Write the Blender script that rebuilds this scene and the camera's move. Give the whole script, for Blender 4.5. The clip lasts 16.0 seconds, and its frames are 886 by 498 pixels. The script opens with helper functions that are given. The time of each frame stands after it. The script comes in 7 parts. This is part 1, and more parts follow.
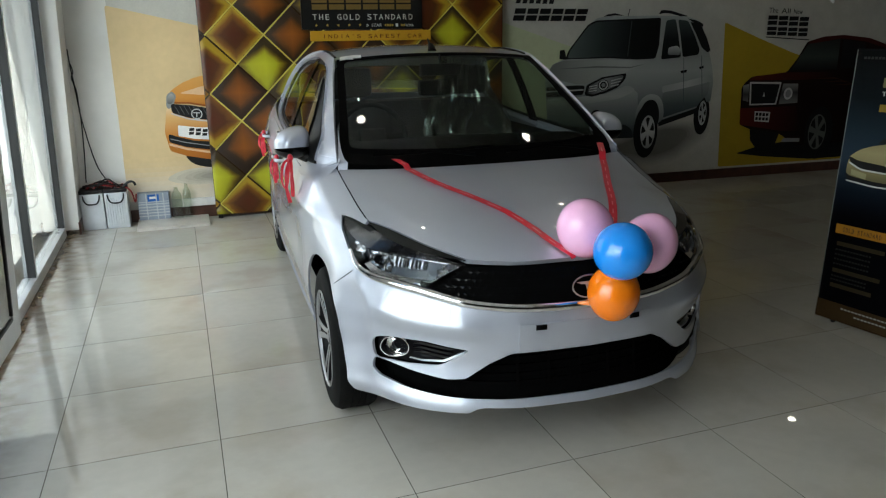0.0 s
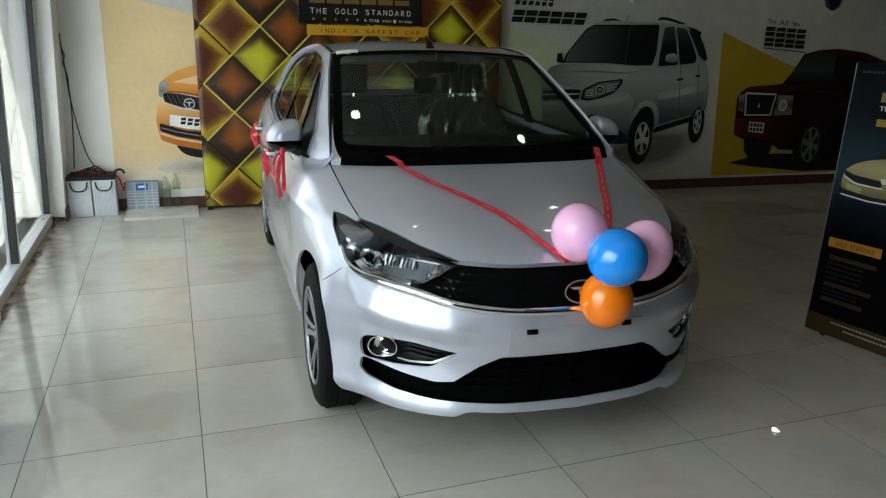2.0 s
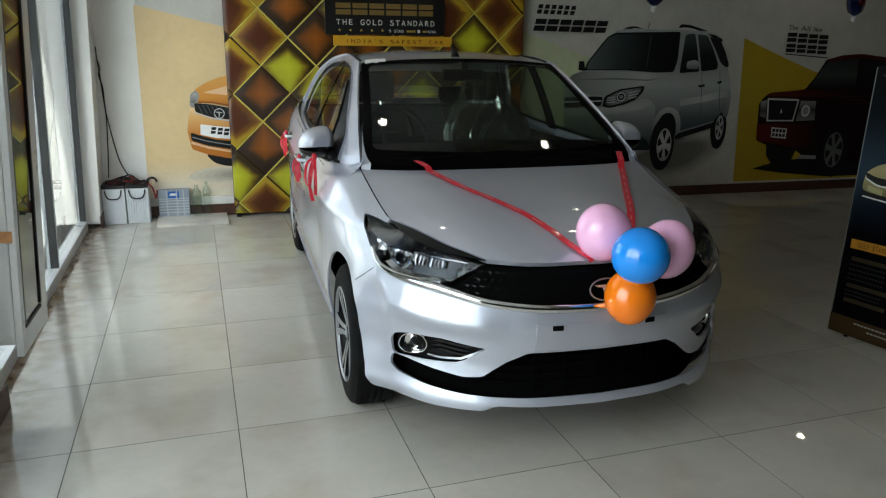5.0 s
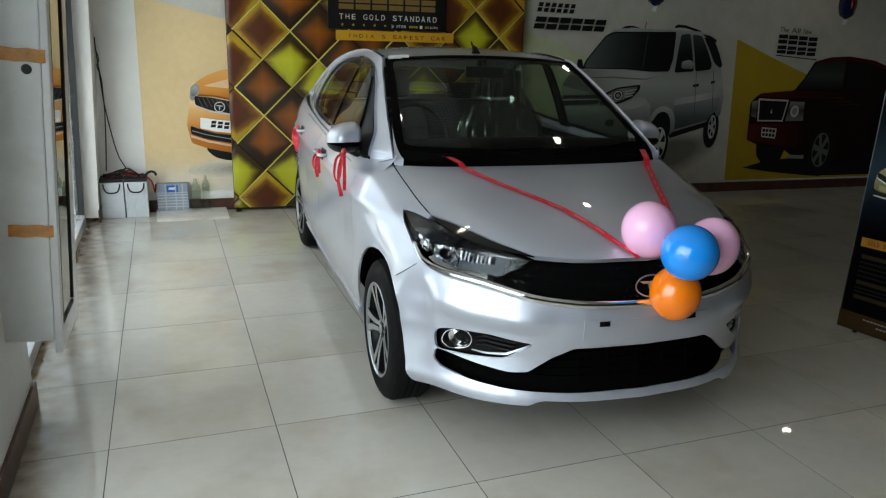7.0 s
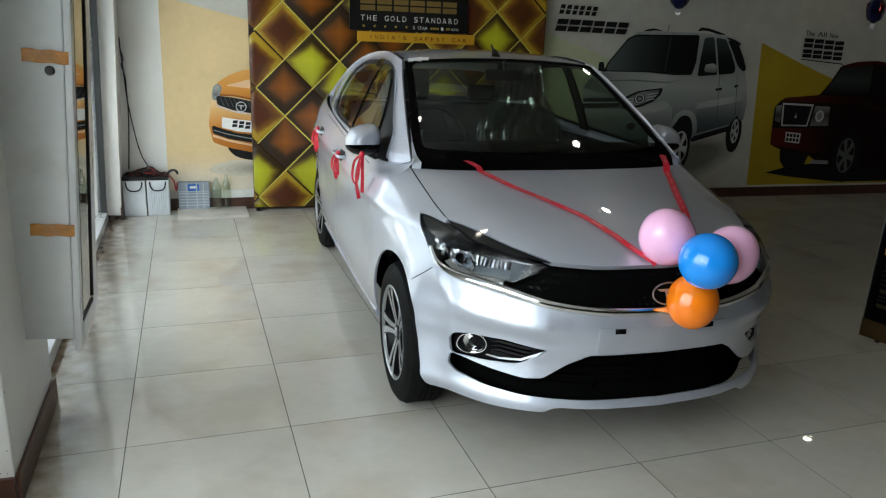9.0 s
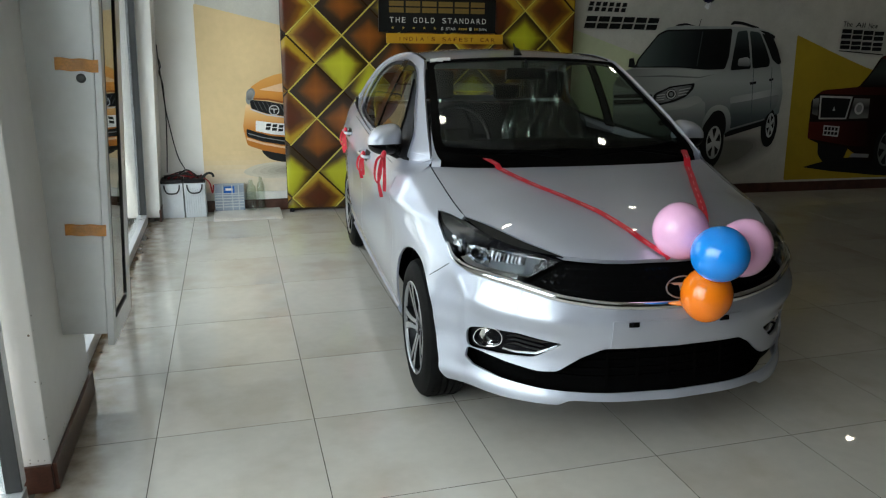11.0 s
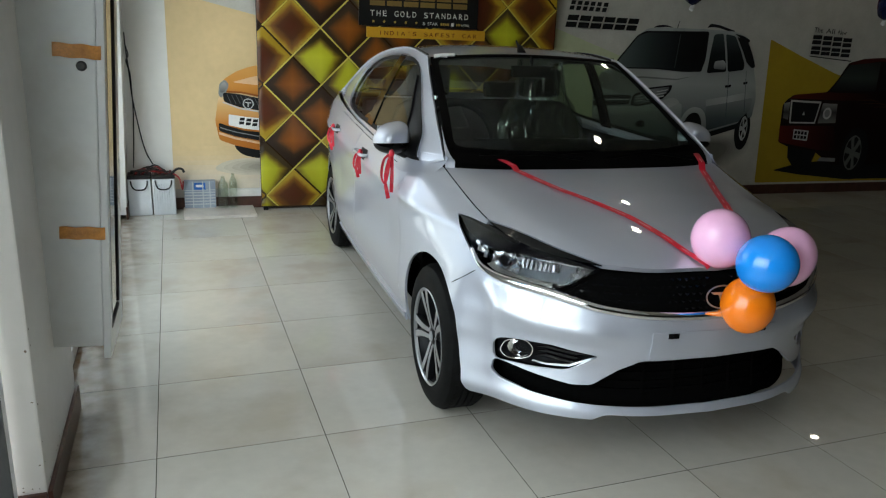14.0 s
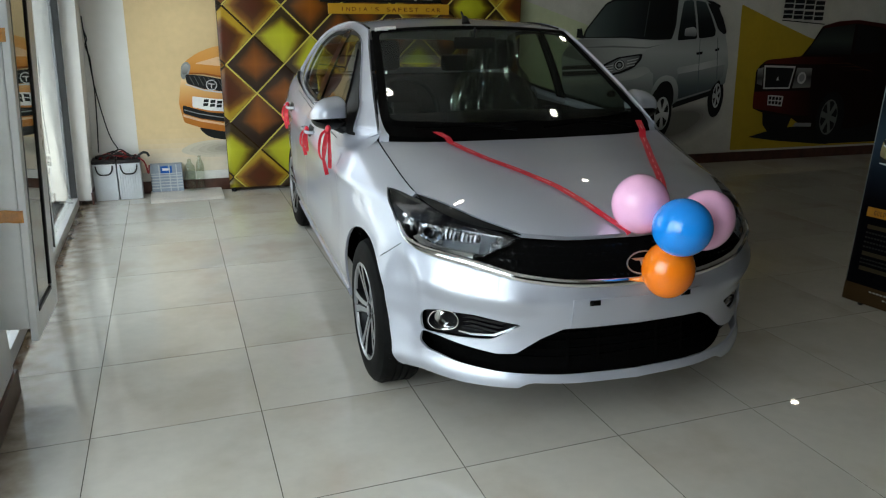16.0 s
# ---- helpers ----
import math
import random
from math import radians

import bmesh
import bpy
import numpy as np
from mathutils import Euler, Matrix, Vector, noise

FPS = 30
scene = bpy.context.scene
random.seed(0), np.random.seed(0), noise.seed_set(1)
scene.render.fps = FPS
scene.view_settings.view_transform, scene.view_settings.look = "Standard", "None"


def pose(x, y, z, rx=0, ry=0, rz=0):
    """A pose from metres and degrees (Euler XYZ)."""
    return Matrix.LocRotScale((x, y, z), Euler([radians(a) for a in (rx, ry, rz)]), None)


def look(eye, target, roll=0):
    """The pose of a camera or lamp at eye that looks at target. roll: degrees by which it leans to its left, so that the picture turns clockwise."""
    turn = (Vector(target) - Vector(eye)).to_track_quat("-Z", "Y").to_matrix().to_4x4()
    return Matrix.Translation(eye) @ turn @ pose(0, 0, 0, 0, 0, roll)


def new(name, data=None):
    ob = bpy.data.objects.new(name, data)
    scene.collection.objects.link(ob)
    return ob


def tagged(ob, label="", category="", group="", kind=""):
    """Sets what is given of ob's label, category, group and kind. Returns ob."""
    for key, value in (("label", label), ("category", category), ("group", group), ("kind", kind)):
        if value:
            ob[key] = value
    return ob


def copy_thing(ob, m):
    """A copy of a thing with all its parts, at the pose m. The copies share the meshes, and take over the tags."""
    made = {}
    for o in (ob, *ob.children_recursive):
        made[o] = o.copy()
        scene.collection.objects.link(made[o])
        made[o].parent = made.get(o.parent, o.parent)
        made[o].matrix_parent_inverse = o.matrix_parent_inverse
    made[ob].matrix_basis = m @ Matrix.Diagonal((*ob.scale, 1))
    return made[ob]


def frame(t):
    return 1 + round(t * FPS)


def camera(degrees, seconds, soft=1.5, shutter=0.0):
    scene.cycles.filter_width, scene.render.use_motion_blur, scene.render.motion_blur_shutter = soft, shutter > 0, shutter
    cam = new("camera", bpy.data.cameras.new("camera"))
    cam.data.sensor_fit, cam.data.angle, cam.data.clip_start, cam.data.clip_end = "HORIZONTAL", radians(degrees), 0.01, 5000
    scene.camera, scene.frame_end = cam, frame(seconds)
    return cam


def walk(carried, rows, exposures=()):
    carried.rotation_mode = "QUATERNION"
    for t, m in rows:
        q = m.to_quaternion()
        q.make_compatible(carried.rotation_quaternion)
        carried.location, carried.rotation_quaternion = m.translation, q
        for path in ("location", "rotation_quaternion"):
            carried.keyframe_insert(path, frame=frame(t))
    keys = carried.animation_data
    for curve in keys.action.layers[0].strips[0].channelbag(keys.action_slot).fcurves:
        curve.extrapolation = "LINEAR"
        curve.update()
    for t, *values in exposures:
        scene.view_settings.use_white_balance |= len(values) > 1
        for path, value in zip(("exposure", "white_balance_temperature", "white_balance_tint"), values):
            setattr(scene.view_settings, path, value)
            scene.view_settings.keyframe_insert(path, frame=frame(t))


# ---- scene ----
from mathutils.geometry import delaunay_2d_cdt

# camera and walk
cam = camera(61.8, 16.0, 1.2)
PATH = [
    (0, (-0.017, -3.285, 1.484), (0.615, -1.47, 0.93), -0.8),
    (0.5, (-0.039, -3.23, 1.468), (0.608, -1.423, 0.906), 0.4),
    (1, (-0.038, -3.185, 1.472), (0.626, -1.395, 0.876), 0.8),
    (1.5, (-0.022, -3.207, 1.483), (0.653, -1.415, 0.906), 1.1),
    (2, (-0.013, -3.245, 1.475), (0.646, -1.44, 0.92), 1.4),
    (2.5, (-0.013, -3.284, 1.469), (0.593, -1.459, 0.919), 1.3),
    (3, (-0.022, -3.295, 1.469), (0.546, -1.459, 0.916), 1.1),
    (3.5, (-0.002, -3.309, 1.473), (0.534, -1.463, 0.92), 0.9),
    (4, (0.008, -3.354, 1.476), (0.549, -1.507, 0.931), 0.7),
    (4.2, (0.02, -3.372, 1.467), (0.558, -1.523, 0.928), 0.5),
    (6.3, (-0.308, -3.244, 1.471), (0.43, -1.46, 0.948), 1.7),
    (6.5, (-0.32, -3.247, 1.473), (0.387, -1.45, 0.951), 1.7),
    (7, (-0.33, -3.255, 1.466), (0.353, -1.454, 0.926), 1.7),
    (7.5, (-0.335, -3.248, 1.465), (0.328, -1.443, 0.917), 2.3),
    (8, (-0.341, -3.247, 1.469), (0.305, -1.435, 0.923), 2.3),
    (10.3, (-0.265, -3.316, 1.488), (0.326, -1.481, 0.956), 1.3),
    (10.5, (-0.26, -3.334, 1.488), (0.302, -1.49, 0.956), 1.2),
    (11, (-0.248, -3.335, 1.482), (0.281, -1.484, 0.939), 0.7),
    (11.5, (-0.307, -3.257, 1.486), (0.289, -1.429, 0.936), 1.2),
    (12, (-0.385, -3.181, 1.477), (0.251, -1.363, 0.938), 1.5),
    (12.5, (-0.431, -3.126, 1.476), (0.224, -1.318, 0.929), 1.4),
    (13, (-0.453, -3.11, 1.471), (0.227, -1.311, 0.923), 1.4),
    (13.5, (-0.473, -3.107, 1.467), (0.209, -1.307, 0.924), 2.2),
    (14, (-0.473, -3.101, 1.467), (0.191, -1.296, 0.919), 2.2),
    (14.5, (-0.454, -3.095, 1.453), (0.255, -1.314, 0.884), 2.4),
    (15, (-0.429, -3.102, 1.457), (0.299, -1.337, 0.861), 2.1),
    (15.5, (-0.348, -3.136, 1.457), (0.358, -1.365, 0.852), 0.3),
    (16, (-0.215, -3.197, 1.453), (0.439, -1.406, 0.849), 0.5),
]
EXPOSURES = [(0.0, 1.13, 6500, 5), (6.4, 1.12, 6500, 5), (7.0, 1.15, 6500, 5), (7.5, 1.24, 6500, 5), (8.2, 1.25, 6500, 5), (10.3, 1.13, 6500, 5), (12.0, 1.12, 6500, 5), (14.5, 1.07, 6500, 5), (16.0, 1.10, 6500, 5)]
walk(cam, [(t, look(eye, target, roll)) for t, eye, target, roll in PATH], EXPOSURES)

# world, sun and lamps
world = bpy.data.worlds.new("sky")
scene.world = world
world.use_nodes = True
sky = world.node_tree.nodes.new("ShaderNodeTexSky")
sky.sky_type, sky.sun_disc, sky.sun_elevation, sky.sun_rotation = "NISHITA", False, radians(51), radians(185.7)
world.node_tree.links.new(sky.outputs[0], world.node_tree.nodes["Background"].inputs[0])
world.node_tree.nodes["Background"].inputs[1].default_value = 0.13
sun = new("sun", bpy.data.lights.new("sun", "SUN"))
sun.data.energy, sun.data.angle, sun.data.color = 4.5, radians(0.5), (1.0, 0.98, 0.95)
sun.matrix_world = look((-0.7, -7.0, 8.7), (0, 0, 0))


def lamp_at(name, m, size, watts, tint=(1, 1, 1)):
    data = bpy.data.lights.new(name, "AREA")
    data.shape, data.size, data.energy, data.color = "DISK", size, watts, tint
    ob = new(name, data)
    ob.matrix_world = m
    return ob


# daylight from the open sky, standing in the openings of the side wall
for y, z, long, high, watts, down, turn, spread in ((-2.35, 1.60, 2.0, 1.4, 7.8, 1.10, 0.30, 115), (1.55, 1.25, 2.6, 2.0, 9.5, 0.95, 0.05, 150)):
    day = lamp_at("window_daylight", look((-1.03, y, z), (0.0, y + turn, z - down)), long, watts, (0.93, 0.97, 1.0))
    day.data.shape, day.data.size_y, day.data.spread = "RECTANGLE", high, radians(spread)

# small ceiling downlights
DOWNLIGHTS = [(0.88, 0.70), (2.30, 0.43), (2.82, 1.45), (5.85, 2.23)]
for x, y in DOWNLIGHTS:
    lamp_at("downlight", look((x, y, 2.53), (x, y, 0)), 0.08, 0.30, (1.0, 0.90, 0.74))

# materials
def material(name, color=(0.8, 0.8, 0.8), rough=0.5, metal=0.0, var=0.0, scale=8.0, bump=0.0, bump_scale=60.0, coat=0.0,
             coat_rough=0.03, coat_ior=1.5, spec=0.5, island=0.0, per_object=0.0, rough_var=0.0, stain=0.0, stain_scale=1.2, stain_color=(0.2, 0.15, 0.1), shift=0.0):
    """Principled surface with grain at two scales, stains, bump and wear in the gloss."""
    m = bpy.data.materials.new(name)
    m.use_nodes = True
    nt = m.node_tree
    n, link = nt.nodes, nt.links.new
    b = n["Principled BSDF"]
    b.inputs["Base Color"].default_value = (*color, 1)
    b.inputs["Roughness"].default_value, b.inputs["Metallic"].default_value = rough, metal
    b.inputs["Coat Weight"].default_value, b.inputs["Coat Roughness"].default_value = coat, coat_rough
    b.inputs["Specular IOR Level"].default_value = spec
    b.inputs["Coat IOR"].default_value = coat_ior
    co = n.new("ShaderNodeTexCoord").outputs["Object"]
    if shift:
        # pieces that share a mesh each take their own patch of the grain
        far = n.new("ShaderNodeVectorMath")
        far.operation = "ADD"
        mul = n.new("ShaderNodeMath")
        mul.operation, mul.inputs[1].default_value = "MULTIPLY", shift
        link(n.new("ShaderNodeObjectInfo").outputs["Random"], mul.inputs[0])
        link(co, far.inputs[0])
        link(mul.outputs[0], far.inputs[1])
        co = far.outputs[0]
    out = None

    def noise_tex(s, detail=4.0):
        t = n.new("ShaderNodeTexNoise")
        t.inputs["Scale"].default_value, t.inputs["Detail"].default_value = s, detail
        link(co, t.inputs["Vector"])
        return t.outputs["Fac"]

    def mapped(src, a, b2, c, d):
        r = n.new("ShaderNodeMapRange")
        r.inputs["From Min"].default_value, r.inputs["From Max"].default_value = a, b2
        r.inputs["To Min"].default_value, r.inputs["To Max"].default_value = c, d
        link(src, r.inputs["Value"])
        return r.outputs[0]

    def scaled(col, fac):
        h = n.new("ShaderNodeHueSaturation")
        if col is None:
            h.inputs["Color"].default_value = (*color, 1)
        else:
            link(col, h.inputs["Color"])
        link(fac, h.inputs["Value"])
        return h.outputs[0]

    if var:
        out = scaled(out, mapped(noise_tex(scale), 0.3, 0.7, 1 - var, 1 + var))
        out = scaled(out, mapped(noise_tex(scale * 9), 0.3, 0.7, 1 - var * 0.5, 1 + var * 0.5))
    if per_object:
        out = scaled(out, mapped(n.new("ShaderNodeObjectInfo").outputs["Random"], 0, 1, 1 - per_object, 1 + per_object))
    if island:
        out = scaled(out, mapped(n.new("ShaderNodeNewGeometry").outputs["Random Per Island"], 0, 1, 1 - island, 1 + island))
    if stain:
        mx = n.new("ShaderNodeMix")
        mx.data_type = "RGBA"
        link(mapped(noise_tex(stain_scale, 6), 0.52, 0.7, 0, stain), mx.inputs[0])
        mx.inputs[7].default_value = (*stain_color, 1)
        if out is None:
            mx.inputs[6].default_value = (*color, 1)
        else:
            link(out, mx.inputs[6])
        out = mx.outputs[2]
    if out is not None:
        link(out, b.inputs["Base Color"])
    if rough_var:
        link(mapped(noise_tex(scale * 1.7, 5), 0.3, 0.7, max(rough - rough_var, 0.01), rough + rough_var), b.inputs["Roughness"])
    if bump:
        bp = n.new("ShaderNodeBump")
        bp.inputs["Strength"].default_value, bp.inputs["Distance"].default_value = bump, 0.002
        link(noise_tex(bump_scale), bp.inputs["Height"])
        link(bp.outputs[0], b.inputs["Normal"])
    return m


def glass(name, color=(1, 1, 1), rough=0.0, ior=1.45):
    """Thin pane: clear see-through mixed with a mirror gloss by Fresnel."""
    m = bpy.data.materials.new(name)
    m.use_nodes = True
    n, link = m.node_tree.nodes, m.node_tree.links.new
    n.remove(n["Principled BSDF"])
    tr, gl, lw, pw, ad, mx = (n.new(k) for k in ("ShaderNodeBsdfTransparent", "ShaderNodeBsdfGlossy", "ShaderNodeLayerWeight", "ShaderNodeMath", "ShaderNodeMapRange", "ShaderNodeMixShader"))
    tr.inputs[0].default_value = (*color, 1)
    gl.inputs["Roughness"].default_value = rough
    f0 = ((ior - 1) / (ior + 1)) ** 2 * 1.6
    pw.operation, pw.inputs[1].default_value = "POWER", 5.0
    ad.inputs["To Min"].default_value, ad.inputs["To Max"].default_value = f0, 1.0
    link(lw.outputs["Facing"], pw.inputs[0])
    link(pw.outputs[0], ad.inputs["Value"])
    link(ad.outputs[0], mx.inputs[0])
    link(tr.outputs[0], mx.inputs[1])
    link(gl.outputs[0], mx.inputs[2])
    link(mx.outputs[0], n["Material Output"].inputs[0])
    return m


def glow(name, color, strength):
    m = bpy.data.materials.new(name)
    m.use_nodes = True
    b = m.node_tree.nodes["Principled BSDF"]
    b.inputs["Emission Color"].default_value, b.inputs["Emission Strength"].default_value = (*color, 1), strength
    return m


M = {
    "tile": material("vitrified_tile", (0.545, 0.52, 0.455), 0.024, var=0.05, scale=2.2, per_object=0.03, rough_var=0.015, bump=0.015, bump_scale=7, stain=0.30, stain_scale=2.6, stain_color=(0.33, 0.25, 0.16), shift=60.0),
    "grout": material("grout", (0.055, 0.046, 0.036), 0.9, var=0.3, scale=12),
    "wall": material("wall_paint", (0.72, 0.70, 0.66), 0.6, var=0.04, scale=1.5, bump=0.1, bump_scale=90, stain=0.15, stain_scale=1.1, stain_color=(0.5, 0.45, 0.38)),
    "ceiling": material("ceiling_paint", (0.85, 0.84, 0.81), 0.8, var=0.03, scale=1.0),
    # ceiling tone darkened to cut the light it throws back
    "ceiling_low_bounce": material("low_bounce_ceiling", (0.43, 0.385, 0.325), 0.8, var=0.03, scale=1.0),
    "skirting": material("skirting_stone", (0.075, 0.030, 0.019), 0.30, var=0.3, scale=14, bump=0.1),
    "alu": material("aluminium", (0.64, 0.64, 0.64), 0.35, metal=0.25, var=0.05, scale=3, rough_var=0.08),
    "alu_dark": material("dark_gasket", (0.02, 0.02, 0.02), 0.5),
    "white_post": material("white_post", (0.82, 0.83, 0.84), 0.5, var=0.03, scale=3),
    "tape": material("brown_tape", (0.52, 0.22, 0.045), 0.12, var=0.25, scale=25, bump=0.9, bump_scale=28),
    "pane": glass("window_pane", (0.93, 0.96, 0.95)),
    "paint": material("silver_paint", (0.505, 0.532, 0.615), 0.43, metal=0.56, var=0.03, scale=900, coat=1.0, coat_rough=0.012, coat_ior=1.75),
    "black_gloss": material("black_gloss", (0.004, 0.004, 0.005), 0.07, spec=0.35),
    "dart": material("grille_dart", (0.006, 0.006, 0.007), 0.16, spec=0.22),
    "intake": material("intake_black", (0.002, 0.002, 0.002), 0.5, spec=0.02),
    "bottle": glass("clear_bottle", (0.82, 0.86, 0.80), 0.03, 1.6),
    "mesh_black": material("mesh_black", (0.004, 0.004, 0.005), 0.30, spec=0.10),
    # near-black for unseen walls, so they throw back little light
    "wall_absorbing": material("light_absorbing_wall", (0.07, 0.06, 0.05), 0.7, var=0.06, scale=1.5),
    "black_plastic": material("black_plastic", (0.005, 0.005, 0.006), 0.5, spec=0.25, var=0.1, scale=80, bump=0.15, bump_scale=400),
    "dark": material("dark_void", (0.003, 0.003, 0.003), 0.9, spec=0.0),
    "rubber": material("tyre_rubber", (0.006, 0.006, 0.006), 0.65, spec=0.08, var=0.2, scale=30, bump=0.2, bump_scale=150),
    "alloy": material("machined_alloy", (0.40, 0.41, 0.43), 0.3, metal=0.9, var=0.03, scale=60),
    "alloy_black": material("alloy_black", (0.006, 0.006, 0.007), 0.35, spec=0.2),
    "chrome": material("chrome", (0.85, 0.85, 0.86), 0.06, metal=1.0),
    "reflector": material("lamp_reflector", (0.40, 0.41, 0.43), 0.12, metal=1.0, bump=0.3, bump_scale=60),
    "lamp_block": material("smoked_lens", (0.045, 0.055, 0.07), 0.3, spec=0.12),
    "lamp_glass": glass("lamp_cover", (0.94, 0.95, 0.95), 0.0, 1.22),
    "leaf_glass": glass("dark_film_glass", (0.26, 0.27, 0.22), 0.0, 2.3),
    "car_glass": glass("tinted_glass", (0.62, 0.71, 0.64), 0.0, 1.38),
    "screen_glass": glass("windscreen_glass", (0.68, 0.78, 0.70), 0.0, 1.42),
    "fabric": material("seat_fabric", (0.020, 0.020, 0.021), 0.85, spec=0.15, var=0.25, scale=40, bump=0.3, bump_scale=300),
    "film": glass("plastic_film", (0.85, 0.87, 0.87), 0.06, 1.9),
    "ribbon": material("red_ribbon", (0.62, 0.012, 0.035), 0.3, var=0.08, scale=30, coat=0.3),
    "ribbon_ink": material("ribbon_print", (0.75, 0.28, 0.30), 0.4),
    "pink": material("pink_latex", (0.92, 0.50, 0.75), 0.14, var=0.03, scale=6, coat=0.5),
    "blue": material("blue_latex", (0.015, 0.27, 0.86), 0.12, var=0.03, scale=6, coat=0.5),
    "orange": material("orange_latex", (0.95, 0.22, 0.008), 0.14, var=0.03, scale=6, coat=0.5),
}

# ---------------------------------------------------------------- mesh helpers
def link_mesh(name, bm, mat, parent=None, label="", smooth=False, sharp=40):
    me = bpy.data.meshes.new(name)
    bm.normal_update()
    bm.to_mesh(me)
    bm.free()
    mats = mat if isinstance(mat, (list, tuple)) else [mat]
    for one in mats:
        me.materials.append(one)
    if smooth:
        me.shade_smooth()
        me.set_sharp_from_angle(angle=radians(sharp))
    ob = new(name, me)
    if parent is not None:
        ob.parent = parent
    if label:
        tagged(ob, label)
    return ob


def part(name, bm, mat, parent, label="", smooth=False, sharp=40):
    return link_mesh(name, bm, mat, parent, label, smooth, sharp)


def box_into(bm, x0, x1, y0, y1, z0, z1, bevel=0.0, m=None):
    before = set(bm.verts)
    vs = [bm.verts.new(p) for p in ((x0, y0, z0), (x1, y0, z0), (x1, y1, z0), (x0, y1, z0), (x0, y0, z1), (x1, y0, z1), (x1, y1, z1), (x0, y1, z1))]
    fs = [bm.faces.new([vs[i] for i in f]) for f in ((3, 2, 1, 0), (4, 5, 6, 7), (0, 1, 5, 4), (1, 2, 6, 5), (2, 3, 7, 6), (3, 0, 4, 7))]
    if bevel:
        bmesh.ops.bevel(bm, geom=list({e for f in fs for e in f.edges}), offset=bevel, segments=2, profile=0.6, affect="EDGES")
    if m is not None:
        bmesh.ops.transform(bm, matrix=m, verts=[v for v in bm.verts if v not in before])
    return bm


def box(x0, x1, y0, y1, z0, z1, bevel=0.0):
    return box_into(bmesh.new(), x0, x1, y0, y1, z0, z1, bevel)


def from_lists(verts, faces):
    bm = bmesh.new()
    vs = [bm.verts.new(v) for v in verts]
    for f in faces:
        try:
            bm.faces.new([vs[i] for i in f])
        except ValueError:
            pass
    return bm


def lathe(profile, steps=32, axis="z"):
    """Turns a list of (radius, height) round an axis."""
    verts, faces, n = [], [], len(profile)
    for k in range(steps):
        a = 2 * math.pi * k / steps
        for r, h in profile:
            p = (r * math.cos(a), r * math.sin(a), h)
            verts.append(p if axis == "z" else (h, p[0], p[1]))
    for k in range(steps):
        for i in range(n - 1):
            a, b = k * n + i, ((k + 1) % steps) * n + i
            faces.append((a, b, b + 1, a + 1))
    bm = from_lists(verts, faces)
    bmesh.ops.remove_doubles(bm, verts=bm.verts, dist=1e-5)
    return bm


def tube(points, radius, sides=8):
    """A round tube along points; radius may be a list."""
    pts = [Vector(p) for p in points]
    radii = radius if isinstance(radius, (list, tuple)) else [radius] * len(pts)
    verts, faces = [], []
    side = None
    for i, p in enumerate(pts):
        d = (pts[min(i + 1, len(pts) - 1)] - pts[max(i - 1, 0)]).normalized()
        if side is None:
            side = d.orthogonal().normalized()
        side = (side - d * side.dot(d)).normalized()
        up = d.cross(side)
        for k in range(sides):
            a = 2 * math.pi * k / sides
            verts.append(p + (side * math.cos(a) + up * math.sin(a)) * radii[i])
    for i in range(len(pts) - 1):
        for k in range(sides):
            a, b = i * sides + k, i * sides + (k + 1) % sides
            faces.append((a, b, b + sides, a + sides))
    faces += [tuple(range(sides))[::-1], tuple(range((len(pts) - 1) * sides, len(pts) * sides))]
    return from_lists(verts, faces)


def spline(points, per=8):
    """Catmull-Rom curve through points, as a numpy array."""
    p = np.array(points, float)
    p = np.vstack([2 * p[0] - p[1], p, 2 * p[-1] - p[-2]])
    out = []
    for i in range(1, len(p) - 2):
        for t in np.linspace(0, 1, per, endpoint=False):
            a, b, c, d = p[i - 1:i + 3]
            out.append(0.5 * (2 * b + (c - a) * t + (2 * a - 5 * b + 4 * c - d) * t * t + (3 * b - a - 3 * c + d) * t ** 3))
    out.append(p[-2])
    return np.array(out)


def empty(name, m=None):
    ob = new(name)
    if m is not None:
        ob.matrix_world = m
    return ob


def inside(poly, pts):
    """Which of pts (n x 2) lie in the polygon."""
    poly, pts = np.asarray(poly), np.asarray(pts)
    x, y = pts[:, 0], pts[:, 1]
    hit = np.zeros(len(pts), bool)
    for (x0, y0), (x1, y1) in zip(poly, np.roll(poly, -1, 0)):
        if y0 == y1:
            continue
        hit ^= ((y0 > y) != (y1 > y)) & (x < (x1 - x0) * (y - y0) / (y1 - y0) + x0)
    return hit


def fine(poly, step):
    """The polygon's edges cut to pieces no longer than step."""
    out = []
    poly = np.asarray(poly, float)
    for a, b in zip(poly, np.roll(poly, -1, 0)):
        n = max(1, int(math.ceil(np.linalg.norm(b - a) / step)))
        out += [a + (b - a) * k / n for k in range(n)]
    return np.array(out)


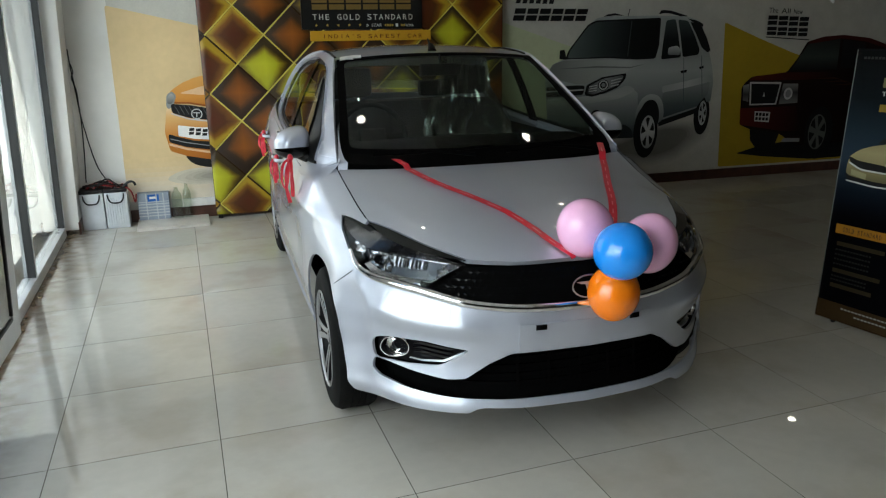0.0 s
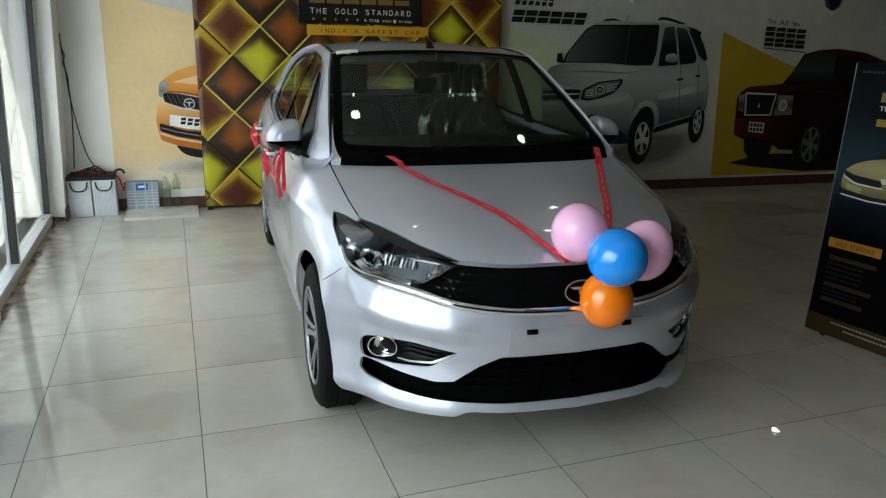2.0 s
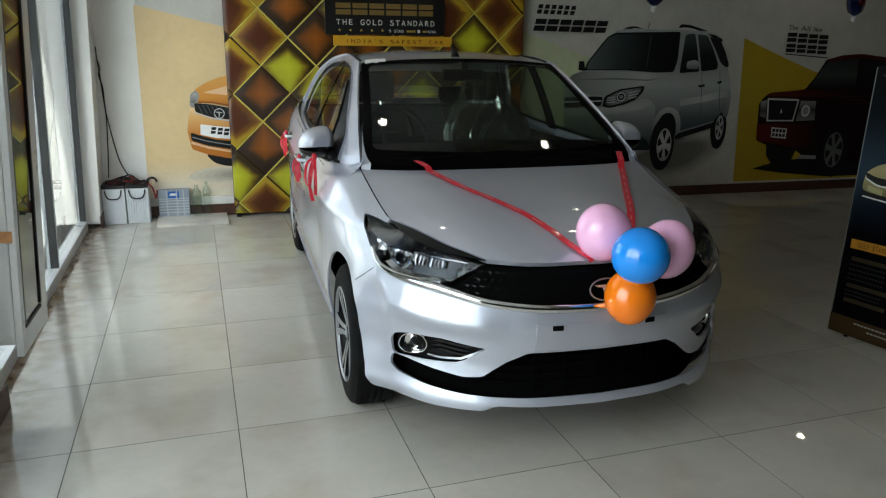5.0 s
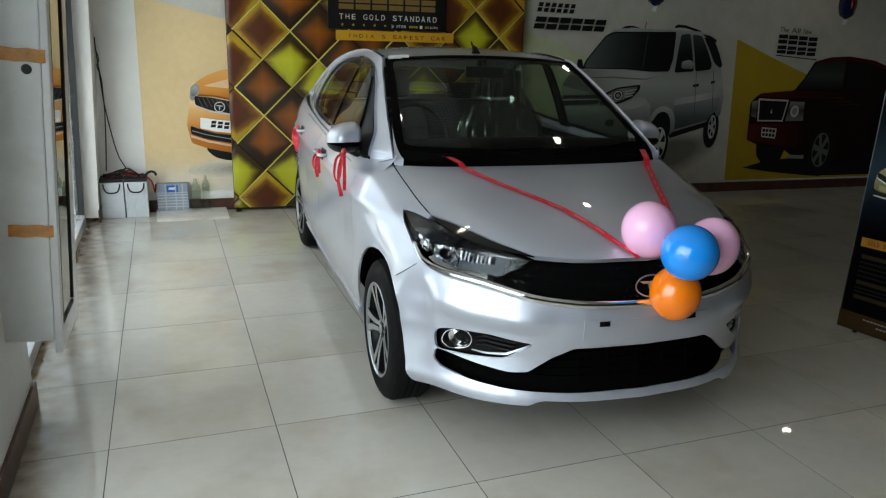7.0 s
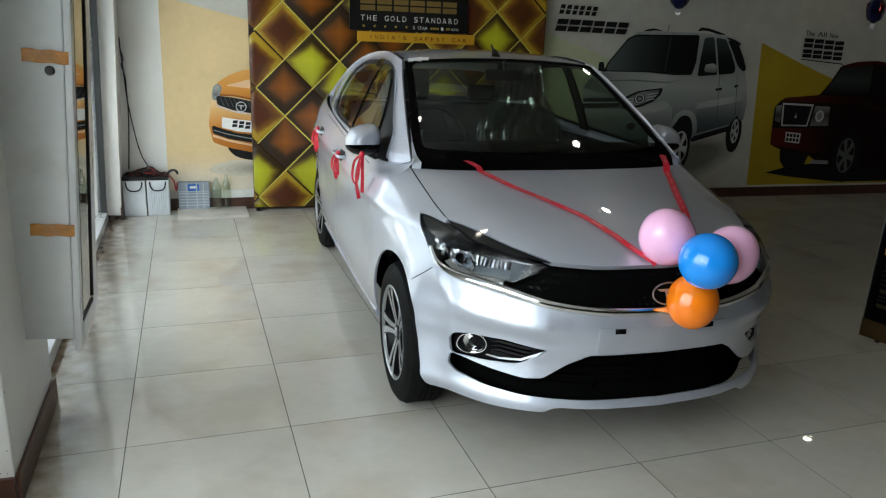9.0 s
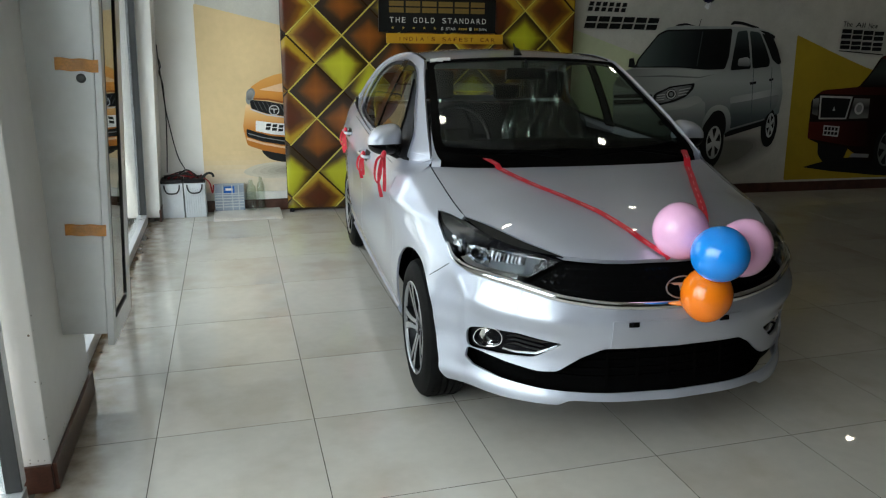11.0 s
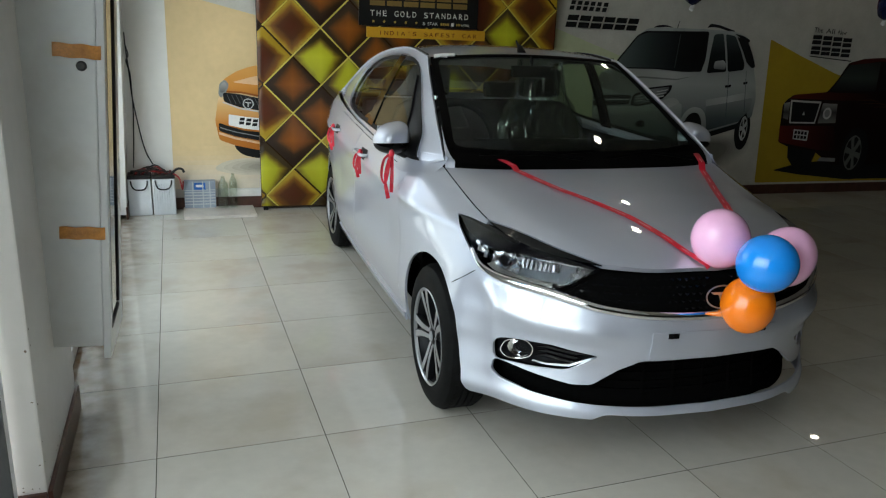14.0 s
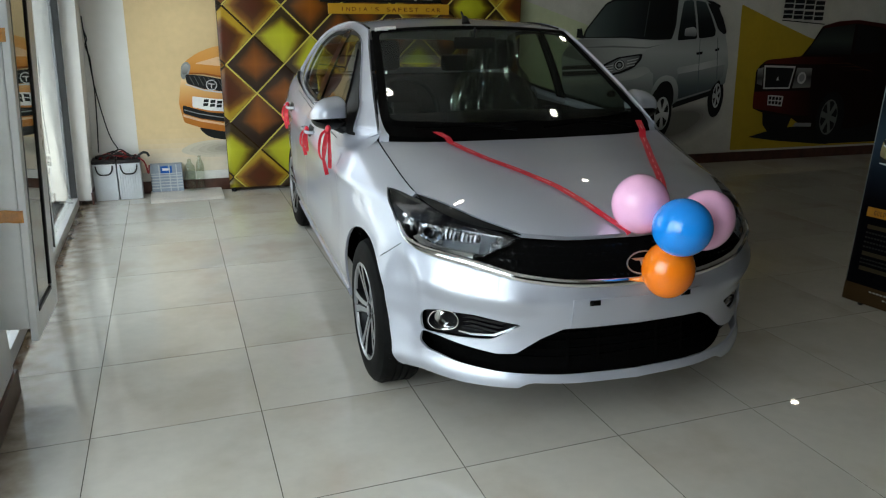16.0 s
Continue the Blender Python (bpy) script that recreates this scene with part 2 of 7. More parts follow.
def sheet(outline, holes, step, place, flip=False, rim=0.0):
    """A curved skin: a flat outline with holes, meshed finely and bent into space by place(u, v) -> n x 3. rim folds its edges inwards."""
    loops = [fine(outline, step)] + [fine(h, step) for h in holes]
    lo, hi = loops[0].min(0), loops[0].max(0)
    gx, gy = np.meshgrid(np.arange(lo[0] + step / 2, hi[0], step), np.arange(lo[1] + step / 2, hi[1], step))
    grid = np.column_stack([gx.ravel(), gy.ravel()])
    keep = inside(loops[0], grid)
    for h in loops[1:]:
        keep &= ~inside(h, grid)
    grid = grid[keep]
    edge_pts = np.vstack(loops)
    if len(grid):
        near = np.full(len(grid), 9.0)
        for e in edge_pts:
            near = np.minimum(near, np.abs(grid - e).max(1))
        grid = grid[near > step * 0.45]
    verts, edges, base = [], [], 0
    for lp in loops:
        verts += [Vector(p) for p in lp]
        edges += [(base + i, base + (i + 1) % len(lp)) for i in range(len(lp))]
        base += len(lp)
    verts += [Vector(p) for p in grid]
    v2, _, f2, *_ = delaunay_2d_cdt(verts, edges, [], 0, 1e-6)
    flat = np.array([tuple(v) for v in v2])
    tri = np.array([f for f in f2 if len(f) == 3])
    mid = flat[tri].mean(1)
    ok = inside(loops[0], mid)
    for h in loops[1:]:
        ok &= ~inside(h, mid)
    space = place(flat[:, 0], flat[:, 1])
    bm = from_lists([tuple(p) for p in space], [tuple(f[::-1]) if flip else tuple(f) for f in tri[ok]])
    bmesh.ops.delete(bm, geom=[v for v in bm.verts if not v.link_faces], context="VERTS")
    if rim:
        fold(bm, rim)
    return bm


def fold(bm, depth):
    """Folds the open edges of a skin inwards, as sheet metal is."""
    bm.normal_update()
    twin = {}
    for e in [e for e in bm.edges if len(e.link_faces) == 1]:
        f = e.link_faces[0]
        loop = next(l for l in f.loops if l.edge == e)
        a, b = loop.vert, loop.link_loop_next.vert
        for v in (a, b):
            if v not in twin:
                twin[v] = bm.verts.new(v.co - v.normal * depth)
        bm.faces.new((b, a, twin[a], twin[b]))


# ---------------------------------------------------------------- the showroom
BACK, SLOPE = 3.33, -0.055          # the rear wall stands a little askew to the tiles
WALL_TURN = math.degrees(math.atan(SLOPE))


def on_back(x, z, out=0.0):
    """A place on the rear wall, out metres in front of it."""
    return Vector((x + out * SLOPE, BACK + SLOPE * x - out, z))


def flat_on_back(points, out):
    return from_lists([on_back(x, z, out) for x, z in points], [tuple(range(len(points)))])


def structure(ob, label, category):
    return tagged(ob, label, category, kind="structure")


ROOM_X0, ROOM_X1, ROOM_Y0, HIGH = -0.98, 9.0, -5.2, 2.55
back_m = Matrix.Translation((0, BACK, 0)) @ Euler((0, 0, radians(WALL_TURN))).to_matrix().to_4x4()
bm = box(-1.20, 9.6, 0.0, 0.2, -0.05, HIGH)
bmesh.ops.transform(bm, matrix=back_m, verts=bm.verts)
structure(link_mesh("wall_north", bm, M["wall"]), "off-white painted rear wall of the showroom", "wall")
bm = box(-0.90, 9.5, -0.015, 0.0, 0.0, 0.10, 0.003)
bmesh.ops.transform(bm, matrix=back_m, verts=bm.verts)
structure(link_mesh("baseboard", bm, M["skirting"]), "dark red stone skirting along the rear wall", "skirting")
# unseen wall, near-black so the right of the room stays dim
structure(link_mesh("wall_east", box(ROOM_X1, ROOM_X1 + 0.2, ROOM_Y0, 3.2, -0.05, HIGH), M["wall_absorbing"]), "unseen side wall, near-black to hold back bounce light", "wall")
structure(link_mesh("ceiling", box(-1.22, 1.45, ROOM_Y0 - 0.2, 3.6, HIGH, HIGH + 0.15), M["ceiling"]), "plain white ceiling along the windows", "ceiling")
# out of view; darkened to dim the room's right and edge the bonnet's reflection
structure(link_mesh("ceiling", box(1.45, ROOM_X1 + 0.2, ROOM_Y0 - 0.2, 3.6, HIGH + 0.004, HIGH + 0.15), M["ceiling_low_bounce"]), "unseen ceiling over the middle of the room, darkened brown-grey to cut bounce light", "ceiling")

# front wall behind the camera, unseen and near-black to keep light out
structure(link_mesh("wall_south", box(-1.22, ROOM_X1, ROOM_Y0 - 0.2, ROOM_Y0, -0.05, HIGH), M["wall_absorbing"]), "unseen front wall, near-black to hold back bounce light", "wall")

# side wall: two pillars, lintel and the glazed bays between them
bm = bmesh.new()
box_into(bm, -1.22, -0.90, -0.87, -0.13, 0, HIGH, 0.006)
structure(link_mesh("pillar_1", bm, M["wall"]), "white painted pillar with scuffed corners", "pillar")
bm = box(-1.22, -0.866, 3.06, 3.40, 0, HIGH, 0.004)
bmesh.ops.transform(bm, matrix=Matrix.Rotation(radians(2.4), 4, "Y"), verts=bm.verts)
structure(link_mesh("pillar_2", bm, M["wall"]), "white painted corner pillar by the window", "pillar")
structure(link_mesh("wall_west", box(-1.22, -0.98, ROOM_Y0, 3.4, 2.45, HIGH), M["wall"]), "painted wall above the side windows", "wall")
bm = bmesh.new()
box_into(bm, -0.90, -0.886, -0.87, -0.13, 0, 0.10, 0.003)
box_into(bm, -1.0, -0.90, -0.884, -0.87, 0, 0.10, 0.003)
box_into(bm, -0.868, -0.852, 3.05, 3.30, 0, 0.10, 0.003)
structure(link_mesh("baseboard", bm, M["skirting"]), "brown stone skirting round the pillar", "skirting")


chip_rng = random.Random(3)
chip_mat = material("bare_plaster", (0.16, 0.12, 0.085), 0.9, var=0.4, scale=60)
for k in range(26):
    w, h = chip_rng.uniform(0.002, 0.006), chip_rng.uniform(0.002, 0.006)
    ring = [(w * chip_rng.uniform(0.5, 1.0) * math.cos(a), h * chip_rng.uniform(0.5, 1.0) * math.sin(a)) for a in np.linspace(0, 2 * math.pi, 9, endpoint=False)]
    z = 0.104 + chip_rng.random() ** 2 * 0.05 if k < 18 else chip_rng.uniform(0.12, 0.9)
    if k % 3:
        y = chip_rng.uniform(-0.85, -0.15) if k < 18 else -0.858
        vs = [(-0.8992, y + a, z + b) for a, b in ring]
    else:
        x = chip_rng.uniform(-0.99, -0.91) if k < 18 else -0.912
        vs = [(x + a, -0.8708, z + b) for a, b in ring]
    structure(link_mesh("trim", from_lists(vs, [tuple(range(9))]), chip_mat), "chip of bare plaster in the pillar's paint", "paint chip")


def glazed_bay(y0, y1, mullions):
    """An aluminium window from floor to lintel between y0 and y1."""
    win = empty("window", pose(-0.98, 0, 0, 0, 2.0 if y0 > -1 else 0, 0))
    win.name = "window_1"
    structure(win, "floor-to-lintel sliding window in grey aluminium frames", "window")
    part("window_sill", box(-0.06, 0.02, y0, y1, 0, 0.075, 0.004), M["alu"], win)
    part("window_frame", box(-0.05, 0.01, y0, y1, 2.38, 2.45, 0.004), M["alu"], win)
    edges = [y0] + list(mullions) + [y1]
    for y in edges:
        part("mullion", box(-0.05, 0.012, y - 0.032, y + 0.032, 0.075, 2.38, 0.004), M["white_post"], win)
        part("gasket", box(-0.03, 0.016, y - 0.042, y - 0.0325, 0.08, 2.375), M["alu_dark"], win)
    for a, b in zip(edges, edges[1:]):
        p = part("pane", box(-0.022, -0.016, a + 0.033, b - 0.033, 0.076, 2.379), M["pane"], win)
        p.visible_shadow = False
    return win


glazed_bay(-0.10, 3.03, (1.70,))
glazed_bay(-3.7, -0.95, (-2.8, -1.9))
# unseen wall, near-black, closes off light beyond the entrance bay
structure(link_mesh("wall_west", box(-1.22, -0.98, ROOM_Y0, -3.735, -0.05, 2.45), M["wall_absorbing"]), "unseen wall beside the entrance, near-black to hold back bounce light", "wall")

# outside: pale yard, and a glowing plane added as the bright distance
ground = structure(link_mesh("ground", box(-40, -1.22, -40, 40, -0.2, -0.02), material("yard_concrete", (0.5, 0.48, 0.45), 0.8, var=0.15, scale=1.0)), "pale concrete yard outside the window", "ground")
structure(link_mesh("ground", box(-1.22, 40, -40, ROOM_Y0 - 0.2, -0.2, -0.02), material("forecourt", (0.45, 0.44, 0.42), 0.8, var=0.15, scale=1.0)), "pale forecourt in front of the shop", "ground")
structure(link_mesh("backdrop", box(-14.1, -14.0, -40, 9, -0.02, 7.0), glow("backdrop_glow", (0.93, 0.97, 1.0), 2.4)), "added glowing plane standing in for the washed-out distance beyond the window", "backdrop")

# floor: slab with recessed joints and one polished tile an object
floor = structure(link_mesh("floor", box(-1.0, ROOM_X1, ROOM_Y0, 3.5, -0.06, -0.0007), M["grout"]), "showroom floor of glossy cream vitrified tiles", "floor")
TILE = 0.6


def tile_mesh(size_x, size_y):
    bm = box(0.0016, size_x - 0.0016, 0.0019, size_y - 0.0019, -0.012, 0.0)
    me = bpy.data.meshes.new("tile")
    bm.to_mesh(me)
    bm.free()
    me.materials.append(M["tile"])
    return me


def grimy(m):
    """Brown dirt that has gathered along the foot of the side wall."""
    n, link = m.node_tree.nodes, m.node_tree.links.new
    bs = n["Principled BSDF"]
    old = bs.inputs["Base Color"].links[0].from_socket
    sep, fall, mul, mx, nz = (n.new(k) for k in ("ShaderNodeSeparateXYZ", "ShaderNodeMapRange", "ShaderNodeMath", "ShaderNodeMix", "ShaderNodeTexNoise"))
    co = n.new("ShaderNodeTexCoord").outputs["Object"]
    link(co, sep.inputs[0])
    for key, v in (("From Min", 0.02), ("From Max", 0.30), ("To Min", 1.7), ("To Max", 0.0)):
        fall.inputs[key].default_value = v
    link(sep.outputs[0], fall.inputs["Value"])
    nz.inputs["Scale"].default_value, nz.inputs["Detail"].default_value = 9.0, 6.0
    link(co, nz.inputs["Vector"])
    mul.operation = "MULTIPLY"
    link(fall.outputs[0], mul.inputs[0])
    link(nz.outputs["Fac"], mul.inputs[1])
    mx.data_type = "RGBA"
    link(mul.outputs[0], mx.inputs[0])
    link(old, mx.inputs[6])
    mx.inputs[7].default_value = (0.10, 0.052, 0.018, 1)
    link(mx.outputs[2], bs.inputs["Base Color"])
    return m


whole, half = tile_mesh(TILE, TILE), tile_mesh(0.36, TILE)
half.materials.clear()
half.materials.append(grimy(material("grimy_tile", (0.54, 0.52, 0.462), 0.03, var=0.06, scale=2.2, per_object=0.03, rough_var=0.02, bump=0.015, bump_scale=7, stain=0.35, stain_scale=3.0, stain_color=(0.30, 0.22, 0.13), shift=60.0)))
rest = bmesh.new()
for j in range(-9, 6):
    for i in range(-2, 16):
        x, y = i * TILE, j * TILE
        near = -3 <= j and i <= 12
        if near:
            t = new("tile", half if i == -2 else whole)
            t.parent = floor
            t.location = (x + (0.24 if i == -2 else 0), y, 0)
        else:
            x0 = x + (0.24 if i == -2 else 0)
            box_into(rest, x0 + 0.0012, x + TILE - 0.0012, y + 0.0012, y + TILE - 0.0012, -0.012, 0)
tagged(part("tile_field", rest, M["tile"], floor), "more of the same cream tiles", kind="stuff")

# ---------------------------------------------------------------- the car's skin
# car axes: x across, y from the front axle to the rear, z up
def smooth_row(a, width):
    k = np.exp(-0.5 * (np.arange(-3 * width, 3 * width + 1) / width) ** 2)
    return np.convolve(np.pad(a, 3 * width, mode="edge"), k / k.sum(), "valid")


#        plan x, y     top z  top inset
PLAN = [(0.00, -0.750, 0.753, 0.045), (0.25, -0.727, 0.758, 0.045), (0.43, -0.658, 0.768, 0.045), (0.555, -0.567, 0.776, 0.055),
        (0.648, -0.458, 0.792, 0.07), (0.718, -0.322, 0.812, 0.095), (0.772, -0.150, 0.838, 0.13), (0.805, 0.05, 0.885, 0.148),
        (0.825, 0.30, 0.955, 0.152), (0.831, 0.50, 0.918, 0.064), (0.834, 1.0, 0.940, 0.062), (0.832, 1.7, 0.982, 0.065), (0.822, 2.2, 1.020, 0.075),
        (0.79, 2.60, 1.045, 0.08), (0.72, 2.92, 1.05, 0.07), (0.55, 3.12, 1.05, 0.05), (0.30, 3.20, 1.05, 0.04), (0.0, 3.225, 1.05, 0.04)]
_p = spline([(x, y) for x, y, *_ in PLAN], 24)
_p[:, 0] = np.maximum(_p[:, 0], 0)
_s = np.concatenate([[0], np.cumsum(np.linalg.norm(np.diff(_p, axis=0), axis=1))])
_knots = _s[::24]
S_ROW = np.arange(0, _s[-1], 0.005)
PX, PY = np.interp(S_ROW, _s, _p[:, 0]), np.interp(S_ROW, _s, _p[:, 1])
ZTOP = smooth_row(np.interp(S_ROW, _knots, [k[2] for k in PLAN]), 7)
AIN = smooth_row(np.interp(S_ROW, _knots, [k[3] for k in PLAN]), 7)
_tx, _ty = np.gradient(PX), np.gradient(PY)
_tx[0], _ty[0] = 1, 0
_l = np.hypot(_tx, _ty)
NX, NY = smooth_row(_ty / _l, 6), smooth_row(-_tx / _l, 6)
NX[0], NY[0] = 0, -1
S_END = S_ROW[-1]
SIDE = np.clip((PY + 0.45) / 0.5, 0, 1) * np.clip((3.0 - PY) / 0.4, 0, 1)


def s_at_y(y):
    """How far round the plan the side stands at y."""
    k = np.argmax(PY > y)
    return S_ROW[k]


def skin(s, z, off=0.0):
    """The car's lower skin: s round the plan from the nose (negative on the driver's side), z up."""
    s, z = np.asarray(s, float), np.asarray(z, float)
    a = np.abs(s)
    f = lambda row: np.interp(a, S_ROW, row)
    top, ain, side = f(ZTOP), f(AIN), f(SIDE)
    q = np.clip((top - z) / 0.26, 0, 1)
    inset = ain * ((1 - q) ** 4 * 0.8 + (1 - q) ** 2 * 0.2)
    inset = inset + side * 0.055 * np.clip((0.48 - z) / 0.28, 0, 1.3) ** 2 * np.clip((f(PY) - 0.05) / 0.3, 0, 1)
    lip = np.clip((a - 0.36) / 0.05, 0, 1) * np.clip((0.88 - a) / 0.28, 0, 1)
    inset = inset + (1 - side) * 0.030 * (1 - lip) * np.clip((0.258 - z) / 0.055, 0, 1) ** 2
    inset = inset - 0.009 * lip * np.clip((0.300 - z) / 0.085, 0, 1) ** 1.3      # chin lip below the wedges
    inset = inset - 0.015 * np.exp(-np.abs(a - 0.795 - 0.09 * np.clip((z - 0.575) / 0.09, 0, 1)) / 0.045) * np.clip((z - 0.26) / 0.08, 0, 1) * np.clip((0.70 - z) / 0.06, 0, 1)      # upright edge at the bumper's corner
    y0 = f(PY)
    inset = inset - side * 0.014 * np.exp(-(np.abs(z - 0.79 - 0.03 * y0) / 0.024) ** 1.5)      # shoulder crease
    inset = inset + side * 0.010 * np.exp(-((z - 0.60) / 0.10) ** 2) * np.clip((y0 - 0.3) / 0.3, 0, 1) * np.clip((2.2 - y0) / 0.3, 0, 1)      # hollow of the doors
    inset = inset - 0.062 * np.exp(-((a - 0.985) / 0.125) ** 2) * np.clip((0.72 - z) / 0.26, 0, 1)      # flare ahead of the wheel
    inset = inset - 0.007 * np.exp(-((top - z - 0.052) / 0.020) ** 2) * np.clip((y0 + 0.20) / 0.12, 0, 1) * np.clip((0.62 - y0) / 0.15, 0, 1)      # crease along the wing
    fold = 0.546 + 0.012 * np.clip((a - 0.40) / 0.25, 0, 1) + 0.020 * np.clip((a - 0.65) / 0.15, 0, 1)
    ridge = np.clip(np.where(z > fold, 1 - (z - fold) / 0.072, 1 - (fold - z) / 0.060), 0, 1)
    inset = inset - 0.019 * ridge * np.clip((0.84 - a) / 0.10, 0, 1) * np.clip((a - 0.34) / 0.09, 0, 1)      # fold across the cheek between lamp and fog lamp
    nose = 1 - side
    inset = inset - nose * (0.006 * np.exp(-((z - 0.535) / 0.032) ** 2) - 0.012 * np.exp(-((z - 0.40) / 0.06) ** 2) + 0.010 * np.exp(-((z - 0.255) / 0.028) ** 2))
    inset = inset - off
    x, y = f(PX) - f(NX) * inset, f(PY) - f(NY) * inset
    return np.column_stack([np.sign(s + 1e-12) * np.maximum(x, 0), y, z])


_e = S_ROW[S_ROW <= s_at_y(0.30)]
EDGE = skin(_e, np.interp(_e, S_ROW, ZTOP))           # the line where the bonnet meets wings, lamps and grille
EDGE[:, 1] = np.maximum.accumulate(EDGE[:, 1] + 1e-7 * np.arange(len(EDGE)))
_zc = np.array([(-0.72, 0.752), (-0.66, 0.785), (-0.55, 0.825), (-0.4, 0.866), (-0.2, 0.903), (0.0, 0.932), (0.15, 0.952), (0.4, 0.975)])


def bonnet(x, y, off=0.0):
    x, y = np.asarray(x, float), np.asarray(y, float)
    xe, ze = np.interp(y, EDGE[:, 1], EDGE[:, 0]), np.interp(y, EDGE[:, 1], EDGE[:, 2])
    zc = np.maximum(np.interp(y, _zc[:, 0], _zc[:, 1]), ze)
    r = np.clip(np.abs(x) / np.maximum(xe, 0.01), 0, 1)
    rc = np.interp(y, (-0.66, -0.50, -0.42, -0.31, -0.09, 0.13), (0.84, 0.78, 0.78, 0.82, 0.85, 0.90))      # crease between the raised middle and the flank
    hc = 1.05 - rc ** 2.4
    h = np.where(r < rc, 1 - (1 - hc) * (r / rc) ** 2.2, hc * (1 - r) / (1 - rc))
    return np.column_stack([x, y, ze + (zc - ze) * h + off])


# upper body
W0, W1 = np.array((0.655, 0.275, 0.965)), np.array((0.530, 1.000, 1.372))      # foot and head of the windscreen's edge


def ws_edge_y(z):
    t = np.clip((z - W0[2]) / (W1[2] - W0[2]), 0, 1)
    return W0[1] + (W1[1] - W0[1]) * (t + 0.10 * t * (t - 1))


def upper(y, z, off=0.0, sign=-1):
    """The side of the cabin above the waist."""
    y, z = np.asarray(y, float), np.asarray(z, float)
    lean = np.interp(z, (0.90, 0.95, 1.0, 1.1, 1.2, 1.3, 1.375, 1.42, 1.46), (0, 0.006, 0.022, 0.062, 0.108, 0.158, 0.205, 0.255, 0.33))
    d = np.maximum(y - ws_edge_y(z), 0)
    amp = np.interp(z, (0.92, 1.38), (0.105, 0.03))
    x = 0.768 - lean - amp * np.exp(-(d / 0.135) ** 1.3) - 0.08 * np.clip((y - 1.85) / 0.95, 0, 1) ** 1.7 + off
    return np.column_stack([sign * x, y, z])


RAIL = spline([(1.0, 1.372), (1.25, 1.399), (1.5, 1.404), (1.75, 1.383), (2.0, 1.338), (2.25, 1.265), (2.5, 1.175), (2.86, 1.075)], 10)      # y, z
_rail = upper(RAIL[:, 0], RAIL[:, 1], sign=1)


def roof(x, y, off=0.0):
    x, y = np.asarray(x, float), np.asarray(y, float)
    xe, ze = np.interp(y, _rail[:, 1], _rail[:, 0]), np.interp(y, _rail[:, 1], _rail[:, 2])
    crown = np.interp(y, (0.9, 1.05, 1.6, 2.3, 2.86), (0.02, 0.025, 0.035, 0.045, 0.02))
    r = np.clip(np.abs(x) / xe, 0, 1)
    return np.column_stack([x, y, ze + crown * (1 - r ** 2.3) + off])


def screen(u, v, off=0.0):
    """The windscreen: u -1..1 across, v 0..1 from the cowl to the roof."""
    u, v = np.asarray(u, float), np.asarray(v, float)
    z = W0[2] + (W1[2] - W0[2]) * v
    ye = ws_edge_y(z)
    xe = W0[0] + (W1[0] - W0[0]) * v
    bow = np.interp(v, (0, 1), (0.12, 0.02))
    lift = np.interp(v, (0, 1), (-0.02, 0.026))
    k = 1 - np.abs(u) ** 2.2
    return np.column_stack([u * xe, ye - bow * k - off * 0.5, z + lift * k + off])

# ---------------------------------------------------------------- the car
car = empty("car", pose(1.25, -0.48, 0, 0, 0, -2.1))
tagged(car, "new silver compact sedan decorated with red ribbons and balloons", "car")


def mirrored(poly, k):
    return [(k * a, b) for a, b in poly] if k > 0 else [(-a, b) for a, b in poly][::-1]


def rounded(poly, r, n=5):
    out = []
    p = np.array(poly, float)
    for i in range(len(p)):
        a, b, c = p[i - 1], p[i], p[(i + 1) % len(p)]
        s0 = b + (a - b) / np.linalg.norm(a - b) * min(r, np.linalg.norm(a - b) * 0.45)
        s1 = b + (c - b) / np.linalg.norm(c - b) * min(r, np.linalg.norm(c - b) * 0.45)
        for t in np.linspace(0, 1, n):
            out.append(tuple((1 - t) ** 2 * s0 + 2 * t * (1 - t) * b + t * t * s1))
    return out


def arc(cx, cz, r, a0, a1, n=18):
    return [(cx + r * math.cos(radians(a)), cz + r * math.sin(radians(a))) for a in np.linspace(a0, a1, n)]


SF, SR = float(s_at_y(0.0)), float(s_at_y(2.45))
LAMP = [(0.432, 0.750), (0.523, 0.766), (0.70, 0.785), (0.80, 0.797), (0.95, 0.812), (1.155, 0.822), (1.10, 0.796), (1.03, 0.764), (0.971, 0.731), (0.899, 0.693), (0.815, 0.676), (0.671, 0.671), (0.575, 0.668)]
LOW_EDGE = [(0.0, 0.600), (0.225, 0.603), (0.40, 0.617), (0.50, 0.634), (0.60, 0.650), (0.70, 0.658), (0.81, 0.664), (0.90, 0.684), (0.971, 0.724), (1.03, 0.757), (1.09, 0.790), (1.158, 0.822)]
BOTTOM = [(0.0, 0.252), (0.36, 0.254), (0.385, 0.250), (0.42, 0.231), (0.56, 0.225), (0.80, 0.214), (0.892, 0.206)]

ARCH = [tuple(map(float, q)) for q in spline([(1.556, 0.24), (1.546, 0.315), (1.516, 0.444), (1.472, 0.533), (1.39, 0.602), (1.28, 0.640), (1.18, 0.637), (1.085, 0.602), (0.99, 0.545), (0.948, 0.48), (0.938, 0.409), (0.916, 0.304), (0.902, 0.215)], 3)]

# outline of the lower skin, nose to tail on one side
side = [p for p in LOW_EDGE if p[0] > 0]
top = [(float(a), float(np.interp(a, S_ROW, ZTOP))) for a in np.arange(1.17, S_END - 0.01, 0.04)]
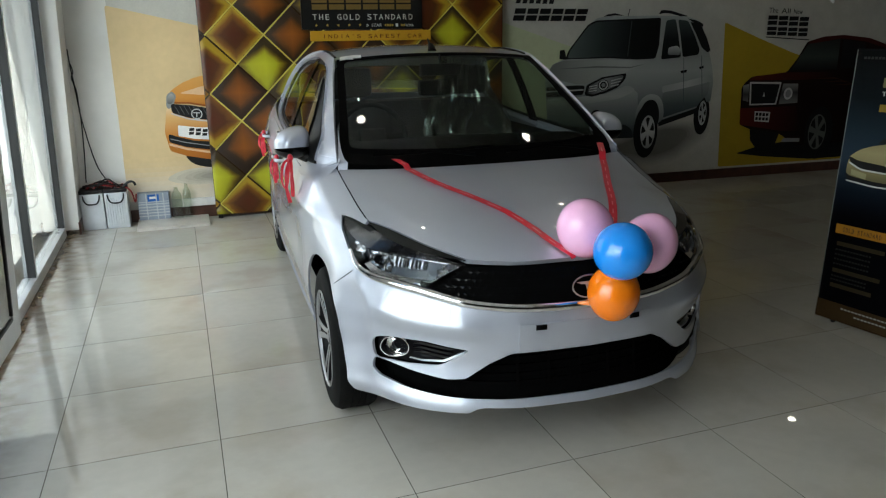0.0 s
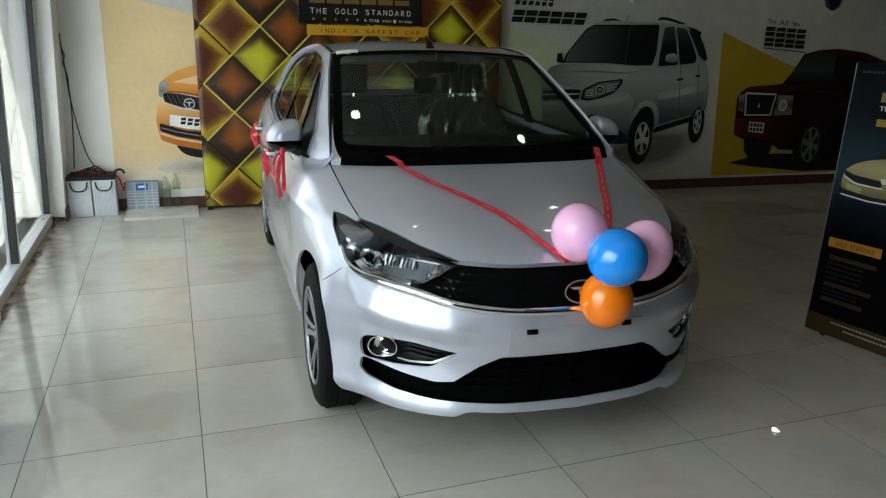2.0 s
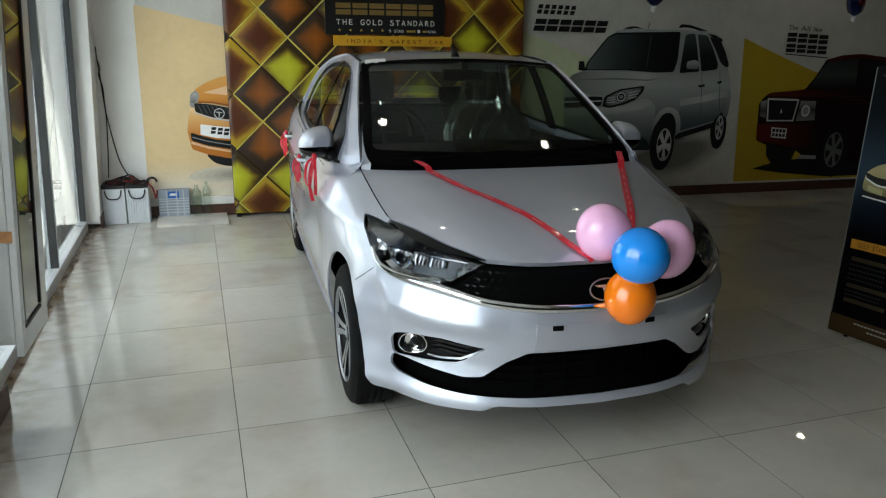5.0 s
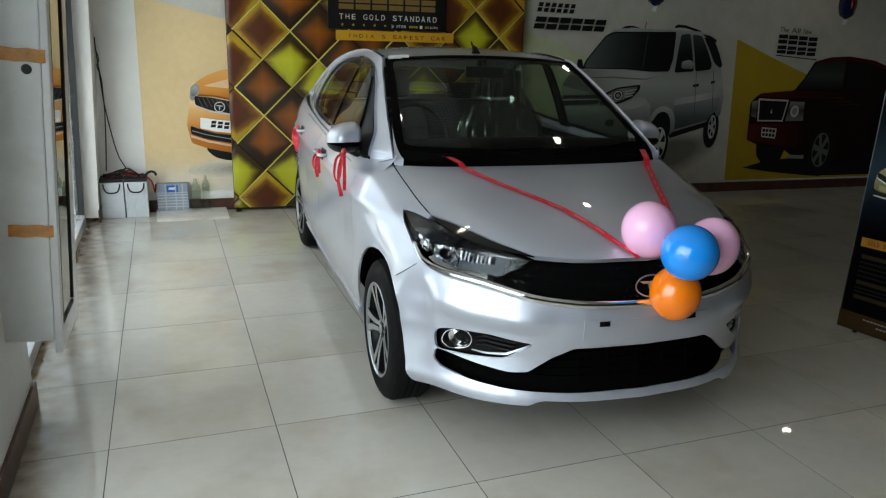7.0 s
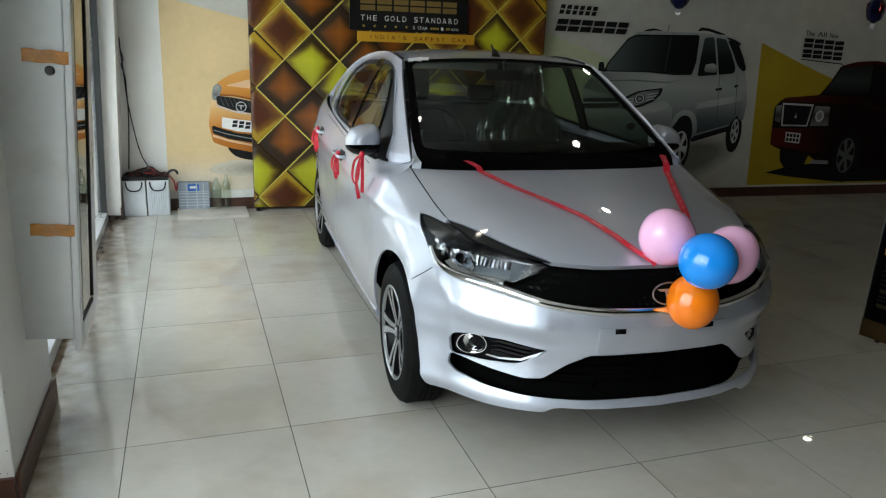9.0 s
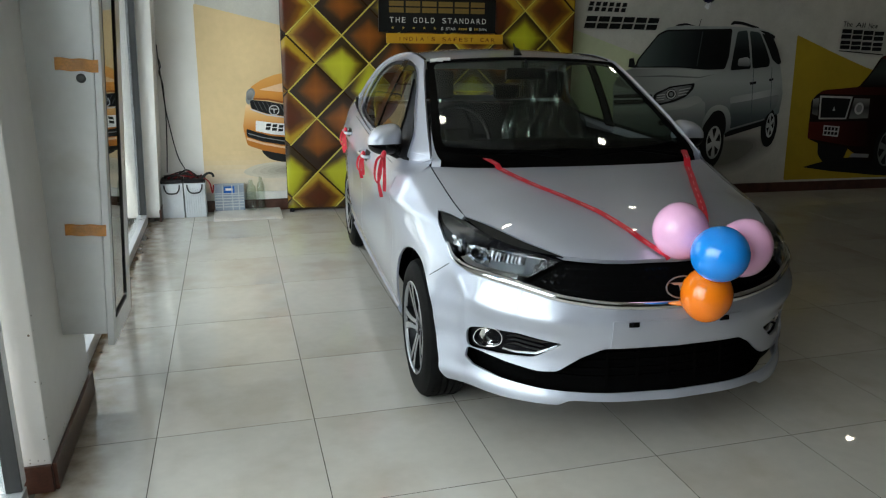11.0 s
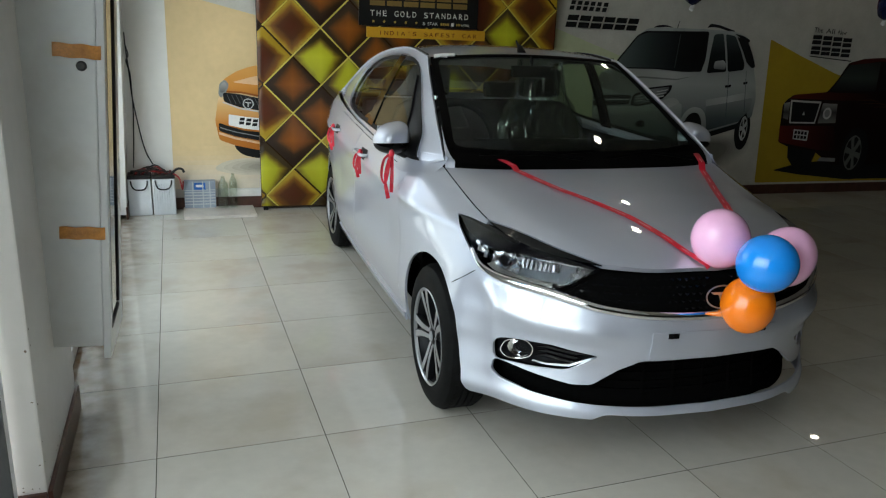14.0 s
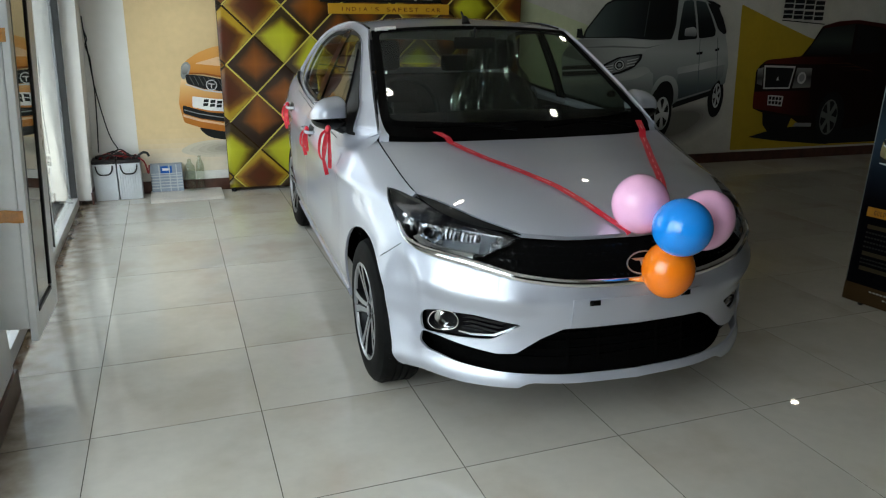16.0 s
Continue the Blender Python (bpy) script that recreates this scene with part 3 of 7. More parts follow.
bot = [(S_END - 0.005, 0.30), (float(s_at_y(2.88)), 0.26)] + arc(SR, 0.295, 0.345, -14, 194, 26) + [(SR - 0.36, 0.24), (1.60, 0.24)] + ARCH + BOTTOM[::-1]
tip = [(float(a), float(np.interp(a, (0.94, 1.158), (0.8125, 0.8235)))) for a in (1.10, 1.04, 0.985)]
top = [(float(a), float(np.interp(a, S_ROW, ZTOP))) for a in np.arange(0.985, 1.16, 0.04)] + top
half = side + tip + top + bot
outline = [LOW_EDGE[0]] + half[:-1] + [BOTTOM[0]] + [(-a, b) for a, b in half[:-1]][::-1]
LOW_GRILLE = [(0, 0.452), (0.27, 0.45), (0.344, 0.413), (0.431, 0.352), (0.498, 0.345), (0.622, 0.356), (0.792, 0.376), (0.796, 0.336), (0.766, 0.308), (0.646, 0.291), (0.498, 0.284), (0.388, 0.283), (0.2, 0.284), (0, 0.284)]
low_grille = LOW_GRILLE + [(-a, b) for a, b in LOW_GRILLE[1:-1]][::-1]
FOG = [(0.413, 0.458), (0.575, 0.478), (0.706, 0.471), (0.78, 0.458), (0.798, 0.431), (0.797, 0.396), (0.780, 0.373), (0.664, 0.378), (0.529, 0.39), (0.498, 0.403)]
DOOR_F = [(float(s_at_y(0.40)), 0.30), (float(s_at_y(0.36)), 0.60), (float(s_at_y(0.44)), 0.90), (float(s_at_y(0.8)), 0.915), (float(s_at_y(1.41)), 0.95), (float(s_at_y(1.43)), 0.6), (float(s_at_y(1.40)), 0.30)]
DOOR_R = [(float(s_at_y(1.412)), 0.30), (float(s_at_y(1.442)), 0.6), (float(s_at_y(1.422)), 0.952), (float(s_at_y(2.1)), 0.995), (float(s_at_y(2.20)), 0.9), (float(s_at_y(2.17)), 0.70), (float(s_at_y(2.04)), 0.52), (float(s_at_y(2.0)), 0.30)]
FOG = [tuple(map(float, p)) for p in rounded(FOG, 0.020, 5)]
low_grille = [tuple(map(float, p)) for p in rounded(low_grille, 0.012, 5)]
holes = [low_grille]
for k in (1, -1):
    holes += [mirrored(FOG, k), mirrored(DOOR_F, k), mirrored(DOOR_R, k)]
body = part("body", sheet(outline, holes, 0.013, skin, rim=0.010), M["paint"], car, smooth=True, sharp=50)


def shrink(poly, d):
    """The polygon with every edge moved inwards by d."""
    p = np.array(poly, float)
    area = 0.5 * np.sum(p[:, 0] * np.roll(p[:, 1], -1) - np.roll(p[:, 0], -1) * p[:, 1])
    sgn = 1 if area > 0 else -1
    out = []
    for i in range(len(p)):
        a, b, c = p[i - 1], p[i], p[(i + 1) % len(p)]
        n1 = np.array([-(b - a)[1], (b - a)[0]]) / (np.linalg.norm(b - a) + 1e-9)
        n2 = np.array([-(c - b)[1], (c - b)[0]]) / (np.linalg.norm(c - b) + 1e-9)
        m = n1 + n2
        m /= max(m @ m / 2, 0.35)
        out.append(tuple(b + sgn * d * m))
    return out


for k in (-1, 1):
    fd = part("front_door", sheet(mirrored(shrink(DOOR_F, 0.0025), k), [], 0.03, skin, rim=0.02), M["paint"], car, smooth=True)
    rd = part("rear_door", sheet(mirrored(shrink(DOOR_R, 0.0025), k), [], 0.03, skin, rim=0.02), M["paint"], car, smooth=True)
    for d, y, z in ((fd, 1.20, 0.862), (rd, 2.03, 0.892)):
        s = k * float(s_at_y(y))
        pts = skin([s - k * 0.10, s - k * 0.085, s, s + k * 0.085, s + k * 0.10], [z] * 5, 0.0)
        lift = skin([s - k * 0.10, s - k * 0.085, s, s + k * 0.085, s + k * 0.10], [z] * 5, 0.035)
        pts[1:4] = lift[1:4]
        part("handle", tube(spline(pts, 6), 0.0095, 10), M["paint"], d, "silver door handle", smooth=True)
        part("handle_recess", sheet(mirrored([(abs(s) - 0.07, z - 0.028), (abs(s) + 0.07, z - 0.028), (abs(s) + 0.07, z + 0.022), (abs(s) - 0.07, z + 0.022)], k), [], 0.02, lambda a, b: skin(a, b, 0.0015)), M["black_plastic"], d)
    part("sill_trim", sheet(mirrored([(SF + 0.365, 0.225), (SR - 0.365, 0.225), (SR - 0.365, 0.262), (SF + 0.365, 0.262)], k), [], 0.05, lambda a, b: skin(a, b, 0.010), rim=0.02), M["paint"], car, smooth=True)

# bonnet
edge = [(p[0], p[1]) for p in EDGE[::4] if p[1] < 0.27]
BROW_LINE = [tuple(map(float, p)) for p in spline([(0.399, -0.6235), (0.452, -0.557), (0.506, -0.480), (0.552, -0.392), (0.594, -0.300), (0.6405, -0.205)], 4)]
full_edge = list(edge)
edge = [p for p in edge if p[1] < -0.626] + BROW_LINE + [p for p in edge if p[1] > -0.19]
rear = [(x, 0.13 + 0.135 * (x / 0.66) ** 2) for x in np.linspace(0.645, -0.645, 24)]
bonnet_outline = [(-a, b) for a, b in edge[:0:-1]] + edge + rear
part("bonnet", sheet(shrink(bonnet_outline, 0.003), [], 0.02, bonnet, rim=0.02), M["paint"], car, "smooth silver bonnet", smooth=True)

# shut lines beside the bonnet and behind the bumper
for k in (-1, 1):
    row = [p for p in EDGE[::3] if -0.19 < p[1] < 0.26]
    vs = [(k * (p[0] + d), p[1], p[2] + 0.0015 - 0.35 * d) for p in row for d in (-0.0022, 0.0022)]
    part("shut_line", from_lists(vs, [(2 * i, 2 * i + 1, 2 * i + 3, 2 * i + 2) for i in range(len(row) - 1)]), M["dark"], car)
    seam = spline([(1.012, 0.600), (0.960, 0.634), (0.908, 0.672)], 8)
    part("shut_line", sheet(mirrored([(float(a), float(b) + 0.0018) for a, b in seam] + [(float(a), float(b) - 0.0018) for a, b in seam[::-1]], k), [], 0.02, lambda a, b: skin(a, b, 0.0012)), M["dark"], car)

# cowl below the windscreen
u = np.linspace(-1, 1, 33)
front_row = np.array([(x, 0.13 + 0.135 * (x / 0.66) ** 2 - 0.006) for x in 0.66 * u])
low = bonnet(front_row[:, 0], front_row[:, 1], -0.006)
mid_row = screen(u, np.full(33, 0.0), -0.004)
high = screen(u, np.full(33, 0.12), 0.004)
verts = np.vstack([low, (low + mid_row) / 2 - [0, 0, 0.004], mid_row, high])
part("cowl", from_lists([tuple(v) for v in verts], [(r * 33 + i, r * 33 + i + 1, r * 33 + i + 34, r * 33 + i + 33) for r in range(3) for i in range(32)]), M["intake"], car, "black plastic cowl under the windscreen", smooth=True)

# windscreen with its black printed border
ring_out = [(-1, 0), (1, 0), (1, 1), (-1, 1)]
ring_in = [(-0.94, 0.13), (0.94, 0.13), (0.935, 0.965), (-0.935, 0.965)]


ws = part("windscreen", sheet(ring_out, [], 0.05, screen), M["screen_glass"], car, "clear windscreen with dark border", smooth=True)
ws.visible_shadow = False
part("windscreen_border", sheet(ring_out, [rounded(ring_in, 0.06)], 0.05, lambda a, b: screen(a, b, 0.0015)), M["intake"], ws, smooth=True)

# cabin sides: pillars with window openings
belt = [(y, float(np.interp(s_at_y(y), S_ROW, ZTOP))) for y in np.arange(0.34, 2.87, 0.06)]
DLO = [(0.44, 0.957), (0.525, 1.048), (0.66, 1.132), (0.789, 1.212), (0.89, 1.270), (0.989, 1.318), (1.149, 1.358), (1.43, 1.372), (1.77, 1.344), (1.99, 1.284), (2.12, 1.195), (2.16, 1.115), (2.11, 1.055), (2.03, 1.03), (1.69, 1.0), (1.25, 0.982), (0.77, 0.965), (0.55, 0.951)]
_smooth = lambda pts: [tuple(map(float, p)) for p in spline(pts, 4)]
DLO_F = _smooth(DLO[:7] + [(1.39, 1.364)]) + [(1.40, 1.15), (1.42, 0.988)] + DLO[15:]
DLO_R = [(1.44, 0.989), (1.42, 1.15)] + _smooth([(1.41, 1.364)] + DLO[8:15])
DLO = _smooth(DLO[:15]) + DLO[15:]
for k in (-1, 1):
    zz = np.linspace(0.965, 1.372, 12)
    outline = [(float(ws_edge_y(z)) + 0.002, float(z)) for z in zz] + [tuple(r) for r in RAIL[1:]] + belt[::-1]
    place = lambda y, z, k=k: upper(y, z, 0.0, k)
    part("pillar_frame", sheet(outline, [DLO], 0.022, place, flip=k > 0, rim=0.012), M["paint"], car, "silver window frame and roof rail", smooth=True)
    seal = sheet([(1.36, 0.97), (1.49, 0.97), (1.475, 1.2), (1.455, 1.375), (1.33, 1.377), (1.345, 1.2)], [], 0.03, lambda y, z, k=k: upper(y, z, -0.004, k), flip=k > 0)
    part("centre_pillar", seal, M["black_gloss"], car, "gloss black centre pillar", smooth=True)
    for dlo in (DLO_F, DLO_R):
        w = part("side_window", sheet(shrink(dlo, -0.004), [], 0.05, lambda y, z, k=k: upper(y, z, -0.010, k), flip=k > 0), M["car_glass"], car, smooth=True)
        w.visible_shadow = False
        part("window_seal", sheet(shrink(dlo, -0.004), [shrink(dlo, 0.016)], 0.03, lambda y, z, k=k: upper(y, z, -0.007, k), flip=k > 0), M["black_plastic"], w, smooth=True)
    # black quarter piece that carries the mirror
    part("mirror_base", sheet([(0.43, 0.945), (0.522, 1.046), (0.66, 1.133), (0.789, 1.213), (0.89, 1.271), (0.95, 1.285), (0.83, 1.195), (0.73, 1.11), (0.675, 1.03), (0.655, 0.950), (0.55, 0.938)], [], 0.022, lambda y, z, k=k: upper(y, z, 0.004, k), flip=k > 0, rim=0.01), M["black_plastic"], car, smooth=True)

# the wings run up into the pillars and round the windscreen's lower corners
for k in (-1, 1):
    rows = []
    for y in np.linspace(0.258, 0.62, 14):
        zt = float(np.interp(s_at_y(y), S_ROW, ZTOP))
        a = upper([y], [max(zt, 0.955) + 0.03], 0.0015, k)[0]
        c = skin([k * float(s_at_y(y))], [zt - 0.035], 0.003)[0]
        m = (upper([y], [zt], 0.0, k)[0] + skin([k * float(s_at_y(y))], [zt], 0.0)[0]) / 2
        rows.append([(1 - t) ** 2 * a + 2 * t * (1 - t) * m + t * t * c for t in np.linspace(0, 1, 7)])
    n = len(rows[0])
    fs = [(i * n + j, i * n + j + 1, (i + 1) * n + j + 1, (i + 1) * n + j) for i in range(len(rows) - 1) for j in range(n - 1)]
    part("wing_top", from_lists([tuple(p) for r in rows for p in r], fs if k > 0 else [f[::-1] for f in fs]), M["paint"], car, smooth=True)
    uu = np.linspace(-1.012, -0.955, 7)
    x = 0.66 * uu
    low_row = bonnet(x, 0.13 + 0.135 * (uu ** 2) - 0.004, 0.000)
    foot = screen(uu, np.full(7, 0.0), 0.006)
    arch_v = np.array([0.30, 0.17, 0.10, 0.06, 0.03, 0.012, 0.0])
    grid = [low_row, (low_row * 2 + foot) / 3, (low_row + foot * 2) / 3, foot] + [screen(uu, arch_v * t, 0.007) for t in (0.33, 0.66, 1.0)]
    vs = [(-k * p[0], p[1], p[2]) for r in grid for p in r]
    fs = [(i * 7 + j, i * 7 + j + 1, (i + 1) * 7 + j + 1, (i + 1) * 7 + j) for i in range(len(grid) - 1) for j in range(6)]
    part("screen_corner", from_lists(vs, fs if k < 0 else [f[::-1] for f in fs]), M["paint"], car, smooth=True, sharp=70)

# roof, rear screen, boot
ry = _rail[:, 1]
front_edge = [(x, 1.0 - 0.02 * (1 - (abs(x) / 0.53) ** 2)) for x in np.linspace(-0.528, 0.528, 15)]
right = [(float(np.interp(y, ry, _rail[:, 0])), y) for y in np.arange(1.06, 2.32, 0.06)]
roof_outline = front_edge + right + [(-a, b) for a, b in right[::-1]]
roof_skin = part("roof", sheet(roof_outline, [], 0.04, roof), M["paint"], car, "silver roof", smooth=True)
for k in (-1, 1):
    row = [roof([k * (xr - 0.012)], [yr], 0.0025)[0] for xr, yr in right]
    part("roof_gutter", tube([tuple(p) for p in row], 0.006, 6), M["black_plastic"], roof_skin, "black gutter along the roof edge", smooth=True)
bt = [(float(np.interp(y, ry, _rail[:, 0])), y) for y in np.arange(2.30, 2.86, 0.06)]
part("rear_screen", sheet(bt + [(-a, b) for a, b in bt[::-1]], [], 0.05, roof, flip=False), M["car_glass"], car, smooth=True).visible_shadow = False
_t = np.arange(float(s_at_y(2.78)), S_END, 0.05)
deck_edge = skin(_t, np.interp(_t, S_ROW, ZTOP))
deck = [(p[0], p[1]) for p in deck_edge]
part("boot_lid", sheet(deck + [(-a, b) for a, b in deck[::-1]], [], 0.06, lambda x, y: np.column_stack([x, y, np.full(len(x), 1.055) + 0.02 * (1 - (np.abs(x) / 0.75) ** 2)])), M["paint"], car, smooth=True)
for x, y, h in ((0.0, 1.10, 0.045),):
    p = roof([x], [y])[0]
    a = part("antenna", tube([(x, y - 0.02, p[2] - 0.005), (x, y, p[2] + 0.022), (x, y + 0.03, p[2] + 0.034), (x, y + 0.06, p[2] + 0.058)], [0.024, 0.017, 0.007, 0.004], 10), M["black_plastic"], car, "short black roof aerial", smooth=True)

# black underside and wheel wells
for b in ((-0.48, 0.48, -0.42, 3.0, 0.22, 0.29), (-0.70, 0.70, 0.37, 2.06, 0.24, 0.45), (-0.46, 0.46, -0.44, 0.34, 0.295, 0.68), (-0.60, 0.60, 2.80, 3.05, 0.295, 0.9)):
    part("underbody", box(*b), M["dark"], car)
for k in (-1, 1):
    for y in (0.0, 2.45):
        ring = [(math.cos(a) * 0.34, math.sin(a) * 0.34) for a in np.linspace(-0.30, math.pi + 0.30, 24)]
        vs = [(k * (x if x < 0.6 or y > 1 else float(np.interp(a, (-0.33, -0.1), (0.69, 0.765)))), y + a, 0.30 + b) for x in (0.77, 0.50) for a, b in ring]
        n = len(ring)
        fs = [(i, i + 1, n + i + 1, n + i) for i in range(n - 1)] + [tuple(range(n, 2 * n))]
        part("wheel_well", from_lists(vs, fs), M["dark"], car, smooth=True, sharp=60)


# wheels
def make_wheel(name_k):
    prof = [(0.188, -0.085), (0.205, -0.092), (0.240, -0.094), (0.268, -0.088), (0.286, -0.076), (0.294, -0.058)]
    groove = [(0.2955, -0.046), (0.2955, -0.030), (0.289, -0.029), (0.289, -0.023), (0.2955, -0.022), (0.2955, -0.004), (0.289, -0.003), (0.289, 0.003), (0.2955, 0.004), (0.2955, 0.022), (0.289, 0.023), (0.289, 0.029), (0.2955, 0.030), (0.2955, 0.046)]
    full = prof + groove + [(r, -h) for r, h in prof[::-1]]
    barrel = lathe([(0.197, -0.088), (0.200, -0.080), (0.186, -0.070), (0.172, -0.02), (0.168, 0.07), (0.196, 0.086)], 48, "x")
    bmesh.ops.reverse_faces(barrel, faces=barrel.faces)
    w = part("wheel", barrel, M["alloy_black"], car, smooth=True)
    tyre = lathe(full, 72, "x")
    for j in range(72):
        a = 2 * math.pi * j / 72
        for sgn in (-1, 1):
            box_into(tyre, -0.008, 0.008, -0.0015, 0.0015, 0.286, 0.2965, 0, Matrix.Rotation(a, 4, "X") @ Matrix.Translation((sgn * 0.050, 0, 0)) @ Matrix.Rotation(0.5 * sgn, 4, "Z"))
    part("tyre", tyre, M["rubber"], w, "black road tyre with clean tread", smooth=True, sharp=25)
    part("rim_lip", lathe([(0.197, -0.088), (0.200, -0.092), (0.196, -0.094), (0.189, -0.089), (0.187, -0.080)], 64, "x"), M["alloy"], w, "thin machined rim edge", smooth=True)
    part("brake_disc", lathe([(0.0, -0.02), (0.13, -0.02), (0.13, -0.005), (0.0, -0.005)], 40, "x"), M["dark"], w, smooth=True)
    hub = lathe([(0.0, -0.074), (0.026, -0.074), (0.030, -0.071), (0.052, -0.062), (0.060, -0.050), (0.055, -0.03)], 32, "x")
    part("hub", hub, M["alloy_black"], w, smooth=True)
    part("hub_cap", lathe([(0.0, -0.0775), (0.018, -0.077), (0.022, -0.0735)], 24, "x"), M["alloy"], w, smooth=True)
    for i in range(5):
        a = 2 * math.pi * i / 5 - 0.576
        rot = Matrix.Rotation(a, 4, "X")
        for sgn in (-1, 1):
            # twin spokes: black body with a machined face
            pts_in, pts_out = Vector((-0.066, sgn * 0.014, 0.028)), Vector((-0.087, sgn * 0.036, 0.187))
            mid = Vector((-0.082, sgn * 0.011, 0.115))
            rows = []
            for t in (i / 6 for i in range(7)):
                c = (1 - t) ** 2 * pts_in + 2 * t * (1 - t) * mid + t * t * pts_out
                wdt = 0.0105 + 0.0075 * t
                rows.append((c, wdt))
            for nm, mat_, inset, depth in (("spoke", M["alloy_black"], 0.0, 0.024), ("spoke_face", M["alloy"], 0.0032, 0.001)):
                vs, fs = [], []
                for c, wdt in rows:
                    lift = -0.0012 if nm == "spoke_face" else 0
                    for dy, dx in ((-wdt + inset, depth), (-wdt + inset, lift), (wdt - inset, lift), (wdt - inset, depth)):
                        vs.append(rot @ Vector((c.x + dx, c.y + dy, c.z)))
                for r in range(6):
                    for q in range(4):
                        fs.append((r * 4 + q, r * 4 + (q + 1) % 4, r * 4 + 4 + (q + 1) % 4, r * 4 + 4 + q))
                bm2 = from_lists(vs, fs)
                bmesh.ops.recalc_face_normals(bm2, faces=bm2.faces)
                part(nm, bm2, mat_, w, smooth=True, sharp=35)
        bm3 = lathe([(0.0, -0.071), (0.006, -0.071), (0.007, -0.06)], 10, "x")
        bmesh.ops.transform(bm3, matrix=rot @ Matrix.Translation((0, 0.022, 0.034)), verts=bm3.verts)
        part("wheel_nut", bm3, M["alloy"], w)
    return w


first = make_wheel(0)
first.matrix_basis = pose(-0.712, 0.0, 0.295, 8, 0, 0)
for x, y, rz, spin in ((-0.70, 2.45, 0, 30), (0.712, 0.0, 180, 15), (0.70, 2.45, 180, 50)):
    copy_thing(first, pose(x, y, 0.295, 0, 0, rz) @ pose(0, 0, 0, spin, 0, 0)).parent = car

# door mirrors
def mirror(k):
    bm = bmesh.new()
    bmesh.ops.create_uvsphere(bm, u_segments=28, v_segments=18, radius=1.0)
    for v in bm.verts:
        x, y, z = v.co
        y2 = max(y, -0.9) if y < 0 else min(y, 0.22)
        e = lambda c, p: math.copysign(abs(c) ** p, c)
        v.co = (e(x, 0.8) * 0.080, y2 * 0.10, (e(z, 0.8) * 0.084) * (0.84 + 0.16 * x) + 0.012 * x)
    top, bot = bm, bm.copy()
    for b, keep in ((top, 1), (bot, -1)):
        bmesh.ops.bisect_plane(b, geom=b.verts[:] + b.edges[:] + b.faces[:], plane_co=(0, 0, -0.022), plane_no=(0, 0.12, keep), clear_inner=True)
    m = Matrix.Translation((k * (0.822 if k < 0 else 0.790), 0.60, 1.022)) @ Matrix.Rotation(radians(-k * 8), 4, "Z")
    if k > 0:
        m = m @ Matrix.Diagonal((-1, 1, 1, 1))
    for b in (top, bot):
        bmesh.ops.transform(b, matrix=m, verts=b.verts)
        if k > 0:
            bmesh.ops.reverse_faces(b, faces=b.faces)
    mm = part("door_mirror", top, M["paint"], car, "silver door mirror with black foot", smooth=True)
    part("mirror_foot", bot, M["black_plastic"], mm, smooth=True)
    foot = tube([(k * 0.735, 0.57, 0.950), (k * 0.77, 0.585, 0.962), (k * 0.81, 0.60, 0.985)], [0.03, 0.026, 0.03], 10)
    part("mirror_arm", foot, M["black_plastic"], mm, smooth=True)
    g = box(-0.060, 0.060, 0, 0.004, -0.050, 0.045, 0.0015)
    bmesh.ops.transform(g, matrix=Matrix.Translation((k * (0.822 if k < 0 else 0.790), 0.624, 1.03)), verts=g.verts)
    part("mirror_glass", g, M["chrome"], mm)


mirror(-1)
mirror(1)

# nose: black band with lamps, grille, chrome line
up_edge = [(float(a), float(np.interp(a, S_ROW, ZTOP)) - 0.006) for a in np.arange(0.0, 1.16, 0.05)]
band_all = LOW_EDGE + [p for p in up_edge[:0:-1]] + [(0.0, up_edge[0][1])] + [(-a, b) for a, b in up_edge[1:]] + [(-a, b) for a, b in LOW_EDGE[:0:-1]]
part("nose_band", sheet(band_all, [], 0.03, lambda a, b: skin(a, b, -0.066)), M["dark"], car)
GRILLE = [(0.0, 0.618), (0.225, 0.621), (0.40, 0.635), (0.50, 0.650), (0.556, 0.664), (0.432, 0.742), (0.327, 0.744), (0.15, 0.742), (0.0, 0.741)]
grille_all = GRILLE + [(-a, b) for a, b in GRILLE[1:-1]][::-1]
grille = part("grille", sheet(grille_all, [], 0.025, lambda a, b: skin(a, b, -0.012), rim=0.05), M["dark"], car, "gloss black grille with small raised darts", smooth=True)
bits = bmesh.new()
for r in range(5):
    z = 0.632 + 0.024 * r
    for c in range(-22, 23):
        s = (c + 0.5 * (r % 2)) * 0.026
        if inside(shrink(grille_all, 0.012), [(s, z)])[0] and abs(s) > 0.05:
            q = skin([s - 0.0125, s + 0.002, s + 0.012, s + 0.001], [z + 0.007, z - 0.008, z + 0.003, z + 0.002], -0.011)
            o = skin([s - 0.009, s + 0.0015, s + 0.008, s + 0.001], [z + 0.005, z - 0.005, z + 0.002, z + 0.0015], -0.005)
            vs = [bits.verts.new(tuple(p)) for p in np.vstack([q, o])]
            for f in ((0, 1, 5, 4), (1, 2, 6, 5), (2, 3, 7, 6), (3, 0, 4, 7), (4, 5, 6, 7)):
                bits.faces.new([vs[i] for i in f])
tagged(part("grille_mesh", bits, M["dart"], grille), "small raised darts", kind="stuff")
line = [(a, b + 0.008) for a, b in LOW_EDGE[:-3]]
line = [(-a, b) for a, b in line[:0:-1]] + line
row = spline([tuple(p) for p in skin([p[0] for p in line], [p[1] for p in line], -0.004)], 4)
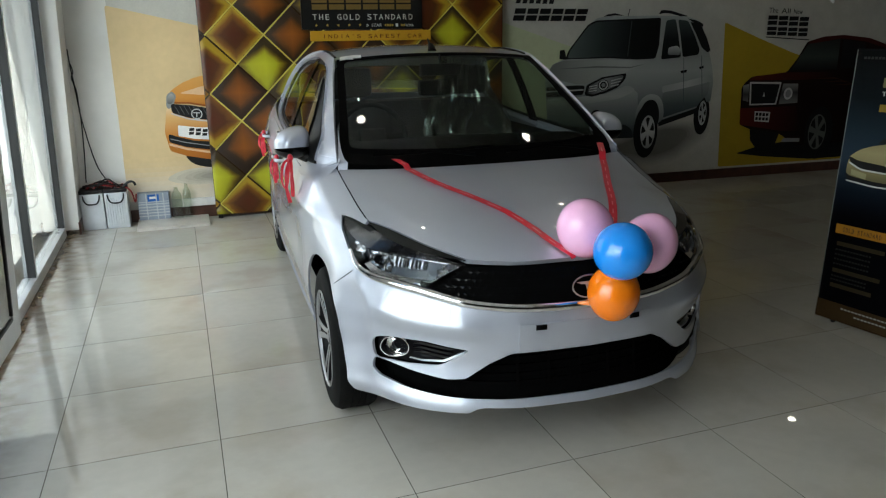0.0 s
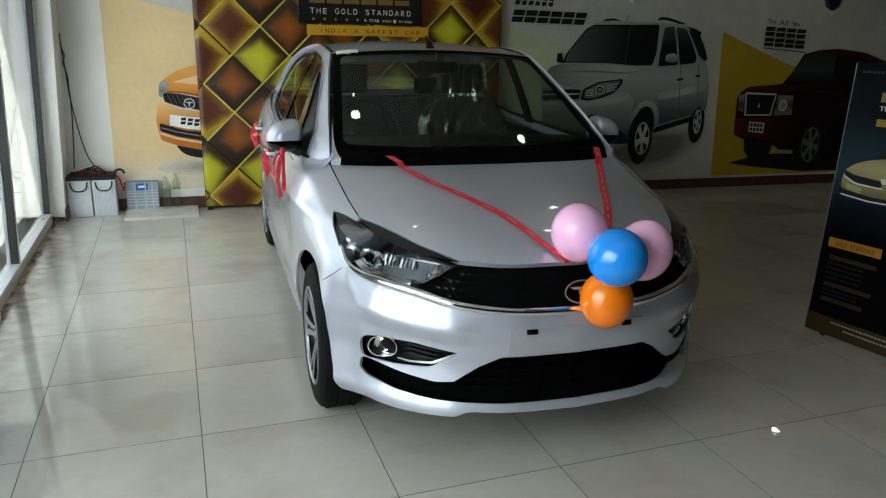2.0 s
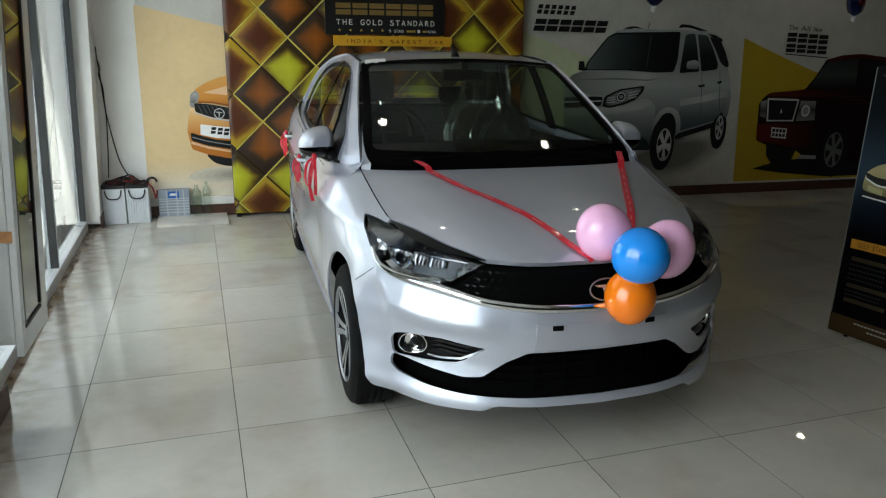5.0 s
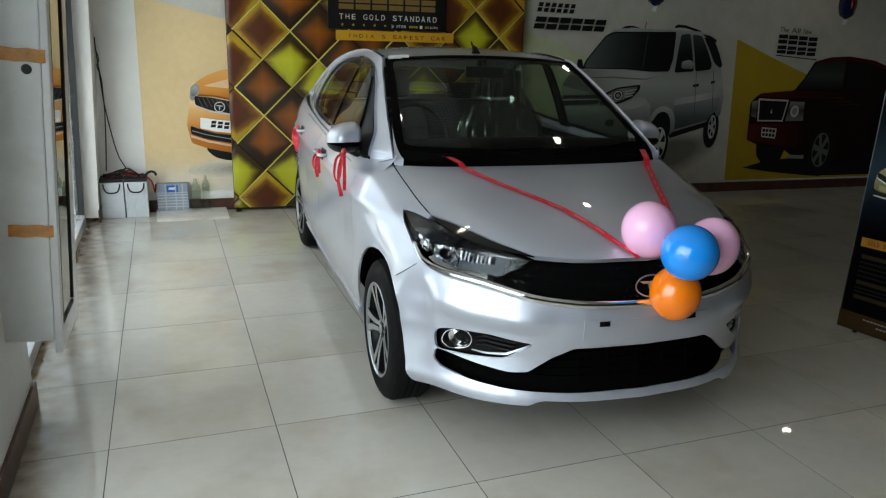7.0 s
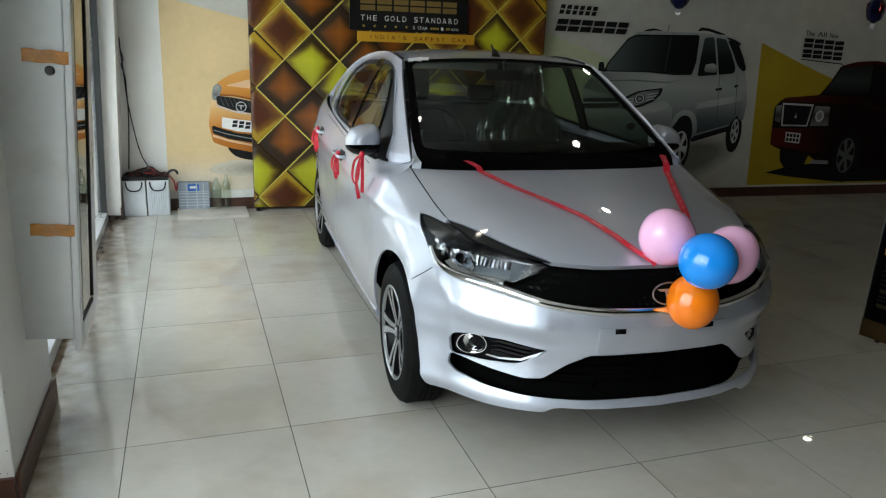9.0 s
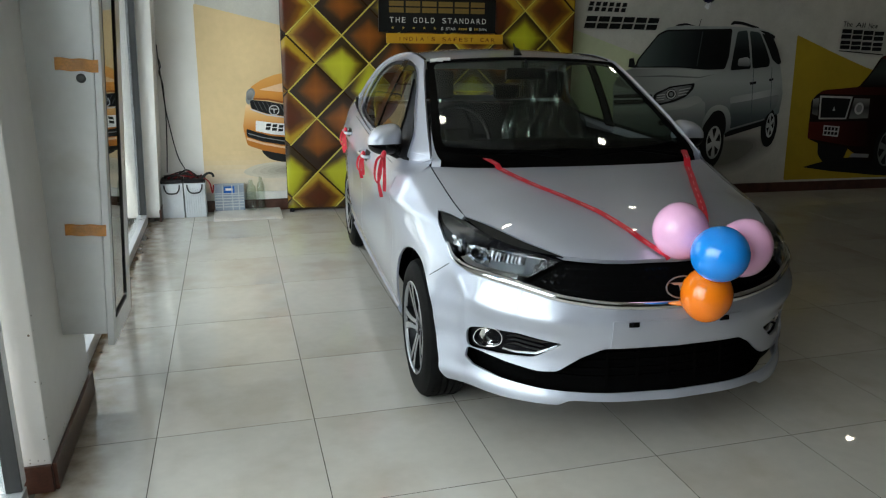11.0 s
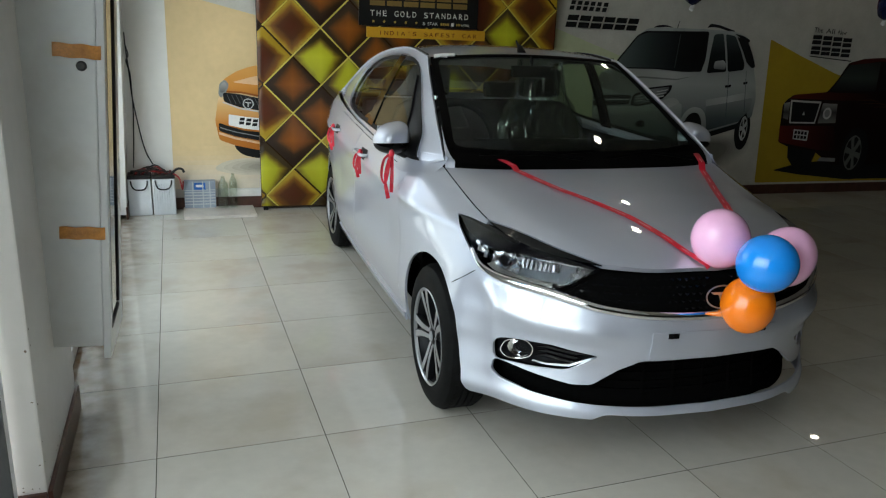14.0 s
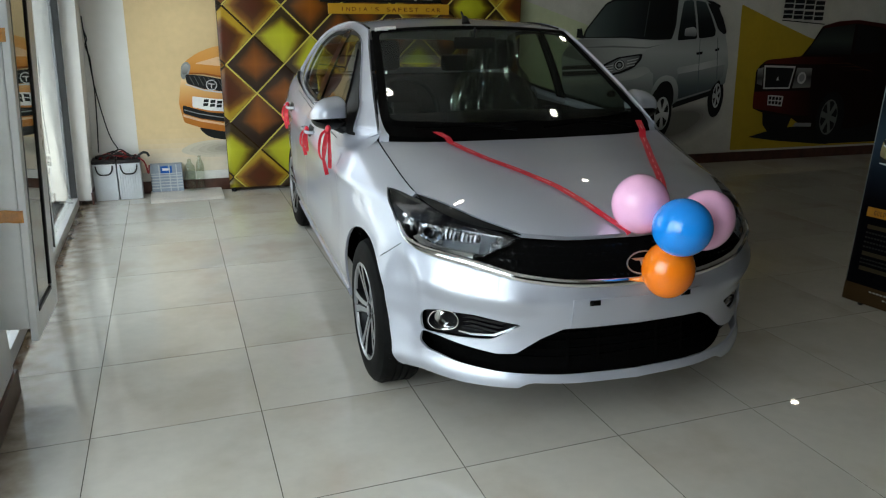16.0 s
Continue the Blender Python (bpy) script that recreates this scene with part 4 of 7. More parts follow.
part("chrome_strip", tube([tuple(p) for p in row], [0.0075 + 0.0095 * min(1.0, 6 * min(i, len(row) - 1 - i) / len(row)) for i in range(len(row))], 10), M["chrome"], car, "polished chrome line under grille and lamps", smooth=True)
# badge: ring with a T-shaped bar
ring_pts = [(0.062 * math.cos(a), 0.668 + 0.037 * math.sin(a)) for a in np.linspace(0, 2 * math.pi, 33)]
rp = skin([p[0] for p in ring_pts], [p[1] for p in ring_pts], 0.004)
badge = part("badge", tube(rp, 0.0026, 8), M["alloy"], car, "oval chrome badge", smooth=True)
for poly in ([(-0.045, 0.684), (0.045, 0.684), (0.030, 0.676), (-0.030, 0.676)], [(-0.014, 0.676), (0.014, 0.676), (0.004, 0.640), (-0.004, 0.640)]):
    part("badge_bar", sheet(poly, [], 0.02, lambda a, b: skin(a, b, 0.003), rim=0.004), M["alloy"], badge)

LAMP_IN = shrink(LAMP, 0.006)
BROW = [(0.432, 0.750), (0.523, 0.766), (0.70, 0.785), (0.80, 0.797), (0.95, 0.812), (1.155, 0.822), (1.028, 0.780), (0.94, 0.762), (0.87, 0.755), (0.751, 0.760), (0.607, 0.756), (0.484, 0.752)]
for k in (-1, 1):
    lamp = part("headlamp", sheet(mirrored(LAMP, k), [], 0.03, lambda a, b: skin(a, b, -0.058)), M["black_gloss"], car, "clear headlamp with black brow and chrome reflector", smooth=True)
    part("lamp_brow", sheet(mirrored(BROW, k), [], 0.03, lambda a, b: skin(a, b, -0.004), rim=0.012), M["black_gloss"], lamp, smooth=True)
    top_brow = BROW_LINE + [p for p in full_edge if -0.622 < p[1] < -0.215][::-1]
    part("brow_top", sheet(mirrored(shrink(top_brow, 0.0015), k), [], 0.02, lambda x, y: bonnet(x, y, -0.002), rim=0.006), M["black_gloss"], lamp, "gloss black lamp brow", smooth=True)
    flutes = lambda a, c: skin(a, c, -0.036 + 0.010 * np.abs(np.sin(np.abs(a) * 170)))
    part("fluted_reflector", sheet(mirrored([(0.600, 0.716), (0.74, 0.712), (0.745, 0.757), (0.606, 0.752)], k), [], 0.005, flutes), M["reflector"], lamp, smooth=True)
    bowl = lambda a, c: skin(a, c, -0.052 + 0.30 * np.hypot((np.abs(a) - 0.82) * 0.75, c - 0.72) + 0.004 * np.sin(np.abs(a) * 120) * np.sin(c * 160))
    part("main_reflector", sheet(mirrored([(0.748, 0.682), (0.82, 0.682), (0.88, 0.696), (0.895, 0.753), (0.80, 0.756), (0.748, 0.756)], k), [], 0.008, bowl), M["reflector"], lamp, smooth=True)
    part("side_reflector", sheet(mirrored([(0.90, 0.704), (0.965, 0.738), (1.045, 0.779), (1.02, 0.777), (0.94, 0.760), (0.90, 0.753)], k), [], 0.007, lambda a, c: skin(a, c, -0.026 + 0.012 * np.sin(np.abs(a) * 130) * np.sin(c * 110))), M["reflector"], lamp, smooth=True)
    part("lower_reflector", sheet(mirrored([(0.60, 0.672), (0.70, 0.674), (0.82, 0.679), (0.892, 0.695), (0.87, 0.703), (0.80, 0.692), (0.70, 0.686), (0.60, 0.684)], k), [], 0.01, lambda a, c: skin(a, c, -0.012 - 0.8 * np.clip(c - 0.675, 0, 1))), M["reflector"], lamp, smooth=True)
    part("smoked_panel", sheet(mirrored([(0.560, 0.684), (0.742, 0.686), (0.742, 0.711), (0.585, 0.715)], k), [], 0.012, lambda a, c: skin(a, c, -0.030 - 0.25 * np.clip(c - 0.686, 0, 1)), rim=0.008), M["lamp_block"], lamp, smooth=True)
    part("inner_block", sheet(mirrored([(0.55, 0.690), (0.582, 0.682), (0.582, 0.750), (0.52, 0.748)], k), [], 0.012, lambda a, c: skin(a, c, -0.028 + 0.15 * (np.abs(a) - 0.55)), rim=0.015), M["lamp_block"], lamp, smooth=True)
    part("indicator", sheet(mirrored([(0.495, 0.725), (0.545, 0.693), (0.545, 0.722), (0.505, 0.742)], k), [], 0.006, lambda a, c: skin(a, c, -0.024 + 0.008 * np.sin(np.abs(a) * 260) * np.sin(c * 240))), M["reflector"], lamp, smooth=True)
    part("light_line", sheet(mirrored([(0.50, 0.7535), (0.607, 0.7575), (0.74, 0.7615), (0.74, 0.7565), (0.607, 0.7525), (0.50, 0.7485)], k), [], 0.02, lambda a, c: skin(a, c, -0.008), rim=0.004), M["reflector"], lamp)
    cc = skin([k * 0.826], [0.720], -0.034)[0]
    ring = lathe([(0.0, 0.002), (0.010, 0.002), (0.012, 0.010), (0.016, 0.010), (0.018, 0.0)], 20)
    bmesh.ops.transform(ring, matrix=look(tuple(cc), tuple(cc - np.array((k * 0.35, -1, 0.05)))), verts=ring.verts)
    part("bulb_holder", ring, M["black_gloss"], lamp, smooth=True)
    cover = part("lamp_cover", sheet(mirrored(LAMP_IN, k), [], 0.025, lambda a, b: skin(a, b, 0.001)), M["lamp_glass"], lamp, smooth=True)
    cover.visible_shadow = False

# lower opening with slats, fog lamps, plate panel
lower = part("lower_grille", sheet(shrink(low_grille, -0.05), [], 0.03, lambda a, b: skin(a, b, -0.07)), M["dark"], car, "black lower air intake")
for z in (0.315, 0.345, 0.375, 0.405, 0.43):
    ext = float(np.interp(z, (0.29, 0.352, 0.415, 0.45), (0.5, 0.42, 0.33, 0.26)))
    part("slat", sheet([(-ext, z - 0.005), (ext, z - 0.005), (ext, z + 0.005), (-ext, z + 0.005)], [], 0.06, lambda a, b: skin(a, b, -0.055), rim=0.02), M["dark"], lower, smooth=True)
for s in np.linspace(-0.24, 0.24, 5):
    part("upright", sheet([(s - 0.006, 0.29), (s + 0.006, 0.29), (s + 0.006, 0.445), (s - 0.006, 0.445)], [], 0.05, lambda a, b: skin(a, b, -0.050)), M["intake"], lower)
for k in (-1, 1):
    fog = part("fog_bezel", sheet(mirrored(shrink(FOG, -0.004), k), [], 0.02, lambda a, b: skin(a, b, -0.030)), M["mesh_black"], car, "black fog lamp housing", smooth=True)
    ring_out = [(0.782, 0.405), (0.760, 0.449), (0.705, 0.472), (0.668, 0.470), (0.644, 0.446), (0.655, 0.408), (0.700, 0.388), (0.752, 0.381)]
    part("fog_ring", sheet(mirrored(rounded(ring_out, 0.02), k), [mirrored(rounded(shrink(ring_out, 0.0034), 0.02), k)], 0.02, lambda a, b: skin(a, b, -0.008), rim=0.016), M["chrome"], fog, "hexagonal chrome ring", smooth=True, sharp=50)
    c = skin([k * 0.712], [0.427], -0.022)[0]
    m = look(tuple(c), tuple(c + np.array((k * -0.45, 0.9, 0.0))))
    b = lathe([(0.0, -0.018), (0.012, -0.016), (0.02, -0.006), (0.030, -0.012), (0.040, 0.004)], 28)
    bmesh.ops.transform(b, matrix=m, verts=b.verts)
    part("fog_reflector", b, M["chrome"], fog, smooth=True)
    b = lathe([(0.0, 0.011), (0.025, 0.009), (0.041, 0.004)], 28)
    bmesh.ops.transform(b, matrix=m, verts=b.verts)
    part("fog_glass", b, M["lamp_glass"], fog, smooth=True).visible_shadow = False
    part("chrome_blade", sheet(mirrored([(0.655, 0.392), (0.60, 0.389), (0.512, 0.399), (0.408, 0.452), (0.424, 0.453), (0.516, 0.408), (0.60, 0.3965), (0.650, 0.398)], k), [], 0.012, lambda a, b: skin(a, b, -0.013 - 0.5 * np.clip(0.42 - b, 0, 1) * 0.2), rim=0.008), M["chrome"], fog, "bright angular trim blade", smooth=True)
    for d in (0.0, 0.017, 0.034):
        part("step", sheet(mirrored([(0.47 + d * 0.6, 0.452 - d), (0.60, 0.462 - d), (0.64, 0.450 - d), (0.60, 0.453 - d), (0.49 + d * 0.6, 0.445 - d)], k), [], 0.02, lambda a, b: skin(a, b, -0.020), rim=0.008), M["black_gloss"], fog)
part("plate_panel", sheet([(-0.248, 0.456), (0.248, 0.456), (0.245, 0.556), (-0.248, 0.556)], [], 0.03, lambda a, b: skin(a, b, 0.004), rim=0.005), M["paint"], car, "blank silver number plate panel", smooth=True, sharp=60)
for s in (-0.175, 0.175):
    hole = part("clip_hole", sheet([(s - 0.019, 0.535), (s + 0.019, 0.535), (s + 0.019, 0.553), (s - 0.019, 0.553)], [], 0.02, lambda a, b: skin(a, b, 0.006), rim=0.004), M["black_gloss"], car)
    part("clip", sheet([(s - 0.004, 0.537), (s + 0.017, 0.537), (s + 0.017, 0.551), (s - 0.004, 0.551)], [], 0.02, lambda a, b: skin(a, b, 0.008), rim=0.003), M["dark"], hole)

# ---------------------------------------------------------------- flat print helpers
INK = {}


def ink(name, color, rough=0.45, var=0.06, scale=7.0, spec=0.18):
    if name not in INK:
        INK[name] = material("print_" + name, color, max(rough, 0.4), var=var, scale=scale, spec=spec)
    return INK[name]


def ellipse(cx, cz, rx, rz, n=24):
    return [(cx + rx * math.cos(2 * math.pi * i / n), cz + rz * math.sin(2 * math.pi * i / n)) for i in range(n)]


def words(text, size, mat, parent, m, name="lettering", squeeze=1.0, shear=0.0):
    """Flat lettering in the built-in font, centred on the left of its line."""
    cu = bpy.data.curves.new(name, "FONT")
    cu.body, cu.size, cu.extrude, cu.shear = text, size, 0.0006, shear
    tmp = bpy.data.objects.new(name, cu)
    scene.collection.objects.link(tmp)
    me = bpy.data.meshes.new_from_object(tmp.evaluated_get(bpy.context.evaluated_depsgraph_get()))
    bpy.data.objects.remove(tmp)
    me.materials.clear()
    me.materials.append(mat)
    ob = new(name, me)
    ob.parent = parent
    w = max(v.co.x for v in me.vertices)
    ob.matrix_basis = m @ Matrix.Diagonal((squeeze / w, 1, 1, 1))
    return ob


def fade(name, axis, stops, spec=0.18):
    """Printing ink that runs from tone to tone along x or z, in metres."""
    if name not in INK:
        m = INK[name] = material("print_" + name, stops[0][1], 0.42, spec=spec)
        n, link = m.node_tree.nodes, m.node_tree.links.new
        sep, scale_, ramp = n.new("ShaderNodeSeparateXYZ"), n.new("ShaderNodeMapRange"), n.new("ShaderNodeValToRGB")
        link(n.new("ShaderNodeTexCoord").outputs["Object"], sep.inputs[0])
        link(sep.outputs["XYZ".index(axis.upper())], scale_.inputs["Value"])
        lo, hi = stops[0][0], stops[-1][0]
        scale_.inputs["From Min"].default_value, scale_.inputs["From Max"].default_value = lo, hi
        e = ramp.color_ramp.elements
        while len(e) < len(stops):
            e.new(0.5)
        for el, (at, col) in zip(e, stops):
            el.position, el.color = (at - lo) / (hi - lo), (*col, 1)
        link(scale_.outputs[0], ramp.inputs[0])
        link(ramp.outputs[0], n["Principled BSDF"].inputs["Base Color"])
    return INK[name]


class Board:
    """A flat print: shapes are laid on it in metres along and up."""
    def __init__(self, thing, to_space):
        self.thing, self.to_space, self.layer = thing, to_space, 0

    def shape(self, name, poly, mat, label="", soft=0.022):
        self.layer += 1
        out = 0.003 + 0.0006 * self.layer
        p = np.array(poly, float)
        if np.sum(p[:, 0] * np.roll(p[:, 1], -1) - np.roll(p[:, 0], -1) * p[:, 1]) < 0:
            poly = poly[::-1]
        if len(poly) > 4 and len(poly) < 20 and soft:
            poly = [tuple(map(float, p)) for p in rounded(poly, soft, 4)]
        bm = sheet(poly, [], 9.0, lambda us, vs: np.array([tuple(self.to_space(float(u), float(v), out)) for u, v in zip(us, vs)]))
        return part(name, bm, mat, self.thing, label)

    def letters(self, text, size, mat, u, v, width, slope=0.0, name="lettering", spaced=False):
        self.layer += 1
        out = 0.003 + 0.0006 * self.layer
        o = self.to_space(u, v, out)
        du = (self.to_space(u + 1, v + slope, out) - o).normalized()
        dv = (self.to_space(u, v + 1, out) - o).normalized()
        n = du.cross(dv)
        m = Matrix(((du.x, dv.x, n.x, o.x), (du.y, dv.y, n.y, o.y), (du.z, dv.z, n.z, o.z), (0, 0, 0, 1)))
        back = self.thing.matrix_world.inverted() @ m
        if spaced:
            # one part a letter, each centred in its own step of the line
            step = width / len(text)
            for i, one in enumerate(text):
                if one != " ":
                    slim = {"I": 0.20, "'": 0.14, "1": 0.3}.get(one, 0.72)
                    words(one, size, mat, self.thing, back @ Matrix.Translation((step * (i + 0.5 - slim / 2), 0, 0)), name, step * slim)
            return
        share = [len(one) for one in text.split(" ")]
        total, at = sum(share) + len(share) - 1, 0
        for one, k in zip(text.split(" "), share):
            words(one, size, mat, self.thing, back @ Matrix.Translation((width * at / total, 0, 0)), name, width * k / total)
            at += k + 1

    def bars(self, name, mat, u0, u1, v0, v1, n, lean=0.0, slope=0.0, gap=0.25):
        """Plain blocks in place of a name."""
        step = (u1 - u0) / n
        for i in range(n):
            a, b = u0 + i * step, u0 + (i + 1 - gap) * step
            s = slope * (a - u0)
            h = (v1 - v0) * lean
            self.layer -= 1 if i else 0
            if v1 - v0 < 0.05:
                self.shape(name, [(a, v0 + s), (b, v0 + s), (b + h, v1 + s), (a + h, v1 + s)], mat)
                continue
            # larger blocks are an upper and a lower bar
            for lo, hi in ((0.0, 0.44), (0.56, 1.0)):
                at = lambda u, f: (u + h * f, v0 + s + (v1 - v0) * f)
                self.shape(name, [at(a, lo), at(b, lo), at(b, hi), at(a, hi)], mat)
                self.layer -= 1 if lo == 0.0 else 0


wall_space = lambda u, v, out: on_back(u, v, out)

# ---------------------------------------------------------------- wall prints
BLK, GREY, PALE = ink("black", (0.012, 0.012, 0.012)), ink("lamp_grey", (0.25, 0.26, 0.26)), ink("lamp_pale", (0.55, 0.55, 0.54))

# beige poster with an orange hatchback
poster = empty("wall_poster")
tagged(poster, "beige wall poster of an orange hatchback, partly behind the panel", "poster")
part("sheet", flat_on_back([(-0.50, 0.10), (0.75, 0.10), (0.75, 2.3), (-0.47, 2.3)], 0.003), ink("white", (0.55, 0.53, 0.48)), poster)
b = Board(poster, wall_space)
b.shape("beige_field", [(-0.50, 0.172), (0.75, 0.172), (0.75, 1.46), (0.206, 1.586), (-0.49, 1.748)], ink("beige", (0.68, 0.51, 0.28), scale=2.0))
for i in range(9):
    b.layer -= 1 if i else 0
    f = 0.5 - 0.5 * math.cos(math.pi * i / 8)
    v0 = 0.172 + 0.36 * (1 - i / 9) - 0.36 / 9
    b.shape("floor_field", [(-0.50, v0), (0.75, v0), (0.75, v0 + 0.04), (-0.50, v0 + 0.04)], ink("cream_%d" % i, (0.68, 0.51 + 0.09 * f, 0.28 + 0.20 * f), scale=3.0))
for k in range(5):
    f, g = 1 - 0.16 * k, 1 - 0.10 * k
    b.shape("cast_shade", [(0.25 + (u - 0.25) * f, 0.355 + (v - 0.355) * f) for u, v in ((-0.20, 0.335), (-0.10, 0.40), (0.06, 0.432), (0.60, 0.41), (0.60, 0.28), (0.0, 0.285))], ink("soft_shade_%d" % k, (0.60 * g, 0.54 * g, 0.43 * g)), soft=0.10)
ORANGE = fade("orange_body", "z", ((0.47, (0.40, 0.13, 0.02)), (0.70, (0.55, 0.20, 0.03)), (0.86, (0.72, 0.42, 0.16)), (0.92, (0.78, 0.55, 0.30))))
b.shape("wheel", [(-0.021, 0.545), (0.063, 0.53), (0.56, 0.48), (0.55, 0.405), (0.147, 0.431), (0.044, 0.462)], BLK, soft=0.05)
b.shape("bumper", [(-0.118, 0.94), (-0.077, 0.92), (0.051, 0.87), (0.216, 0.83), (0.56, 0.80), (0.55, 0.46), (0.186, 0.497), (-0.003, 0.537), (-0.124, 0.582), (-0.152, 0.739)], ORANGE)
b.shape("bonnet", [(-0.107, 1.03), (-0.065, 1.082), (0.024, 1.139), (0.131, 1.181), (0.190, 1.193), (0.56, 1.204), (0.55, 0.90), (0.228, 0.933), (0.064, 0.967), (-0.068, 0.972)], fade("orange_bonnet", "z", ((0.93, (0.42, 0.15, 0.02)), (1.02, (0.62, 0.26, 0.05)), (1.20, (0.70, 0.36, 0.10)))))
b.shape("bonnet_sheen", [(-0.01, 1.055), (0.10, 1.085), (0.185, 1.11), (0.56, 1.13), (0.55, 1.04), (0.185, 1.035)], ink("pale_orange", (0.74, 0.48, 0.28)), soft=0.03)
b.shape("bonnet_line", [(-0.07, 0.985), (0.064, 0.982), (0.228, 0.95), (0.55, 0.915), (0.55, 0.90), (0.228, 0.933), (0.064, 0.967), (-0.068, 0.972)], ink("orange_deep", (0.30, 0.09, 0.015)), soft=0)
b.shape("lamp", [(-0.119, 0.955), (-0.106, 1.045), (-0.062, 1.078), (-0.030, 1.036), (-0.060, 0.963), (-0.098, 0.925)], GREY)
b.shape("lamp_glass", [(-0.108, 0.97), (-0.098, 1.035), (-0.066, 1.06), (-0.045, 1.03), (-0.070, 0.97)], fade("orange_lamp", "z", ((0.96, (0.10, 0.10, 0.10)), (1.06, (0.40, 0.40, 0.38)))))
b.shape("grille", [(-0.083, 0.972), (0.063, 0.957), (0.226, 0.923), (0.55, 0.89), (0.54, 0.81), (0.217, 0.826), (0.052, 0.851), (-0.078, 0.897)], BLK)
for k in range(9):
    u = -0.055 + 0.036 * k
    b.layer -= 1 if k else 0
    b.shape("grille_mesh", [(u, 0.958 - 0.10 * max(u, 0)), (u + 0.006, 0.956 - 0.10 * max(u, 0)), (u + 0.040, 0.882 - 0.10 * max(u, 0)), (u + 0.034, 0.882 - 0.10 * max(u, 0))], ink("mesh_grey", (0.10, 0.10, 0.10)), soft=0)
b.shape("grille_chrome", [(-0.085, 0.897), (0.052, 0.848), (0.217, 0.823), (0.55, 0.805), (0.55, 0.795), (0.217, 0.812), (0.052, 0.837), (-0.085, 0.888)], PALE, soft=0)
for i in range(6):
    b.layer -= 1 if i else 0
    b.shape("badge_arc", [(0.116 + r * math.cos(a), 0.882 + r * 0.98 * math.sin(a)) for r, a in ((0.046, i * 1.05), (0.046, i * 1.05 + 0.5), (0.046, i * 1.05 + 1.05), (0.037, i * 1.05 + 1.05), (0.037, i * 1.05 + 0.5), (0.037, i * 1.05))], PALE)
b.shape("badge_arc", [(0.090, 0.898), (0.142, 0.893), (0.142, 0.886), (0.120, 0.886), (0.118, 0.855), (0.111, 0.855), (0.110, 0.888), (0.090, 0.890)], PALE, soft=0)
b.shape("plate", [(-0.043, 0.795), (0.090, 0.775), (0.55, 0.735), (0.54, 0.63), (0.080, 0.676), (-0.048, 0.706)], ink("plate_white", (0.78, 0.77, 0.74)), soft=0.01)
b.bars("name_block", BLK, 0.035, 0.30, 0.712, 0.768, 5, 0.2, -0.13)
b.shape("intake", [(-0.126, 0.728), (-0.057, 0.701), (0.078, 0.661), (0.55, 0.615), (0.54, 0.54), (0.193, 0.579), (0.005, 0.613), (-0.125, 0.658)], BLK)
b.shape("intake_line", [(-0.115, 0.690), (0.0, 0.655), (0.18, 0.620), (0.55, 0.585), (0.55, 0.578), (0.18, 0.612), (0.0, 0.647), (-0.115, 0.682)], GREY, soft=0)
b.shape("lip_line", [(-0.126, 0.650), (0.004, 0.606), (0.192, 0.568), (0.55, 0.53), (0.55, 0.515), (0.192, 0.550), (0.004, 0.588), (-0.126, 0.630)], ink("pale_orange", (0.74, 0.48, 0.28)), soft=0)

# wide wall graphic: silver off-roader on pale green
poster = empty("wall_poster")
tagged(poster, "white wall graphic of a silver off-road vehicle with black lettering", "poster")
part("sheet", flat_on_back([(2.5, 0.10), (5.24, 0.10), (5.24, 2.6), (2.5, 2.6)], 0.003), ink("white", (0.55, 0.53, 0.48)), poster)
b = Board(poster, wall_space)
SIL2, TEAL = ink("silver_light", (0.38, 0.395, 0.385), var=0.12), ink("slate", (0.09, 0.115, 0.125), var=0.15)
b.shape("green_field", [(2.5, 1.70), (2.86, 1.585), (3.50, 1.375), (4.0, 1.20), (4.0, 0.16), (2.5, 0.16)], ink("pale_green", (0.52, 0.56, 0.36), scale=2))
shade_edge = np.array([(3.5, 0.30), (4.36, 0.17), (4.75, 0.22), (5.14, 0.47), (5.05, 0.62), (4.5, 0.62)])
for i in range(8):
    f = 1 - 0.06 * i
    mid_u, mid_v = 4.5, 0.44
    g = 0.51 - 0.045 * i
    b.shape("cast_shade", [(mid_u + (u - mid_u) * f, mid_v + (v - mid_v) * f) for u, v in shade_edge], ink("cast_grey_%d" % i, (g, g * 0.96, g * 0.88)), soft=0.12)
SIDE_FADE = fade("silver_side", "z", ((0.60, (0.055, 0.075, 0.08)), (0.80, (0.15, 0.18, 0.185)), (0.95, (0.30, 0.32, 0.315)), (1.12, (0.42, 0.435, 0.425)), (1.25, (0.34, 0.35, 0.34))))
HOOD_FADE = fade("silver_bonnet", "x", ((3.3, (0.16, 0.165, 0.155)), (3.7, (0.33, 0.34, 0.325)), (4.1, (0.47, 0.48, 0.465)), (4.4, (0.36, 0.37, 0.36))))
NOSE_FADE = fade("silver_nose", "z", ((0.48, (0.03, 0.04, 0.045)), (0.62, (0.12, 0.145, 0.15)), (0.78, (0.23, 0.25, 0.25)), (0.92, (0.38, 0.40, 0.39))))
GLASS_FADE = fade("printed_screen", "x", ((3.5, (0.10, 0.125, 0.12)), (3.85, (0.035, 0.045, 0.045)), (4.15, (0.010, 0.011, 0.011)), (4.45, (0.006, 0.006, 0.006))))
QUARTER_FADE = fade("printed_side_glass", "z", ((1.24, (0.006, 0.007, 0.007)), (1.42, (0.012, 0.015, 0.015)), (1.60, (0.055, 0.07, 0.07))))
